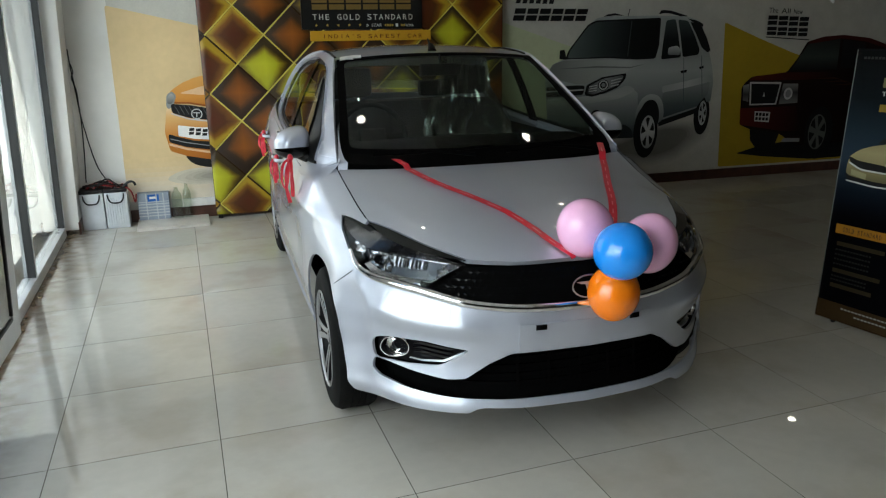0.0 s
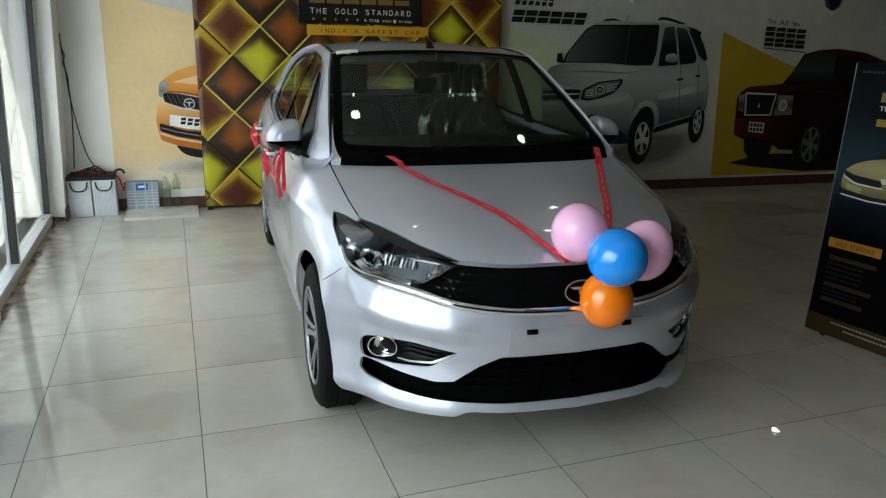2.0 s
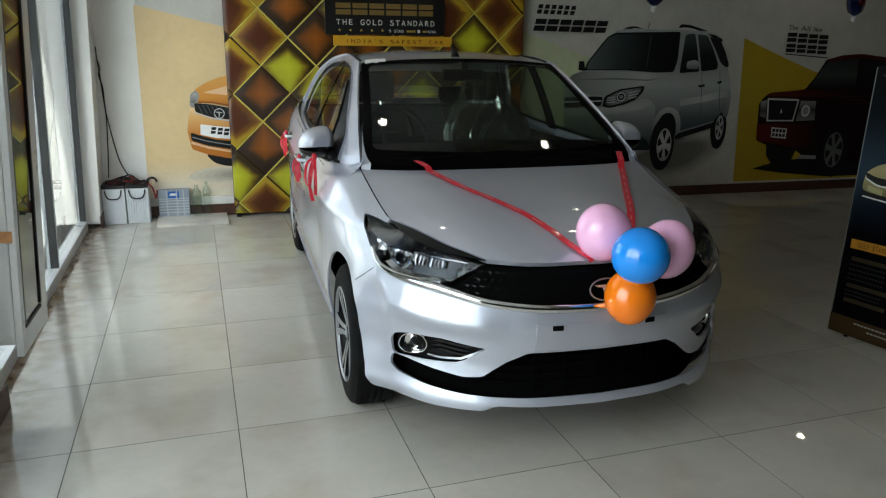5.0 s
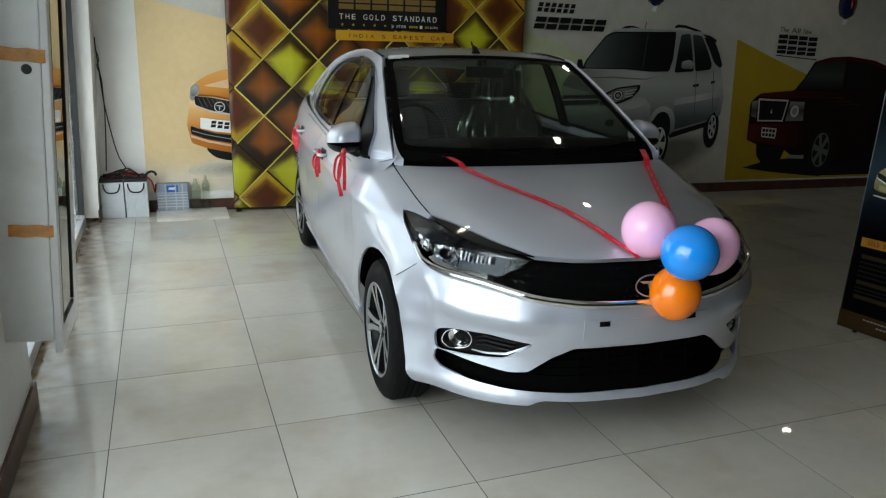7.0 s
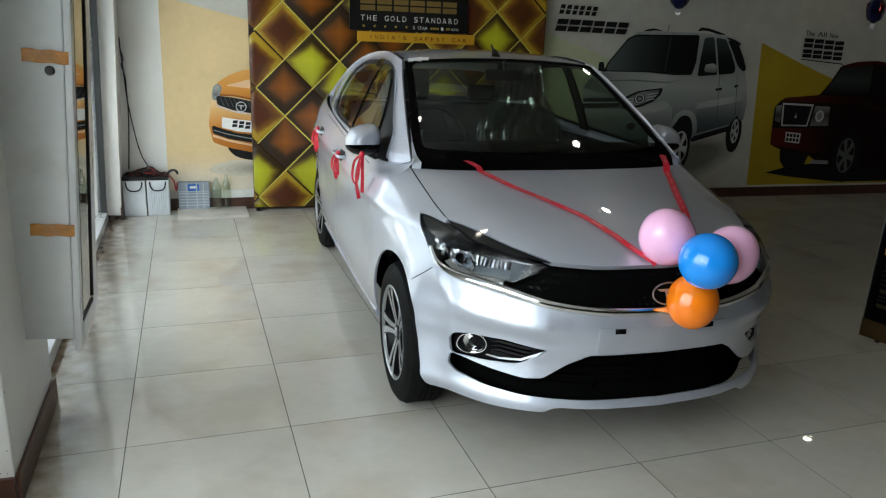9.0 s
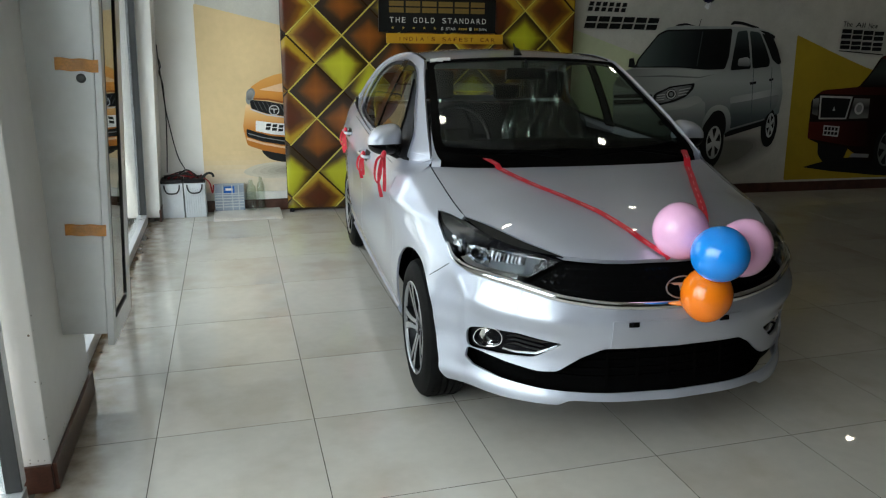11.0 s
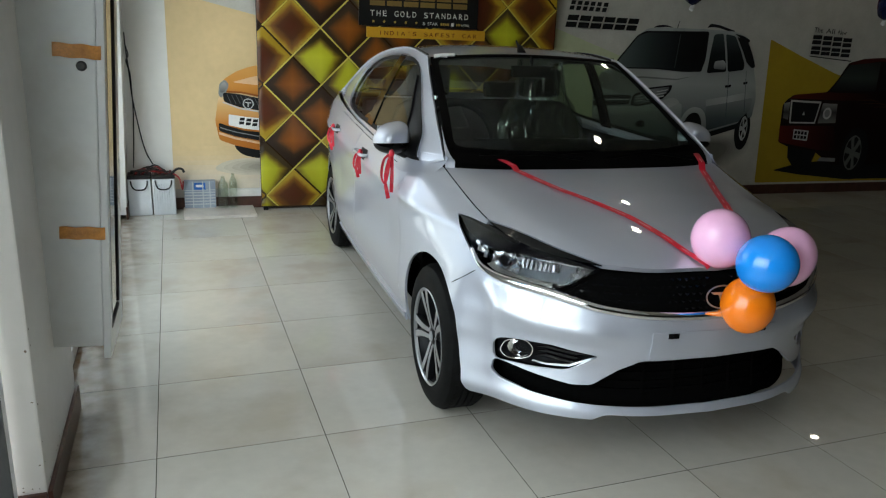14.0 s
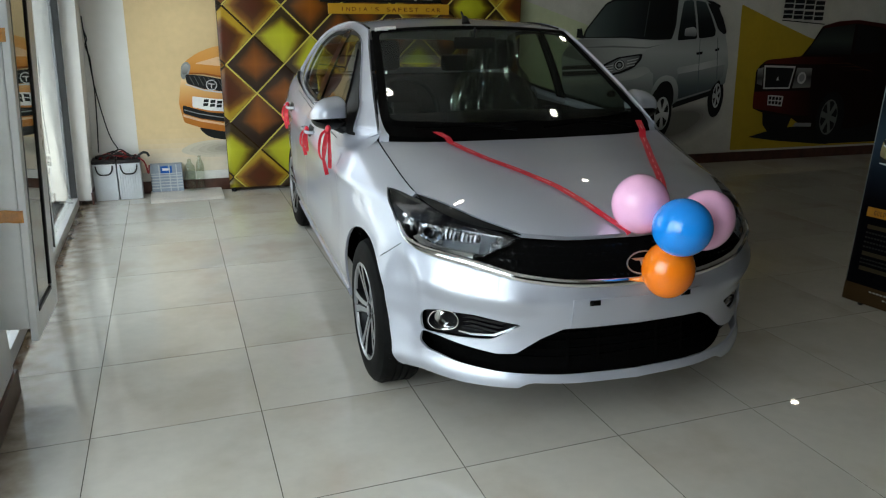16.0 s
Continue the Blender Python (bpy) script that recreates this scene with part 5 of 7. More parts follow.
RIM_FADE = fade("printed_rim", "z", ((0.36, (0.30, 0.31, 0.31)), (0.55, (0.62, 0.63, 0.62)), (0.70, (0.42, 0.43, 0.43))))
b.shape("roof_rack", [(3.814, 1.613), (3.880, 1.655), (3.967, 1.666), (4.070, 1.642), (3.963, 1.646), (3.882, 1.634)], BLK)
b.shape("roof_rack", [(4.430, 1.653), (4.461, 1.695), (4.566, 1.687), (4.758, 1.637), (4.729, 1.621), (4.563, 1.660), (4.489, 1.664)], BLK)
b.shape("aerial", [(4.100, 1.64), (4.108, 1.64), (4.122, 1.705), (4.116, 1.705)], BLK, soft=0)
b.shape("rear_tyre", ellipse(5.0, 0.674, 0.092, 0.203), BLK)
b.shape("body_side", [(3.262, 1.096), (3.339, 1.211), (3.451, 1.253), (3.777, 1.622), (3.881, 1.639), (4.419, 1.642), (4.758, 1.632), (4.909, 1.581), (5.005, 1.368), (5.077, 1.149), (5.107, 0.994), (5.09, 0.80), (5.0, 0.80), (4.926, 0.692), (4.492, 0.596), (4.224, 0.476), (3.700, 0.486), (3.30, 0.614)], SIDE_FADE)
b.shape("roof", [(3.69, 1.56), (3.777, 1.622), (3.881, 1.639), (4.419, 1.642), (4.758, 1.632), (4.909, 1.581), (4.90, 1.555), (4.758, 1.60), (4.5, 1.622), (3.80, 1.61)], SIL2)
b.shape("rear_tyre", ellipse(4.985, 0.672, 0.075, 0.196), BLK)
b.shape("rim", ellipse(5.008, 0.690, 0.047, 0.124), RIM_FADE)
for i in range(5):
    a = i * 1.2566
    b.layer -= 1 if i else 0
    b.shape("rim_gap", [(5.008 + r * 0.047 * math.cos(q), 0.690 + r * 0.124 * math.sin(q)) for r, q in ((0.25, a), (0.84, a - 0.36), (0.84, a + 0.36))], BLK)
b.shape("bumper", [(3.279, 0.884), (3.660, 0.897), (3.899, 0.918), (4.134, 0.987), (4.252, 0.921), (4.268, 0.683), (4.230, 0.476), (3.700, 0.486), (3.302, 0.587)], NOSE_FADE)
b.shape("bumper_crest", [(3.278, 0.895), (3.660, 0.903), (3.899, 0.918), (4.145, 0.998), (4.237, 0.943), (4.056, 0.868), (3.667, 0.827), (3.284, 0.815)], fade("silver_crest", "z", ((0.80, (0.24, 0.26, 0.255)), (0.89, (0.46, 0.47, 0.46)), (0.98, (0.40, 0.41, 0.40)))), soft=0.05)
b.shape("bonnet", [(3.262, 1.096), (3.339, 1.211), (3.452, 1.242), (3.924, 1.244), (4.227, 1.229), (4.400, 1.224), (4.367, 1.192), (4.176, 1.149), (4.107, 1.111), (3.880, 1.090), (3.696, 1.021), (3.578, 1.021)], HOOD_FADE)
b.shape("bonnet_crease", [(3.36, 1.165), (3.80, 1.185), (4.16, 1.168), (4.34, 1.198), (4.16, 1.155), (3.80, 1.168)], fade("crease_grey", "x", ((3.4, (0.12, 0.125, 0.12)), (4.3, (0.24, 0.25, 0.245)))))
b.shape("windscreen", [(3.463, 1.253), (3.491, 1.331), (3.684, 1.565), (3.768, 1.602), (4.458, 1.622), (4.455, 1.364), (4.422, 1.241), (4.227, 1.235), (3.923, 1.255)], BLK)
b.shape("screen_sheen", [(3.485, 1.262), (3.508, 1.331), (3.692, 1.553), (3.775, 1.588), (4.443, 1.607), (4.44, 1.364), (4.41, 1.255), (4.227, 1.25), (3.923, 1.268)], GLASS_FADE)
b.shape("screen_line", [(4.112, 1.27), (4.122, 1.27), (4.148, 1.59), (4.138, 1.59)], ink("glass_grey", (0.05, 0.06, 0.06)), soft=0)
b.shape("side_glass", [(4.517, 1.597), (4.619, 1.609), (4.657, 1.472), (4.707, 1.247), (4.485, 1.230), (4.498, 1.417)], QUARTER_FADE)
b.shape("side_glass", [(4.645, 1.604), (4.758, 1.590), (4.839, 1.463), (4.910, 1.324), (4.905, 1.269), (4.726, 1.247), (4.686, 1.446)], QUARTER_FADE)
b.shape("rear_glass", [(4.778, 1.585), (4.908, 1.549), (4.982, 1.432), (5.040, 1.303), (5.005, 1.286), (4.934, 1.335), (4.866, 1.453)], BLK)
b.shape("spoiler", [(4.749, 1.611), (4.844, 1.596), (4.931, 1.560), (4.929, 1.533), (4.837, 1.564)], BLK, soft=0.008)
b.shape("mirror", [(4.554, 1.273), (4.557, 1.343), (4.654, 1.360), (4.689, 1.333), (4.692, 1.268)], fade("mirror_grey", "z", ((1.27, (0.16, 0.17, 0.17)), (1.36, (0.48, 0.49, 0.48)))))
b.shape("mirror", [(3.399, 1.258), (3.403, 1.336), (3.449, 1.341), (3.475, 1.248)], BLK)
b.shape("grille", [(3.269, 1.001), (3.579, 1.010), (3.674, 1.005), (3.658, 0.919), (3.277, 0.905)], BLK)
b.shape("grille_bar", [(3.27, 0.966), (3.66, 0.972), (3.658, 0.960), (3.27, 0.952)], PALE, soft=0)
b.shape("lamp", [(3.671, 0.914), (3.691, 1.010), (3.852, 1.079), (4.114, 1.111), (4.102, 1.052), (4.025, 0.976), (3.897, 0.928), (3.750, 0.897)], BLK)
b.shape("lamp_inner", [(3.699, 0.930), (3.716, 0.999), (3.859, 1.063), (4.085, 1.095), (4.072, 1.052), (4.005, 0.993), (3.889, 0.950), (3.754, 0.918)], fade("lamp_fade", "x", ((3.70, (0.05, 0.055, 0.055)), (3.86, (0.30, 0.31, 0.31)), (4.08, (0.10, 0.105, 0.105)))))
for r, mat_ in ((0.052, BLK), (0.045, PALE), (0.033, BLK), (0.020, GREY)):
    b.shape("lamp_ring", ellipse(3.868, 1.004, r * 1.1, r), mat_)
for k in range(3):
    b.shape("lamp_bar", [(3.945, 0.985 + 0.026 * k), (4.03 + 0.016 * k, 1.0 + 0.030 * k), (4.036 + 0.016 * k, 1.010 + 0.030 * k), (3.945, 0.995 + 0.026 * k)], PALE, soft=0)
    b.shape("lamp_bar", [(3.715, 0.945 + 0.022 * k), (3.80, 0.952 + 0.024 * k), (3.80, 0.961 + 0.024 * k), (3.715, 0.953 + 0.022 * k)], PALE, soft=0)
b.shape("fog_lamp", ellipse(3.80, 0.735, 0.05, 0.035), BLK)
b.shape("lower_shade", [(3.30, 0.66), (3.72, 0.60), (4.12, 0.62), (4.20, 0.56), (4.22, 0.48), (3.70, 0.487), (3.302, 0.59)], ink("slate_deep", (0.028, 0.035, 0.038), var=0.15), soft=0.05)
b.shape("door_band", [(4.506, 0.974), (4.753, 1.012), (5.063, 1.072), (5.080, 1.005), (4.762, 0.946), (4.515, 0.908)], fade("band_silver", "x", ((4.5, (0.38, 0.39, 0.385)), (4.8, (0.52, 0.53, 0.52)), (5.08, (0.34, 0.35, 0.345)))))
b.shape("door_lower", [(4.520, 0.912), (4.761, 0.947), (5.05, 1.0), (5.04, 0.88), (4.95, 0.80), (4.918, 0.748), (4.512, 0.641)], fade("lower_door", "z", ((0.66, (0.045, 0.06, 0.065)), (0.80, (0.10, 0.125, 0.13)), (0.96, (0.27, 0.29, 0.285)))))
b.shape("sill", [(4.494, 0.630), (4.919, 0.743), (4.926, 0.697), (4.494, 0.579)], BLK)
b.shape("sill_line", [(4.497, 0.655), (4.92, 0.762), (4.92, 0.748), (4.496, 0.638)], GREY, soft=0)
for poly in ([(4.700, 1.116), (4.774, 1.127), (4.772, 1.100), (4.710, 1.094)], [(4.911, 1.149), (4.960, 1.160), (4.963, 1.138), (4.920, 1.127)]):
    b.shape("door_handle", poly, BLK, soft=0.006)
b.shape("door_gap", [(4.725, 1.245), (4.731, 1.245), (4.770, 0.72), (4.763, 0.72)], TEAL, soft=0)
b.shape("door_gap", [(4.925, 1.26), (4.931, 1.26), (4.975, 0.86), (4.968, 0.86)], TEAL, soft=0)
b.shape("arch", [(4.226, 0.516), (4.224, 0.739), (4.283, 0.866), (4.377, 0.909), (4.480, 0.886), (4.536, 0.797), (4.547, 0.663), (4.502, 0.618)], fade("arch_silver", "z", ((0.55, (0.10, 0.12, 0.125)), (0.75, (0.28, 0.30, 0.295)), (0.90, (0.45, 0.46, 0.45)))), soft=0.06)
b.shape("arch_gap", [(4.253, 0.498), (4.260, 0.700), (4.314, 0.821), (4.384, 0.854), (4.450, 0.831), (4.492, 0.742), (4.492, 0.596)], BLK, soft=0.06)
b.shape("tyre", ellipse(4.350, 0.535, 0.135, 0.262), BLK)
b.shape("rim", ellipse(4.374, 0.530, 0.082, 0.165), RIM_FADE)
for i in range(5):
    a = i * 1.2566 + 0.4
    b.layer -= 1 if i else 0
    b.shape("rim_gap", [(4.374 + r * 0.082 * math.cos(q), 0.530 + r * 0.165 * math.sin(q)) for r, q in ((0.25, a), (0.86, a - 0.33), (0.90, a), (0.86, a + 0.33))], BLK)
b.bars("name_block", BLK, 2.918, 3.66, 1.605, 1.712, 6, 0.25, -0.012, 0.14)
b.bars("name_block", BLK, 2.945, 3.335, 1.756, 1.838, 6, 0.25, -0.02, 0.32)

# wall graphic: dark red estate on yellow
poster = empty("wall_poster")
tagged(poster, "wall graphic of a dark red estate car on a yellow field", "poster")
part("sheet", flat_on_back([(5.24, 0.10), (8.6, 0.10), (8.6, 2.6), (5.24, 2.6)], 0.003), ink("white", (0.55, 0.53, 0.48)), poster)
b = Board(poster, wall_space)
RED, RED2 = ink("dark_red", (0.055, 0.008, 0.005), 0.35), ink("deep_red", (0.011, 0.004, 0.003), 0.35)
b.shape("yellow_field", [(5.19, 1.575), (5.6, 1.42), (6.04, 1.265), (8.4, 0.6), (8.4, 0.12), (5.255, 0.12)], ink("mustard", (0.43, 0.30, 0.025), scale=2))
b.shape("cast_shade", [(5.46, 0.25), (5.8, 0.20), (6.4, 0.14), (7.4, 0.14), (7.4, 0.4), (5.8, 0.33)], BLK)
b.shape("tyre", [(5.60, 0.52), (5.62, 0.38), (5.72, 0.27), (5.92, 0.27), (6.0, 0.50)], BLK)
b.shape("body_side", [(5.47, 0.55), (5.455, 0.93), (5.50, 0.985), (5.57, 1.035), (5.99, 1.07), (6.10, 1.20), (6.205, 1.372), (6.40, 1.42), (6.65, 1.436), (7.0, 1.40), (7.39, 1.285), (7.55, 1.0), (7.6, 0.5), (6.9, 0.30), (6.2, 0.30), (5.95, 0.45), (5.60, 0.50)], RED2)
b.shape("bonnet", [(5.53, 1.0), (5.60, 1.04), (6.0, 1.068), (6.6, 1.06), (6.9, 1.0), (6.2, 0.985)], fade("red_bonnet", "x", ((5.5, (0.10, 0.014, 0.008)), (6.0, (0.055, 0.009, 0.006)), (6.6, (0.012, 0.004, 0.003)))))
for u0, v0 in ((6.30, 0.99), (6.42, 0.955), (6.55, 0.92)):
    b.shape("side_gleam", [(u0, v0), (u0 + 0.30, v0 + 0.012), (u0 + 0.42, v0 - 0.02), (u0 + 0.28, v0)], ink("gleam_brown", (0.055, 0.022, 0.008)), soft=0.008)
b.shape("roof", [(6.205, 1.372), (6.40, 1.42), (6.65, 1.436), (7.0, 1.40), (7.39, 1.285), (7.38, 1.25), (6.95, 1.365), (6.62, 1.40), (6.24, 1.345)], RED)
b.shape("windscreen", [(6.03, 1.085), (6.22, 1.35), (6.62, 1.395), (6.62, 1.085)], fade("red_screen", "z", ((1.09, (0.012, 0.014, 0.013)), (1.22, (0.045, 0.055, 0.05)), (1.39, (0.02, 0.024, 0.022)))))
b.shape("side_glass", [(6.66, 1.09), (6.66, 1.39), (6.95, 1.35), (7.02, 1.10)], BLK)
b.shape("bumper", [(5.47, 0.55), (5.455, 0.72), (6.15, 0.72), (6.25, 0.45), (6.0, 0.46)], fade("red_bumper", "x", ((5.46, (0.10, 0.012, 0.008)), (5.9, (0.05, 0.008, 0.006)), (6.25, (0.010, 0.004, 0.003)))))
b.shape("grille_frame", [(5.545, 0.985), (5.935, 0.972), (5.895, 0.742), (5.565, 0.745)], ink("lamp_pale", (0.55, 0.55, 0.54)))
b.shape("grille", [(5.565, 0.965), (5.915, 0.952), (5.88, 0.757), (5.583, 0.76)], BLK)
b.shape("badge", [(5.715, 0.83), (5.745, 0.83), (5.73, 0.875)], ink("lamp_pale", (0.55, 0.55, 0.54)))
b.shape("lamp", [(5.955, 0.955), (6.145, 0.95), (6.16, 0.75), (5.925, 0.745)], fade("red_lamp", "z", ((0.75, (0.20, 0.20, 0.19)), (0.86, (0.05, 0.05, 0.05)), (0.96, (0.28, 0.28, 0.27)))))
b.shape("lamp_ring", ellipse(6.03, 0.85, 0.055, 0.062), ink("lamp_pale", (0.55, 0.55, 0.54)))
b.shape("lamp_ring", ellipse(6.03, 0.85, 0.035, 0.040), ink("lamp_grey", (0.25, 0.26, 0.26)))
b.shape("lamp", [(5.465, 0.95), (5.535, 0.965), (5.545, 0.78), (5.475, 0.80)], fade("red_lamp", "z", ((0.75, (0.20, 0.20, 0.19)), (0.86, (0.05, 0.05, 0.05)), (0.96, (0.28, 0.28, 0.27)))))
b.shape("plate", [(5.635, 0.685), (5.83, 0.668), (5.825, 0.560), (5.64, 0.580)], ink("lamp_pale", (0.55, 0.55, 0.54)))
b.bars("plate_block", BLK, 5.65, 5.82, 0.635, 0.668, 4, 0, -0.08)
b.bars("plate_block", BLK, 5.65, 5.82, 0.59, 0.622, 4, 0, -0.08)
b.shape("skid_plate", [(6.03, 0.385), (6.24, 0.375), (6.24, 0.335), (6.0, 0.345)], ink("lamp_grey", (0.25, 0.26, 0.26)))
b.shape("tyre", ellipse(6.475, 0.42, 0.185, 0.285), BLK)
b.shape("rim", ellipse(6.455, 0.43, 0.115, 0.19), ink("rim_grey", (0.14, 0.15, 0.14)))
for i in range(6):
    a = i * 1.0472 + 0.3
    b.layer -= 1 if i else 0
    b.shape("rim_gap", [(6.455 + r * 0.115 * math.cos(q), 0.43 + r * 0.19 * math.sin(q)) for r, q in ((0.28, a), (0.88, a - 0.32), (0.93, a), (0.88, a + 0.32))], BLK)
b.letters("The All New", 0.070, BLK, 5.682, 1.662, 0.41, -0.045)
b.bars("name_block", BLK, 5.68, 6.19, 1.545, 1.635, 4, 0.03, -0.045, 0.12)
b.bars("name_block", BLK, 5.68, 6.19, 1.445, 1.525, 4, 0.03, -0.045, 0.12)
b.shape("underline", [(5.675, 1.432), (6.21, 1.395), (6.21, 1.385), (5.675, 1.422)], BLK)

# ---------------------------------------------------------------- gold display panel
def quilt_material():
    m = bpy.data.materials.new("gold_quilt_print")
    m.use_nodes = True
    n, link = m.node_tree.nodes, m.node_tree.links.new
    bs = n["Principled BSDF"]
    bs.inputs["Roughness"].default_value = 0.32
    co = n.new("ShaderNodeTexCoord").outputs["Object"]
    sep = n.new("ShaderNodeSeparateXYZ")
    link(co, sep.inputs[0])

    def calc(op, a, b2=None):
        k = n.new("ShaderNodeMath")
        k.operation = op
        for i, v in enumerate((a, b2)):
            if v is None:
                continue
            if isinstance(v, (int, float)):
                k.inputs[i].default_value = v
            else:
                link(v, k.inputs[i])
        return k.outputs[0]

    dist = calc("MULTIPLY", calc("ADD", calc("ABSOLUTE", sep.outputs[0]), calc("ABSOLUTE", sep.outputs[2])), 1 / 0.2325)
    grain = n.new("ShaderNodeTexNoise")
    grain.inputs["Scale"].default_value = 14
    link(co, grain.inputs["Vector"])
    dist = calc("ADD", dist, calc("MULTIPLY", calc("SUBTRACT", grain.outputs[0], 0.5), 0.18))
    pick = n.new("ShaderNodeObjectInfo").outputs["Color"]
    tone = n.new("ShaderNodeSeparateColor")
    link(pick, tone.inputs[0])
    tilt = calc("MULTIPLY", calc("SUBTRACT", tone.outputs[0], 0.5), 1.5 / 0.2325)
    dist = calc("ADD", dist, calc("MULTIPLY", tilt, sep.outputs[2]))
    dist = calc("ADD", dist, calc("MULTIPLY", calc("MULTIPLY", tilt, sep.outputs[0]), 0.45))
    ramps = []
    for stops in (((0.0, (0.085, 0.016, 0.004)), (0.45, (0.075, 0.020, 0.004)), (0.72, (0.19, 0.075, 0.006)), (0.92, (0.40, 0.26, 0.015))),
                  ((0.0, (0.27, 0.085, 0.004)), (0.45, (0.165, 0.048, 0.003)), (0.74, (0.035, 0.014, 0.003)), (0.95, (0.02, 0.007, 0.002))),
                  ((0.0, (0.52, 0.53, 0.028)), (0.5, (0.40, 0.39, 0.015)), (0.76, (0.15, 0.10, 0.005)), (0.93, (0.035, 0.018, 0.002)))):
        r = n.new("ShaderNodeValToRGB")
        e = r.color_ramp.elements
        while len(e) < len(stops):
            e.new(0.5)
        for el, (pos, col) in zip(e, stops):
            el.position, el.color = pos, (*col, 1)
        link(dist, r.inputs[0])
        ramps.append(r.outputs[0])
    last = ramps[0]
    for i in (1, 2):
        mx = n.new("ShaderNodeMix")
        mx.data_type = "RGBA"
        link(tone.outputs[i], mx.inputs[0])
        link(last, mx.inputs[6])
        link(ramps[i], mx.inputs[7])
        last = mx.outputs[2]
    link(last, bs.inputs["Base Color"])
    return m


panel = empty("display_panel", Matrix.Translation(on_back(0, 0, 0.07)) @ Euler((0, 0, radians(WALL_TURN))).to_matrix().to_4x4())
tagged(panel, "tall display panel printed with quilted gold and brown diamonds", "display panel")
P0, P1, PTOP = 0.195, 2.805, 2.42
part("board", box(P0, P1, -0.025, 0.0, 0.025, PTOP, 0.002), material("panel_brown", (0.035, 0.016, 0.006), 0.4, var=0.2, scale=6), panel)
for x in (0.23, 1.5, 2.77):
    part("foot", box(x - 0.02, x + 0.02, -0.055, 0.03, 0.0, 0.03, 0.004), M["black_plastic"], panel)
quilt = quilt_material()
ridge_light, ridge_dark = ink("ridge_gold", (0.55, 0.47, 0.10), 0.3), ink("ridge_brown", (0.03, 0.014, 0.004), 0.4)
HX, HZ = 0.2325, 0.2315
TONES = {(1, 0): 0, (0, 1): 2, (2, 1): 2, (1, 2): 1, (0, 3): 0, (2, 3): 1, (1, 4): 1, (3, 4): 2, (0, 5): 0, (2, 5): 2, (1, 6): 0, (3, 6): 1, (2, 7): 1, (0, 7): 0, (4, 5): 1, (4, 7): 2, (8, 7): 0, (9, 6): 2, (10, 7): 0, (11, 6): 0, (10, 5): 2}


def clipped(poly):
    """The diamond cut off at the panel's edges."""
    for axis, lim, sgn in ((0, P0 + 0.004, 1), (0, P1 - 0.004, -1), (1, 0.03, 1), (1, PTOP - 0.004, -1)):
        out = []
        for a, b2 in zip(poly, poly[1:] + poly[:1]):
            da, db = (a[axis] - lim) * sgn, (b2[axis] - lim) * sgn
            if da >= 0:
                out.append(a)
            if da * db < 0:
                t = da / (da - db)
                out.append((a[0] + (b2[0] - a[0]) * t, a[1] + (b2[1] - a[1]) * t))
        poly = out
        if len(poly) < 3:
            return []
    return poly


rng = random.Random(4)
for i in range(-1, 13):
    for j in range(-1, 12):
        if (i + j) % 2 == 0:
            continue
        cx, cz = 0.24 + HX * i, 0.122 + HZ * j
        poly = clipped([(cx - HX * 0.955, cz), (cx, cz - HZ * 0.955), (cx + HX * 0.955, cz), (cx, cz + HZ * 0.955)])
        if not poly:
            continue
        low = [(x - cx, -0.001, z - cz) for x, z in poly]
        gx, gz = sum(x for x, z in poly) / len(poly), sum(z for x, z in poly) / len(poly)
        mid = [(gx + (x - gx) * 0.86 - cx, -0.006, gz + (z - gz) * 0.86 - cz) for x, z in poly]
        n = len(poly)
        bm = from_lists(low + mid + [(0, -0.008, 0)] if len(poly) == 4 and abs(poly[0][0] - cx + HX * 0.955) < 1e-6 else low + mid,
                        [(a, (a + 1) % n, n + (a + 1) % n, n + a) for a in range(n)] + ([(n + a, n + (a + 1) % n, 2 * n) for a in range(n)] if len(poly) == 4 and abs(poly[0][0] - cx + HX * 0.955) < 1e-6 else [tuple(range(n, 2 * n))]))
        d = part("diamond", bm, quilt, panel, smooth=True, sharp=60)
        d.location = (cx, -0.025, cz)
        t = TONES.get((i, j), rng.choice((0, 0, 1, 1, 2)))
        d.color = (rng.uniform(0.15, 0.85), 1.0 if t == 1 else 0.0, 1.0 if t == 2 else 0.0, 1)
for i in range(-1, 12):
    for j in range(-1, 11):
        if (i + j) % 2:
            continue
        x, z = 0.24 + HX * i, 0.122 + HZ * j
        for sx, mat_ in ((1, ridge_light), (-1, ridge_dark if (i + j) % 4 else ridge_light)):
            x2, z2 = x + sx * HX, z + HZ
            ends = [(x, z), (x2, z2)]
            if min(x, x2) < P0 - 0.05 or max(x, x2) > P1 + 0.05 or z < -0.15:
                continue
            w = 0.006
            nx, nz = -HZ * sx / math.hypot(HX, HZ) * w, HX / math.hypot(HX, HZ) * w
            poly = clipped([(x - nx * sx, z - nz * sx), (x2 - nx * sx, z2 - nz * sx), (x2 + nx * sx, z2 + nz * sx), (x + nx * sx, z + nz * sx)])
            if poly:
                part("seam", from_lists([(a, -0.0335 - (0.0008 if sx > 0 else 0), c) for a, c in poly], [tuple(range(len(poly)))]), mat_, panel)

# black sign on the panel
sign = empty("sign_board", panel.matrix_world.copy())
tagged(sign, "black sign with white and gold lettering on the panel", "sign")
part("board", box(1.02, 2.055, -0.052, -0.036, 1.545, 2.12, 0.002), ink("sign_black", (0.008, 0.008, 0.008), 0.35), sign)
part("strip", box(1.085, 2.125, -0.058, -0.040, 1.452, 1.535, 0.002), ink("sign_gold", (0.50, 0.27, 0.02), 0.35), sign, "gold strip below the sign")
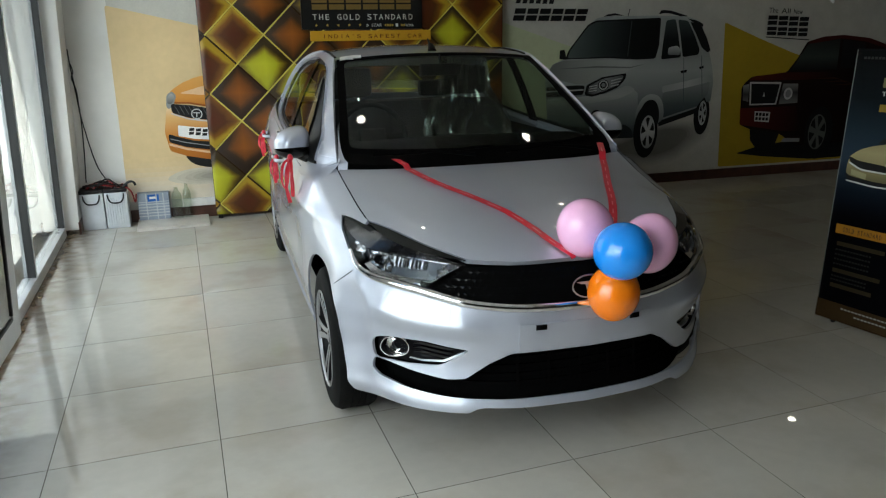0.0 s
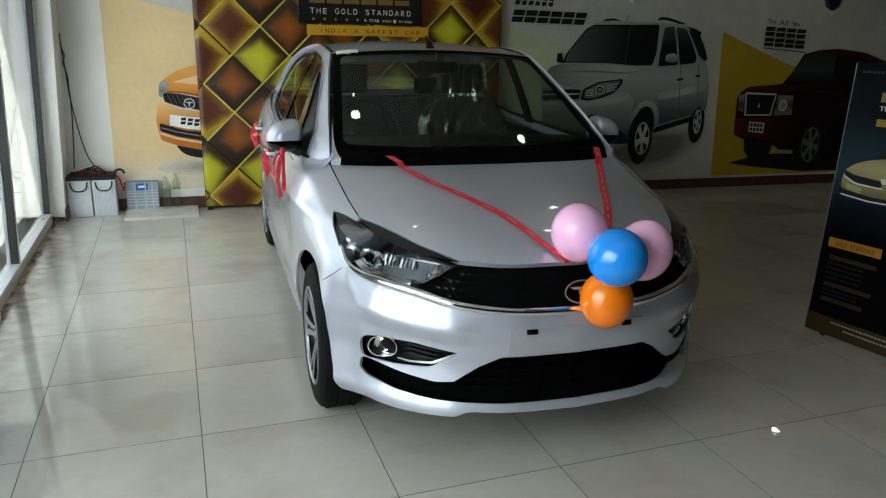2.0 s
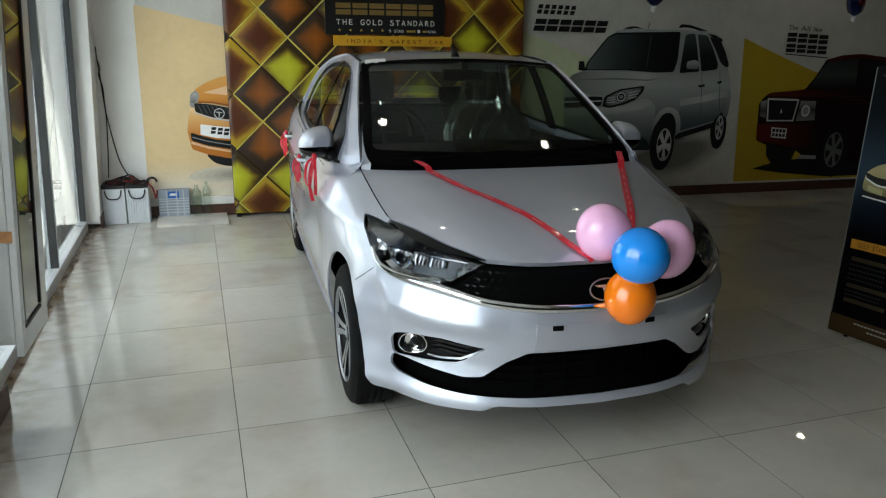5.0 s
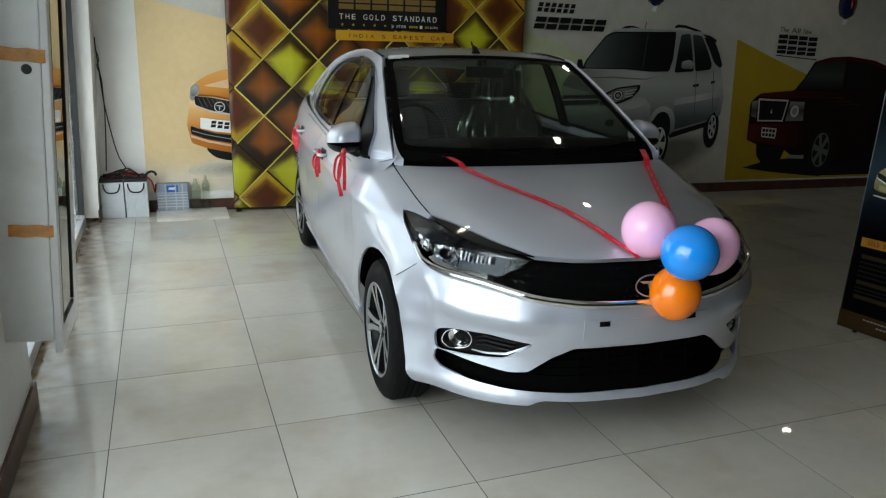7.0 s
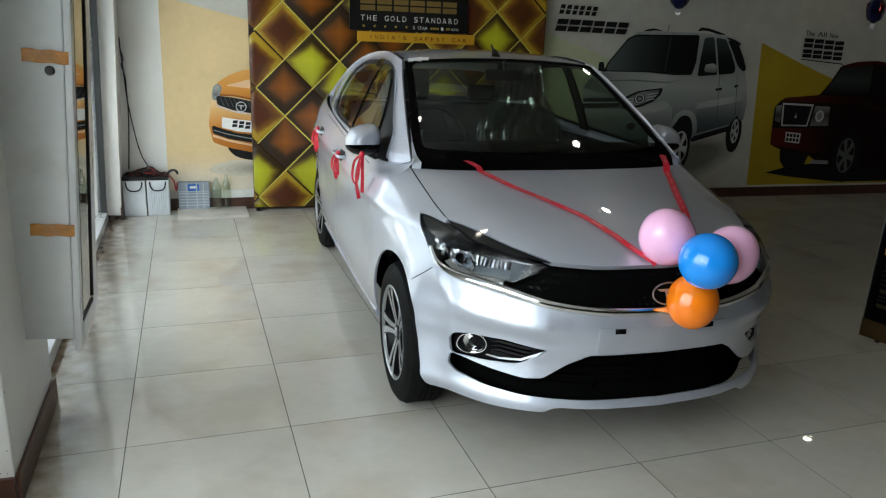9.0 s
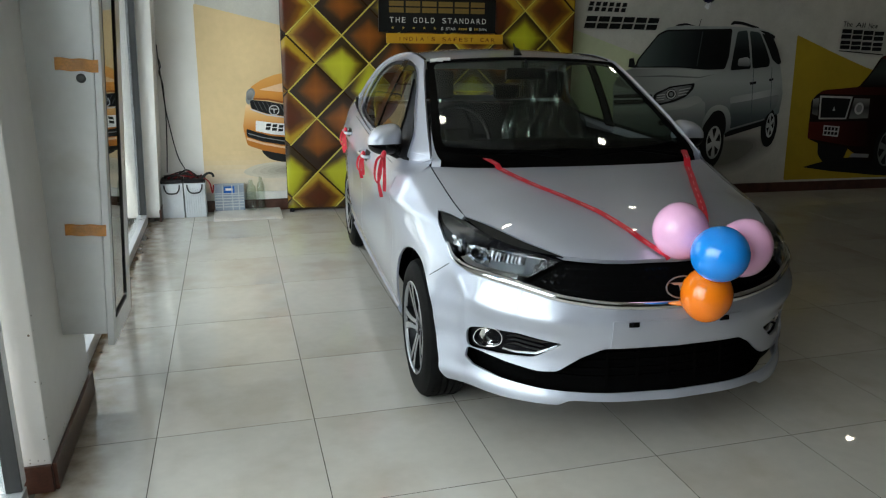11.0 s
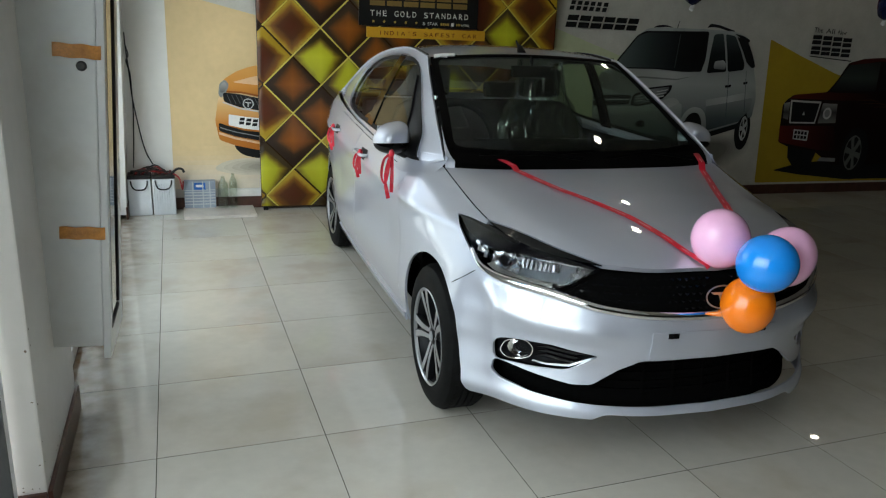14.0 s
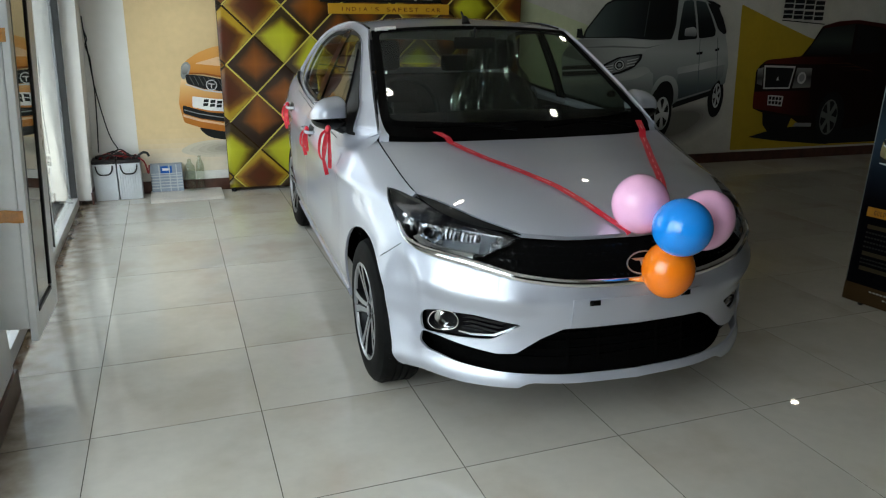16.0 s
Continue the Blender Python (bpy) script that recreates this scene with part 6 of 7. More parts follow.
pw = panel.matrix_world.copy()
b = Board(sign, lambda u, v, out: pw @ Vector((u, -0.0525 - out + 0.003, v)))
b.thing = sign
INKW, INKG = ink("lettering_white", (0.62, 0.62, 0.58)), ink("lettering_gold", (0.42, 0.28, 0.05))


def on_sign(ob):
    """Shapes were worked out in the room: bring them to the sign's own axes."""
    ob.data.transform(pw.inverted())
    return ob


_shape = Board.shape
b.shape = lambda *a, **k: on_sign(_shape(b, *a, **k))
b.bars("name_block", ink("name_bronze", (0.17, 0.11, 0.03)), 1.11, 1.97, 1.705, 1.80, 6, 0.0, 0.0, 0.12)
b.letters("THE GOLD STANDARD", 0.064, INKW, 1.105, 1.624, 0.868, -0.003, spaced=True)
for i in range(5):
    x = 1.14 + 0.092 * i
    b.shape("star", [(x + (0.014 if q % 2 == 0 else 0.006) * math.sin(q * math.pi / 5), 1.580 + (0.014 if q % 2 == 0 else 0.006) * math.cos(q * math.pi / 5)) for q in range(10)], INKG)
b.letters("5 STAR", 0.034, INKW, 1.56, 1.566, 0.135)
b.bars("small_block", INKG, 1.72, 1.80, 1.568, 1.586, 4)
b.bars("small_block", INKW, 1.815, 1.845, 1.564, 1.590, 1)
b.bars("small_block", INKG, 1.86, 1.90, 1.568, 1.586, 3)
b.letters("RATING", 0.028, INKW, 1.905, 1.566, 0.07)
b2 = Board(sign, lambda u, v, out: pw @ Vector((u, -0.0585 - out + 0.003, v)))
b2.letters("INDIA'S SAFEST CAR", 0.046, ink("lettering_red", (0.09, 0.02, 0.006)), 1.175, 1.475, 0.88, -0.004, spaced=True)

# ---------------------------------------------------------------- standee by the car
A, U, V = Vector((3.106, -0.415, 0.012)), Vector((0.0740, -0.410, 0)).normalized(), Vector((0.064, 0.015, 1.38)).normalized()
NRM = U.cross(V).normalized()
if NRM.x > 0:
    NRM = -NRM
standee = empty("standee")
tagged(standee, "dark freestanding advertising board with a car picture and gold label", "standee")
SW, SH = 0.80, 1.385
st = lambda u, v, out=0.0: A + U * u + V * v + NRM * out
bm = from_lists([st(u, v, o) for o in (0.0, -0.018) for u, v in ((0, 0), (SW, 0), (SW, SH), (0, SH))], [(0, 1, 2, 3), (7, 6, 5, 4), (1, 0, 4, 5), (2, 1, 5, 6), (3, 2, 6, 7), (0, 3, 7, 4)])
bmesh.ops.recalc_face_normals(bm, faces=bm.faces)
part("board", bm, ink("standee_black", (0.002, 0.002, 0.003), 0.3, spec=0.04), standee)
for u in (0.1, 0.7):
    part("prop", tube([st(u, 1.0, -0.02), st(u, 0, -0.02) + Vector((0.35, 0.06, 0.0))], 0.010, 8), M["alu"], standee)
    part("foot", tube([st(u, 0.0, -0.004) - Vector((0.0, 0, 0.0)), st(u, 0.0, -0.004) - Vector((0, 0, 0.010))], 0.012, 8), M["black_plastic"], standee)
b = Board(standee, lambda u, v, out: st(u, v, out - 0.0015))
b.shape("night_sky", [(0.004, 0.55), (SW - 0.004, 0.55), (SW - 0.004, SH - 0.003), (0.004, SH - 0.003)], fade("night_sky", "z", ((0.56, (0.002, 0.002, 0.003)), (0.70, (0.006, 0.010, 0.016)), (0.86, (0.020, 0.034, 0.052)), (1.02, (0.011, 0.019, 0.027)), (1.16, (0.004, 0.006, 0.008)), (1.38, (0.002, 0.002, 0.002))), spec=0.04), soft=0)
b.shape("edge_line", [(0.0, 0.1), (0.005, 0.1), (0.005, 1.38), (0.0, 1.38)], ink("rim_grey", (0.14, 0.15, 0.14)))
b.shape("base_band", [(0.0, 0.0), (SW, 0.0), (SW, 0.098), (0.0, 0.098)], ink("band_brown", (0.045, 0.025, 0.010), 0.4, spec=0.08))
b.bars("text_block", ink("caption_white", (0.30, 0.30, 0.28)), 0.135, 0.60, 0.070, 0.078, 24, 0, 0, 0.3)
b.bars("text_block", ink("caption_white", (0.30, 0.30, 0.28)), 0.21, 0.55, 0.045, 0.053, 18, 0, 0, 0.3)
b.shape("gold_label", [(0.040, 0.463), (0.315, 0.463), (0.315, 0.512), (0.040, 0.512)], ink("label_gold", (0.34, 0.15, 0.015)))
b.letters("GOLD STANDARD", 0.034, ink("sign_black", (0.008, 0.008, 0.008), 0.35), 0.075, 0.475, 0.205, spaced=True)
for v, w in ((0.412, 0.25), (0.27, 0.25), (0.19, 0.22)):
    b.shape("caption_bar", [(0.058, v - 0.012), (0.058 + w, v - 0.012), (0.058 + w, v + 0.010), (0.058, v + 0.010)], ink("caption_brown", (0.03, 0.022, 0.009)))
for v in (0.375, 0.350, 0.325, 0.300, 0.235, 0.215):
    b.bars("text_block", ink("caption_grey", (0.014, 0.014, 0.012)), 0.058, 0.25, v, v + 0.009, 12, 0, 0, 0.25)
CH, CG = fade("champagne", "z", ((0.74, (0.10, 0.085, 0.04)), (0.82, (0.22, 0.185, 0.085)), (0.90, (0.30, 0.255, 0.13)), (0.97, (0.18, 0.15, 0.07)))), ink("champagne_dark", (0.10, 0.085, 0.04), 0.3)
b.shape("car_body", [(0.045, 0.79), (0.052, 0.86), (0.10, 0.90), (0.165, 0.925), (0.30, 0.955), (0.46, 0.95), (0.60, 0.93), (0.68, 0.88), (0.69, 0.78), (0.50, 0.745), (0.20, 0.735), (0.06, 0.745)], CH)
b.shape("car_glass", [(0.18, 0.935), (0.27, 1.02), (0.46, 1.03), (0.58, 0.945), (0.40, 0.955)], ink("sign_black", (0.008, 0.008, 0.008), 0.35))
b.shape("car_roof", [(0.25, 1.015), (0.30, 1.045), (0.45, 1.05), (0.47, 1.03)], CG)
b.shape("car_grille", [(0.052, 0.865), (0.10, 0.845), (0.25, 0.835), (0.25, 0.80), (0.12, 0.805), (0.058, 0.835)], ink("sign_black", (0.008, 0.008, 0.008), 0.35))
b.shape("car_chrome", [(0.055, 0.838), (0.12, 0.807), (0.26, 0.802), (0.26, 0.795), (0.12, 0.798), (0.055, 0.829)], ink("lamp_pale", (0.55, 0.55, 0.54)))
b.shape("car_plate", [(0.075, 0.80), (0.155, 0.785), (0.155, 0.757), (0.075, 0.772)], ink("plate_khaki", (0.30, 0.28, 0.14)))
b.shape("car_lamp", [(0.24, 0.845), (0.33, 0.86), (0.31, 0.83), (0.25, 0.82)], ink("lamp_pale", (0.55, 0.55, 0.54)))
b.shape("car_wheel", ellipse(0.40, 0.76, 0.045, 0.055), ink("sign_black", (0.008, 0.008, 0.008), 0.35))
b.shape("car_skirt", [(0.045, 0.785), (0.06, 0.745), (0.20, 0.735), (0.30, 0.737), (0.30, 0.752), (0.2, 0.752), (0.07, 0.765)], ink("sign_black", (0.008, 0.008, 0.008), 0.35))
b.shape("skirt_line", [(0.055, 0.745), (0.20, 0.732), (0.34, 0.735), (0.34, 0.728), (0.20, 0.725), (0.055, 0.738)], ink("lamp_pale", (0.55, 0.55, 0.54)))
b.shape("yellow_tag", [(0.165, 1.09), (0.60, 1.09), (0.60, 1.125), (0.165, 1.125)], ink("tag_yellow", (0.25, 0.16, 0.015)))
b.bars("name_block", CH, 0.165, 0.62, 1.205, 1.25, 6, 0, 0, 0.15)
b.letters("THE GOLD STANDARD", 0.030, INKW, 0.165, 1.165, 0.42)
b.bars("text_block", ink("caption_grey", (0.014, 0.014, 0.012)), 0.05, 0.30, 1.335, 1.347, 14, 0, 0, 0.25)

# ---------------------------------------------------------------- corner clutter
battery_mat = material("battery_case", (0.62, 0.64, 0.66), 0.4, var=0.05, scale=6, stain=0.2, stain_scale=6, stain_color=(0.4, 0.38, 0.34))


def battery(x, ribbed):
    bt = empty("battery", pose(x, 3.26, 0))
    tagged(bt, "white upright lead battery with black rope handle" + (" and ribbed case" if ribbed else ""), "battery", "batteries in the corner")
    bm = box(-0.086, 0.086, -0.09, 0.09, 0.0, 0.295, 0.006)
    part("case", bm, battery_mat, bt)
    if ribbed:
        for i in range(9):
            part("rib", box(-0.078 + i * 0.0185, -0.070 + i * 0.0185, -0.0945, -0.0885, 0.02, 0.25, 0.002), battery_mat, bt)
    part("lid", box(-0.088, 0.088, -0.092, 0.092, 0.296, 0.325, 0.005), ink("lid_black", (0.02, 0.018, 0.018)), bt, "black battery lid")
    for k in (-1, 1):
        part("terminal", lathe([(0.0, 0.0), (0.011, 0.0), (0.009, 0.022), (0.0, 0.022)], 12), ink("lead_red" if k > 0 else "lead_black", (0.25, 0.02, 0.02) if k > 0 else (0.02, 0.02, 0.02)), bt).location = (k * 0.055, 0.02, 0.325)
    for k in (-1, 1):
        part("vent_cap", lathe([(0.0, 0.012), (0.012, 0.012), (0.014, 0.0)], 12), ink("cap_maroon", (0.10, 0.015, 0.015)), bt).location = (k * 0.025, -0.03, 0.325)
    part("rope_handle", tube(spline([(-0.062, -0.094, 0.285), (-0.055, -0.101, 0.245), (-0.03, -0.104, 0.215), (0.03, -0.104, 0.215), (0.055, -0.101, 0.245), (0.062, -0.094, 0.285)], 6), 0.0055, 8), ink("lid_black", (0.02, 0.018, 0.018)), bt, "black rope handle", smooth=True)
    return bt


battery(-0.764, False)
battery(-0.582, True)
leads = empty("battery_leads")
tagged(leads, "tangle of black and red leads lying on the batteries", "cable")
rng = random.Random(9)
for i in range(9):
    x0, x1 = rng.uniform(-0.83, -0.62), rng.uniform(-0.62, -0.50)
    pts = [(x0, rng.uniform(3.2, 3.32), 0.340), ((x0 * 2 + x1) / 3, rng.uniform(3.18, 3.32), 0.345 + rng.random() * 0.035), ((x0 + 2 * x1) / 3, rng.uniform(3.18, 3.32), 0.345 + rng.random() * 0.04), (x1, rng.uniform(3.2, 3.32), 0.340)]
    part("lead", tube(spline(pts, 6), 0.006, 7), ink("lead_red", (0.25, 0.02, 0.02)) if i % 3 == 0 else ink("lead_black", (0.02, 0.02, 0.02)), leads, smooth=True)
part("clamp", tube(spline([(-0.52, 3.19, 0.335), (-0.47, 3.17, 0.375), (-0.435, 3.165, 0.372), (-0.42, 3.16, 0.345)], 6), [0.010] * 19, 8), ink("lead_black", (0.02, 0.02, 0.02)), leads, smooth=True)
part("lead", tube(spline([(-0.52, 3.22, 0.34), (-0.46, 3.16, 0.30), (-0.44, 3.2, 0.2), (-0.43, 3.26, 0.255)], 6), 0.006, 7), ink("lead_red", (0.25, 0.02, 0.02)), leads, smooth=True)
cable = empty("wall_cable")
tagged(cable, "thin black twisted cable hanging down the rear wall", "cable")
for pts in ([(-0.80, 1.42), (-0.797, 1.296), (-0.79, 1.2), (-0.778, 1.05), (-0.774, 0.85), (-0.787, 0.59), (-0.805, 0.36)], [(-0.795, 1.28), (-0.785, 1.1), (-0.772, 0.9), (-0.735, 0.64), (-0.70, 0.48), (-0.655, 0.385)], [(-0.80, 1.33), (-0.782, 1.25), (-0.80, 1.2), (-0.778, 1.11), (-0.775, 1.0)]):
    part("strand", tube(spline([on_back(x, z, 0.010) for x, z in pts], 8), 0.0045, 6), ink("lead_black", (0.02, 0.02, 0.02)), cable, smooth=True)

carton = empty("carton", pose(-0.302, 3.315, 0.022, 0, 0, -2))
tagged(carton, "small grey strapped carton with a blue label", "carton")
part("carton_body", box(-0.125, 0.125, -0.045, 0.045, 0, 0.228, 0.004), material("grey_card", (0.27, 0.31, 0.36), 0.6, var=0.1, scale=9), carton)
part("blue_label", box(-0.045, 0.045, -0.0465, -0.0455, 0.155, 0.215), ink("label_blue", (0.02, 0.12, 0.42)), carton)
part("label_print", box(-0.030, 0.030, -0.0475, -0.0467, 0.178, 0.198), ink("plate_white", (0.78, 0.77, 0.74)), carton)
for i, z in enumerate((0.03, 0.055, 0.08, 0.105, 0.13)):
    part("strap", box(-0.122, 0.122, -0.0472, -0.0455, z, z + 0.008), ink("strap_grey", (0.22, 0.23, 0.24) if i % 2 else (0.5, 0.52, 0.53)), carton)
for x in (-0.06, 0.02, 0.075):
    part("strap", box(x, x + 0.008, -0.049, -0.0475, 0.0, 0.226), ink("strap_pale", (0.5, 0.52, 0.53)), carton)
part("strap", box(-0.124, 0.124, -0.0472, -0.0455, 0.15, 0.156), ink("strap_pale", (0.5, 0.52, 0.53)), carton)

jug = tagged(link_mesh("plastic_bottle", lathe([(0.0, 0.0), (0.040, 0.0), (0.043, 0.01), (0.043, 0.17), (0.037, 0.205), (0.016, 0.235), (0.015, 0.262), (0.0, 0.262)], 24), M["bottle"], smooth=True), "clear empty plastic bottle against the wall", "bottle")
jug.location = (-0.118, 3.275, 0.022)
jug2 = tagged(link_mesh("plastic_bottle", lathe([(0.0, 0.0), (0.030, 0.0), (0.033, 0.01), (0.033, 0.10), (0.029, 0.115), (0.033, 0.13), (0.033, 0.20), (0.024, 0.235), (0.013, 0.255), (0.013, 0.285), (0.0, 0.285)], 24), M["bottle"], smooth=True), "tall clear empty plastic bottle against the wall", "bottle")
jug2.location = (-0.035, 3.285, 0.022)
slab = tagged(link_mesh("marble_slab", box(-0.44, 0.125, 2.96, 3.325, 0.0, 0.022, 0.003), material("marble", (0.62, 0.58, 0.52), 0.3, var=0.12, scale=6)), "pale loose marble slab lying on the floor", "slab")
gap = tagged(link_mesh("wall_ledge", box(-0.08, 0.20, 3.292, 3.316, 0.105, 0.172, 0.003), material("ledge_white", (0.7, 0.68, 0.64), 0.5, var=0.08, scale=12)), "white ledge above the dark skirting", "ledge", kind="structure")

# ---------------------------------------------------------------- grey door post and glazed leaf by the pillar
leaf = empty("folding_door", Matrix.Translation((-0.76, 0, 1.1)) @ Matrix.Rotation(radians(3.4), 4, "Y") @ Matrix.Translation((0.76, 0, -1.1)) @ Matrix.Translation((-0.69, -0.5, 0)) @ Matrix.Rotation(radians(-2.0), 4, "Z") @ Matrix.Translation((0.69, 0.5, 0)))
tagged(leaf, "folded-back grey aluminium door leaf patched with brown tape", "door")
post_mat = material("post_grey", (0.70, 0.71, 0.71), 0.38, metal=0.12, var=0.05, scale=2.5, rough_var=0.08, stain=0.40, stain_scale=5.0, stain_color=(0.50, 0.48, 0.44))
part("post", box(-0.925, -0.705, -0.50, -0.44, 0.405, 2.5, 0.006), post_mat, leaf)
part("leaf_frame", box(-0.705, -0.681, -0.50, -0.455, 0.36, 2.5, 0.003), M["alu"], leaf)
part("leaf_frame", box(-0.705, -0.681, -0.195, -0.10, 0.36, 2.5, 0.003), M["alu"], leaf)
part("leaf_rail", box(-0.705, -0.681, -0.455, -0.195, 0.36, 0.45, 0.003), M["alu"], leaf)
p = part("leaf_pane", box(-0.690, -0.686, -0.455, -0.195, 0.45, 2.5), M["leaf_glass"], leaf)
p.visible_shadow = False
for y in (-0.455, -0.207):
    part("gasket", box(-0.6995, -0.6805, y, y + 0.012, 0.47, 2.48), M["alu_dark"], leaf)
part("gasket", box(-0.6995, -0.6805, -0.44, -0.207, 0.450, 0.462), M["alu_dark"], leaf)
for z in (1.387, 0.808):
    t = bmesh.new()
    nx, nz = 14, 4
    vs = [(-0.828 + 0.137 * i / nx, -0.5035 - 0.0015 * abs(math.sin(i * 1.7 + j)), z + 0.021 * (j / nz - 0.5) * 2 + 0.0015 * math.sin(i * 0.9)) for j in range(nz + 1) for i in range(nx + 1)]
    fs = [(j * (nx + 1) + i, j * (nx + 1) + i + 1, (j + 1) * (nx + 1) + i + 1, (j + 1) * (nx + 1) + i) for j in range(nz) for i in range(nx)]
    part("tape_strip", from_lists(vs, fs), M["tape"], leaf, "glossy brown packing tape", smooth=True)
hole = lathe([(0.0, 0.006), (0.010, 0.006), (0.014, 0.002), (0.016, 0.0)], 18)
bmesh.ops.transform(hole, matrix=pose(-0.748, -0.501, 1.343, 90), verts=hole.verts)
part("lock_hole", hole, ink("hole_grey", (0.08, 0.08, 0.08)), leaf, "round lock hole")

# ---------------------------------------------------------------- balloons
def balloon(name, centre, r, mat, label, tilt, stretch=1.12):
    prof = [(r * math.sin(a) * (1 + 0.05 * math.cos(a)), -r * stretch * math.cos(a) * (1.0 if math.cos(a) < 0 else 1.08)) for a in np.linspace(0.10, math.pi, 30)]
    prof[-1] = (0.0, prof[-1][1])
    bl = empty("balloon", Matrix.Translation(centre) @ Euler([radians(a) for a in tilt]).to_matrix().to_4x4())
    tagged(bl, label, "balloon", "balloons on the grille")
    part("skin", lathe(prof, 40), mat, bl, smooth=True, sharp=80)
    knot = lathe([(0.0, 0.012), (0.006, 0.010), (0.0045, 0.0), (0.009, -0.010), (0.007, -0.013), (0.0, -0.010)], 14)
    bmesh.ops.transform(knot, matrix=Matrix.Translation((0, 0, prof[0][1] - 0.006)), verts=knot.verts)
    part("knot", knot, mat, bl, smooth=True)
    return bl


balloon("balloon", (1.231, -1.160, 0.857), 0.096, M["pink"], "pink latex balloon resting on the bonnet edge", (20, -25, 0), 1.06)
balloon("balloon", (1.256, -1.360, 0.824), 0.0925, M["blue"], "bright blue latex balloon tied at the grille", (70, 10, 0), 1.0)
balloon("balloon", (1.402, -1.285, 0.819), 0.093, M["pink"], "pink latex balloon beside the blue one", (10, 20, 0), 1.06)
balloon("balloon", (1.283, -1.273, 0.648), 0.087, M["orange"], "orange latex balloon hanging below the blue one", (178, 4, 0), 1.06)

# ---------------------------------------------------------------- ribbons on the car
def to_room(p):
    return car.matrix_world @ Vector(p)


bpy.context.view_layer.update()


def strip(points, normals, width, thick=0.0008, twist=None):
    """A flat band along points that faces along normals."""
    n = len(points)
    vs, fs = [], []
    for i in range(n):
        p, nr = Vector(points[i]), Vector(normals[i]).normalized()
        d = (Vector(points[min(i + 1, n - 1)]) - Vector(points[max(i - 1, 0)])).normalized()
        side = d.cross(nr).normalized()
        if twist:
            side = (side * math.cos(twist[i]) + nr * math.sin(twist[i])).normalized()
        up = side.cross(d).normalized()
        for s, u in ((-1, 0), (1, 0), (1, 1), (-1, 1)):
            vs.append(p + side * (s * width / 2) + up * (u * thick))
    for i in range(n - 1):
        for q in range(4):
            fs.append((i * 4 + q, i * 4 + (q + 1) % 4, i * 4 + 4 + (q + 1) % 4, i * 4 + 4 + q))
    fs += [(3, 2, 1, 0), ((n - 1) * 4, (n - 1) * 4 + 1, (n - 1) * 4 + 2, (n - 1) * 4 + 3)]
    bm = from_lists(vs, fs)
    bmesh.ops.recalc_face_normals(bm, faces=bm.faces)
    return bm


def on_bonnet(pts):
    row = spline(pts, 10)
    out = bonnet(row[:, 0], row[:, 1], 0.0055)
    over = row[:, 1] > 0.15
    out[over, 2] = np.maximum(out[over, 2], 0.958 + 0.20 * (row[over, 1] - 0.15))
    return [to_room(p) for p in out]


ribbons = []
for pts, w in (([(-0.445, 0.30), (-0.390, 0.15), (-0.31, -0.08), (-0.168, -0.41), (-0.088, -0.63), (-0.04, -0.702)], 0.030), ([(0.588, 0.29), (0.487, 0.055), (0.370, -0.185), (0.287, -0.365), (0.20, -0.53), (0.10, -0.68)], 0.030)):
    rb = empty("ribbon")
    tagged(rb, "printed red satin ribbon stretched across the bonnet", "ribbon", "ribbons on the car")
    row = on_bonnet(pts)
    nrm = [(0.0, -0.25, 1.0)] * len(row)
    part("band", strip(row, nrm, w, 0.001, [0.02 * math.sin(i * 0.35) for i in range(len(row))]), M["ribbon"], rb, smooth=True)
    for i in range(3, len(row) - 6, 4):
        seg = [Vector(p) + Vector((0, 0, 0.0016)) for p in row[i:i + 3]]
        part("print_bar", strip(seg, nrm[:3], 0.0045, 0.0003, [0.02 * math.sin(k * 0.35) for k in range(i, i + 3)]), M["ribbon_ink"], rb)
    ribbons.append(rb)


def bow(centre, drop, label, spread=0.008):
    """A knotted ribbon with two loops and two hanging tails, in the car's axes."""
    bw = empty("ribbon_bow")
    tagged(bw, label, "ribbon", "ribbon bows on the car")
    c = Vector(centre)
    kn = bmesh.new()
    bmesh.ops.create_uvsphere(kn, u_segments=12, v_segments=8, radius=0.016)
    bmesh.ops.transform(kn, matrix=Matrix.Translation(to_room(c)) @ Matrix.Diagonal((0.8, 1.0, 1.1, 1)), verts=kn.verts)
    part("knot", kn, M["ribbon"], bw, smooth=True)
    for k, ln in ((-1, 1.0), (1, 0.86)):
        side = Vector((spread * k - 0.012, -0.5 * spread * k, 0))
        pts = spline([c, c + side * 0.7 + Vector((0, 0, -drop * 0.3 * ln)), c + side + Vector((0, 0, -drop * 0.62 * ln)), c + side * 0.5 + Vector((0, 0, -drop * ln))], 6)
        part("tail", strip([to_room(p) for p in pts], [(-0.6, -1, 0.1)] * len(pts), 0.017, 0.0008, [0.5 * math.sin(i * 0.5 + k) for i in range(len(pts))]), M["ribbon"], bw, smooth=True)
        pts = spline([c, c + side * 1.3 + Vector((0, 0, -drop * 0.15)), c + side * 1.7 + Vector((0, 0, -drop * 0.5)), c + side * 1.1 + Vector((0, 0, -drop * 0.66)), c + side * 0.5 + Vector((0, 0, -drop * 0.4)), c + Vector((-0.004, 0.0, -0.01))], 6)
        part("loop", strip([to_room(p) for p in pts], [(-0.6, -1, 0.1)] * len(pts), 0.012, 0.0008, [0.6 * math.sin(i * 0.3) for i in range(len(pts))]), M["ribbon"], bw, smooth=True)
    return bw


bow((-0.842, 0.50, 0.968), 0.205, "red satin ribbon bow tied under the door mirror", 0.013)
bow((-0.850, 1.16, 0.872), 0.135, "red satin ribbon bow tied to the front door handle")
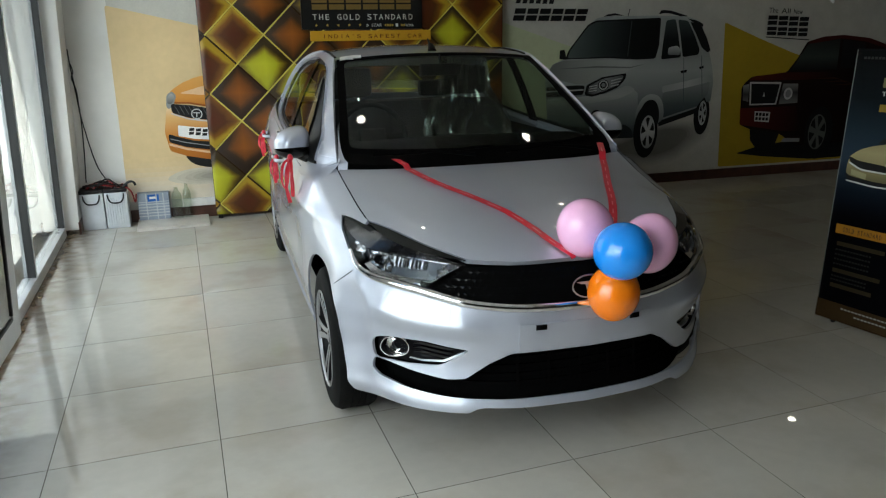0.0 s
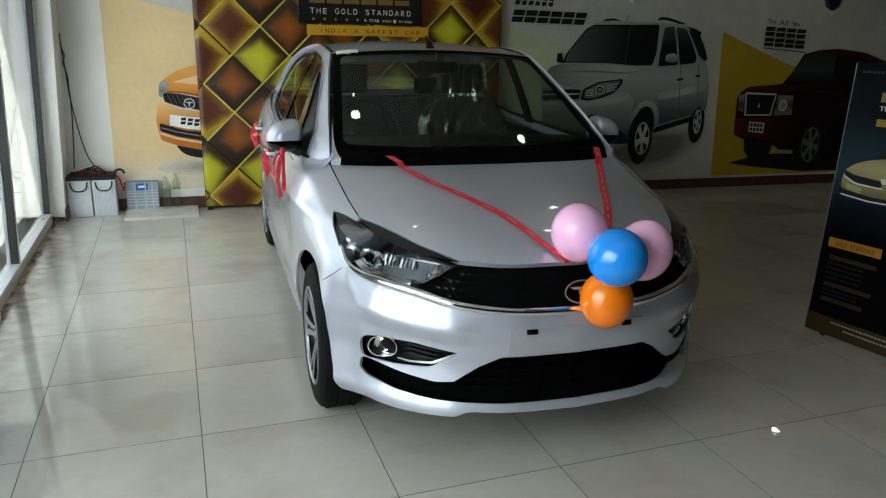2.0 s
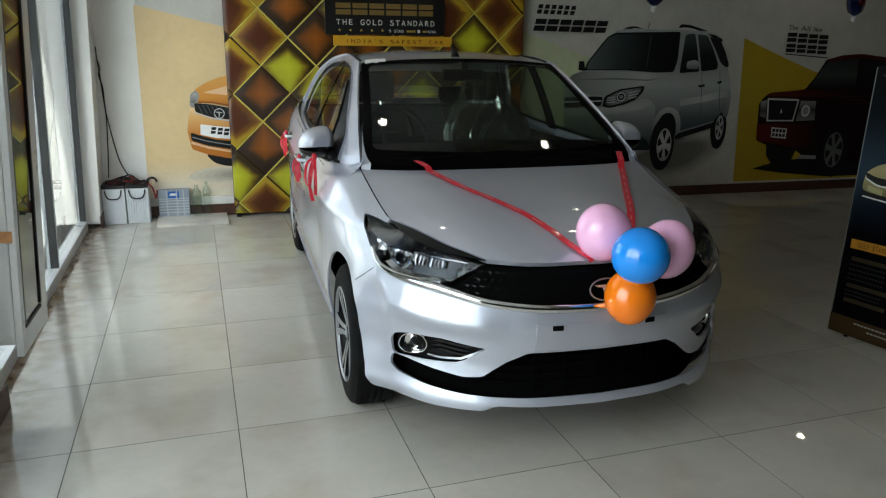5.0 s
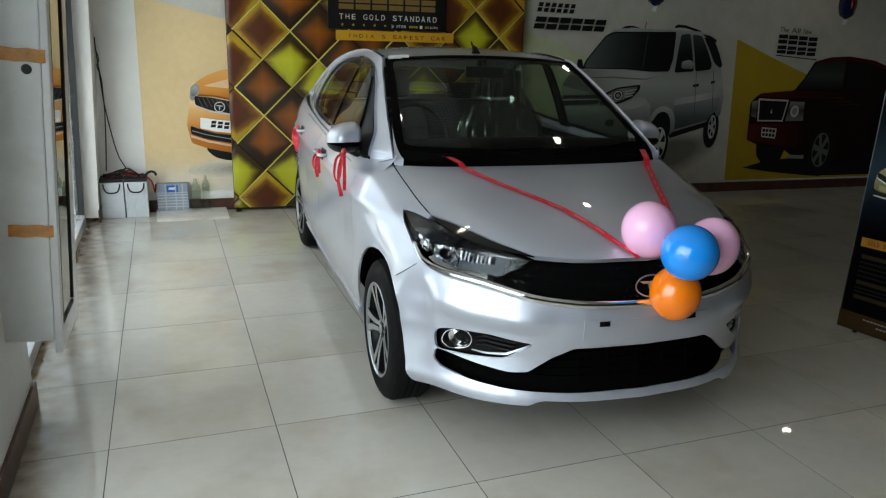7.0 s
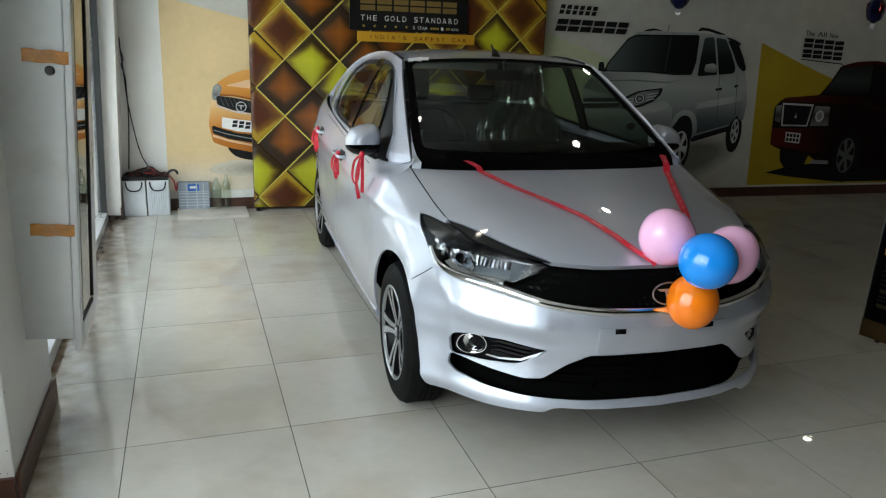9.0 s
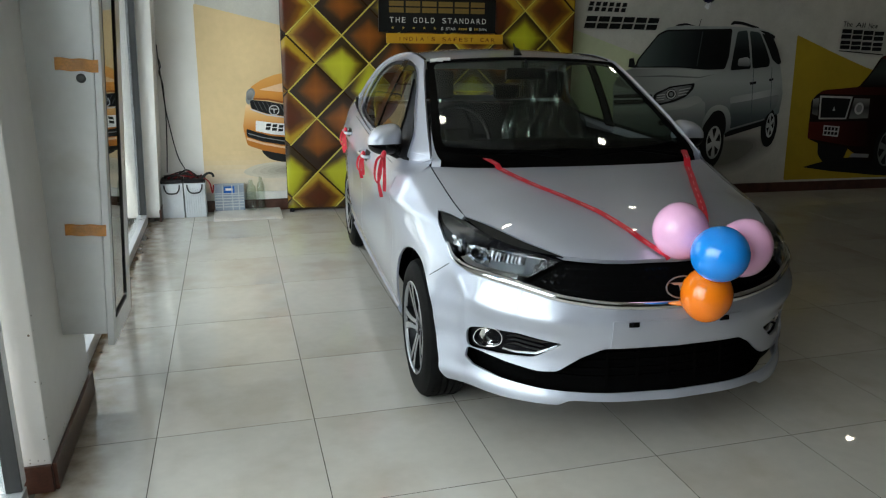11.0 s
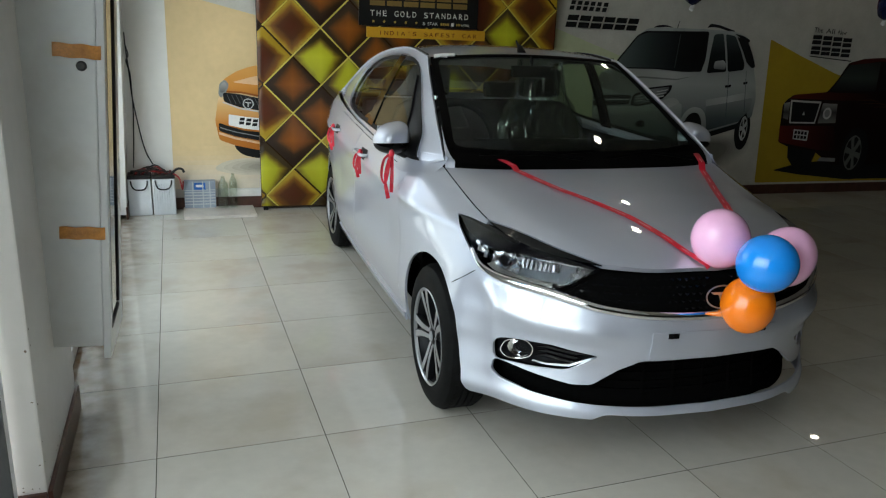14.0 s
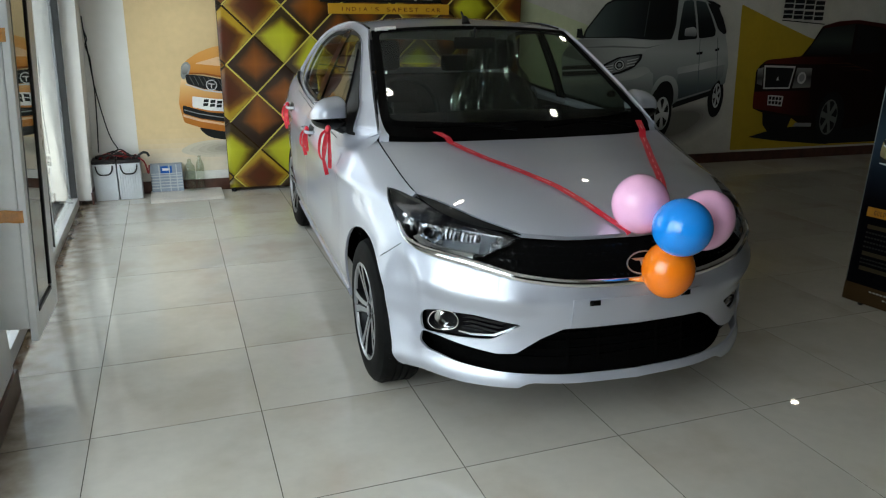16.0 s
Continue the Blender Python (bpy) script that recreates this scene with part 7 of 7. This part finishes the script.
bow((-0.850, 2.02, 0.905), 0.150, "red satin ribbon bow tied to the rear door handle")

# ---------------------------------------------------------------- cabin of the car
dash = spline([(0.40, 0.93), (0.52, 0.985), (0.70, 1.0), (0.86, 0.975), (0.93, 0.90), (0.92, 0.70)], 6)
vs = [(x, y, z - 0.02 * abs(x)) for x in np.linspace(-0.66, 0.66, 13) for y, z in dash]
n = len(dash)
part("dashboard", from_lists(vs, [(i * n + j, (i + 1) * n + j, (i + 1) * n + j + 1, i * n + j + 1) for i in range(12) for j in range(n - 1)]), M["intake"], car, "black dashboard", smooth=True)
wheel_rim = lathe([(0.175 + 0.014 * math.cos(a), 0.014 * math.sin(a)) for a in np.linspace(0, 2 * math.pi, 11)], 36)
bmesh.ops.transform(wheel_rim, matrix=pose(-0.36, 0.98, 0.98, 66), verts=wheel_rim.verts)
sw = part("steering_wheel", wheel_rim, M["black_plastic"], car, "black steering wheel", smooth=True)
boss = box(-0.07, 0.07, -0.045, 0.045, -0.03, 0.015, 0.012)
box_into(boss, -0.165, 0.165, -0.014, 0.014, -0.012, 0.004, 0.004)
bmesh.ops.transform(boss, matrix=pose(-0.36, 0.98, 0.98, 66), verts=boss.verts)
part("boss", boss, M["black_plastic"], sw)


def seat(x, wrapped):
    back = bmesh.new()
    rows = [(1.42, 0.48, 0.23, 0.07), (1.46, 0.62, 0.245, 0.075), (1.50, 0.80, 0.25, 0.07), (1.545, 0.98, 0.235, 0.06), (1.575, 1.08, 0.19, 0.05), (1.585, 1.115, 0.12, 0.03)]
    vs = []
    for y, z, w, t in rows:
        for a in np.linspace(0, 2 * math.pi, 20, endpoint=False):
            c, s = math.cos(a), math.sin(a)
            vs.append((x + math.copysign(abs(c) ** 0.6, c) * w, y + math.copysign(abs(s) ** 0.8, s) * t - 0.035 * abs(c) ** 3 * (s < 0.2), z))
    fs = [(r * 20 + i, r * 20 + (i + 1) % 20, r * 20 + 20 + (i + 1) % 20, r * 20 + 20 + i) for r in range(5) for i in range(20)] + [tuple(range(100, 120)), tuple(range(19, -1, -1))]
    s = part("seat", from_lists(vs, fs), M["fabric"], car, "dark fabric seat" + (" under clear plastic film" if wrapped else ""), smooth=True, sharp=70)
    part("cushion", box(x - 0.25, x + 0.25, 0.98, 1.46, 0.42, 0.58, 0.05), M["fabric"], s, smooth=True)
    part("head_restraint", box(x - 0.13, x + 0.13, 1.555, 1.645, 1.135, 1.31, 0.035), M["fabric"], s, smooth=True)
    for k in (-0.05, 0.05):
        part("head_post", tube([(x + k, 1.59, 1.09), (x + k, 1.60, 1.15)], 0.007, 8), M["chrome"], s)
    if wrapped:
        film = bmesh.new()
        vs, fs, m = [], [], 90
        for r in range(30):
            z = 0.60 + 0.76 * r / 29
            for i in range(m):
                a = 2 * math.pi * i / m
                c, q = math.cos(a), math.sin(a)
                w = float(np.interp(z, (0.6, 0.98, 1.1, 1.16, 1.36), (0.275, 0.265, 0.20, 0.16, 0.13)))
                yc = float(np.interp(z, (0.6, 1.1, 1.36), (1.46, 1.575, 1.61)))
                rip = 1 + 0.05 * math.sin(a * 9 + z * 11) + 0.045 * math.sin(a * 21 - z * 17 + 2 * math.sin(z * 9)) + 0.028 * math.sin(a * 37 + z * 13)
                vs.append((x + math.copysign(abs(c) ** 0.7, c) * w * rip, yc + q * 0.10 * rip, z))
        for r in range(29):
            for i in range(m):
                fs.append((r * m + i, r * m + (i + 1) % m, (r + 1) * m + (i + 1) % m, (r + 1) * m + i))
        f = part("plastic_cover", from_lists(vs, fs), M["film"], s, "crinkled clear plastic cover", smooth=True, sharp=12)
        f.visible_shadow = False


seat(-0.36, False)
seat(0.36, True)
bench = part("rear_bench", box(-0.62, 0.62, 2.16, 2.30, 0.55, 1.07, 0.05), M["fabric"], car, "dark fabric rear bench", smooth=True)
part("bench_cushion", box(-0.62, 0.62, 1.72, 2.2, 0.42, 0.60, 0.05), M["fabric"], bench, smooth=True)
for x in (-0.36, 0.36):
    part("head_restraint", box(x - 0.12, x + 0.12, 2.21, 2.29, 1.08, 1.19, 0.03), M["fabric"], bench, smooth=True)
part("parcel_shelf", box(-0.62, 0.62, 2.30, 2.75, 1.0, 1.03, 0.006), M["black_plastic"], car)
for k in (-1, 1):
    vs = [(k * x, y, z) for y in (0.45, 0.9, 1.41, 1.9, 2.3) for x, z in ((0.74, 0.935), (0.70, 0.90), (0.70, 0.45))]
    part("door_lining", from_lists(vs, [(i * 3 + j, i * 3 + 3 + j, i * 3 + 4 + j, i * 3 + 1 + j) for i in range(4) for j in range(2)]), M["black_plastic"], car, smooth=True)
part("cabin_floor", box(-0.70, 0.70, 0.4, 2.3, 0.455, 0.47), M["dark"], car)
part("bulkhead", box(-0.66, 0.66, 0.38, 0.42, 0.40, 0.92), M["dark"], car)
part("roof_lining", sheet(shrink(roof_outline, 0.02), [], 0.06, lambda x, y: roof(x, y, -0.02), flip=True), material("headlining", (0.42, 0.41, 0.38), 0.9, var=0.05, scale=30), car, smooth=True)
mir = part("inside_mirror", box(-0.11, 0.11, 0.93, 0.955, 1.285, 1.345, 0.01), M["black_plastic"], car, "black inside mirror", smooth=True)
part("mirror_stem", tube([(0, 0.93, 1.34), (0, 0.945, 1.39)], 0.008, 8), M["black_plastic"], mir)
part("wrapping_tape", sheet([(-0.97, 0.975), (-0.90, 0.980), (-0.845, 0.972), (-0.84, 0.985), (-0.77, 0.98), (-0.765, 1.005), (-0.85, 1.012), (-0.97, 1.008)], [], 0.04, lambda a, c: screen(a, c, 0.010), rim=0.006), material("foam_white", (0.75, 0.76, 0.76), 0.6, var=0.1, scale=40), car, "torn white foam strip along the roof edge")
for x0, x1, yy in ((-0.52, 0.02, 0.0), (0.06, 0.55, 0.012)):
    row = [screen([x], [v], 0.014)[0] for x, v in zip(np.linspace(x0 / 0.655, x1 / 0.655, 14), np.linspace(0.06, 0.115, 14))]
    wp = part("wiper", tube(row, 0.006, 6), M["intake"], car, "black windscreen wiper", smooth=True)
    base = np.array(row[5])
    part("wiper_arm", tube([base + [0, 0, 0.006], base + [0.10, -0.05, 0.004], base + [0.22, -0.085, -0.008]], [0.005, 0.007, 0.010], 8), M["intake"], wp, smooth=True)

# ---------------------------------------------------------------- ceiling fittings
for x, y in DOWNLIGHTS:
    dl = empty("downlight", pose(x, y, HIGH))
    tagged(dl, "round recessed white ceiling downlight, switched on", "downlight", "ceiling downlights")
    part("trim_ring", lathe([(0.062, 0.0), (0.095, 0.0), (0.095, -0.008), (0.085, -0.014), (0.066, -0.012), (0.062, 0.0)], 32), M["white_post"], dl, smooth=True)


def foil_balloon(p, label, mats):
    fb = empty("foil_balloon", pose(*p, 0, 0, 25))
    tagged(fb, label, "foil balloon", "hanging foil balloons")
    star = bmesh.new()
    N = 28
    pts = [(0.122 if i % 2 == 0 else 0.115, math.pi / 2 + i * 2 * math.pi / N) for i in range(N)]
    ring = [star.verts.new((r * math.cos(a), 0, r * math.sin(a))) for r, a in pts]
    for s in (-1, 1):
        mid = [star.verts.new((r * 0.72 * math.cos(a), s * 0.05, r * 0.72 * math.sin(a))) for r, a in pts]
        cap = star.verts.new((0, s * 0.062, 0))
        for i in range(N):
            q = (ring[i], ring[(i + 1) % N], mid[(i + 1) % N], mid[i])
            star.faces.new(q if s < 0 else q[::-1])
            t = (mid[i], mid[(i + 1) % N], cap)
            star.faces.new(t if s < 0 else t[::-1])
    part("cushion_skin", star, mats[0], fb, smooth=True, sharp=60)
    part("band", box(-0.075, 0.075, -0.066, 0.066, -0.035, 0.07, 0.03), mats[1], fb, smooth=True)
    part("tail_knot", tube(spline([(0, 0, -0.105), (0.01, 0, -0.125), (-0.015, 0.008, -0.14), (0.012, 0, -0.155)], 5), [0.008 + 0.004 * (i % 3) for i in range(16)], 7), ink("foil_white", (0.75, 0.75, 0.74), 0.2), fb, smooth=True)
    part("string", tube([(0, 0, 0.11), (0.02, 0, 0.4), (0.0, 0, HIGH - p[2])], 0.0015, 5), ink("string_grey", (0.2, 0.2, 0.2)), fb)


foil_blue, foil_red = material("foil_blue", (0.03, 0.04, 0.16), 0.22, metal=0.8, var=0.2, scale=20, bump=0.6, bump_scale=25), material("foil_red", (0.30, 0.03, 0.03), 0.25, metal=0.7, var=0.3, scale=20, bump=0.6, bump_scale=25)
foil_balloon((3.561, 2.2, 1.915), "dark blue round foil balloon with white tail", (foil_blue, foil_blue))
foil_balloon((5.670, 2.2, 1.885), "blue and red round foil balloon with white tail", (foil_blue, foil_red))

# things seen outside the side window
BAND_Z = 1.15
plaster = material("yard_plaster", (0.85, 0.86, 0.88), 0.8, var=0.06, scale=1.2, stain=0.35, stain_scale=1.5, stain_color=(0.55, 0.55, 0.56), bump=0.3, bump_scale=20)
structure(link_mesh("yard_wall", box(-9.0, -1.25, 6.5, 6.7, -0.02, 3.4, 0.01), plaster), "whitewashed yard wall outside the window", "wall")
structure(link_mesh("trim", box(-9.0, -1.25, 6.46, 6.5, BAND_Z, BAND_Z + 0.09, 0.005), material("band_grey", (0.30, 0.29, 0.28), 0.7)), "grey ledge along the yard wall", "trim")
structure(link_mesh("yard_wall", box(-6.2, -6.0, -0.6, 6.5, -0.02, 3.4, 0.01), material("side_plaster", (0.62, 0.61, 0.58), 0.8, var=0.1, scale=1.0)), "weathered side wall of the yard", "wall")
pole = empty("step_ladder")
tagged(pole, "dark folded step ladder leaning outside the window", "ladder")
ladder_mat = ink("ladder_grey", (0.16, 0.17, 0.18))
for x0, x1, z1, y in ((-1.30, -1.225, 1.80, 4.10), (-1.50, -1.262, 0.92, 4.10), (-1.30, -1.225, 1.80, 4.50), (-1.50, -1.262, 0.92, 4.50)):
    part("rail", tube([(x0, y, -0.02), ((x0 + x1) / 2, y, z1 / 2), (x1, y, z1)], 0.022, 8), ladder_mat, pole, smooth=True)
for z in (0.3, 0.6, 0.9, 1.2, 1.5):
    x = -1.30 + 0.075 * z / 1.8
    part("rung", tube([(x, 4.10, z), (x, 4.50, z)], 0.014, 8), ladder_mat, pole, smooth=True)
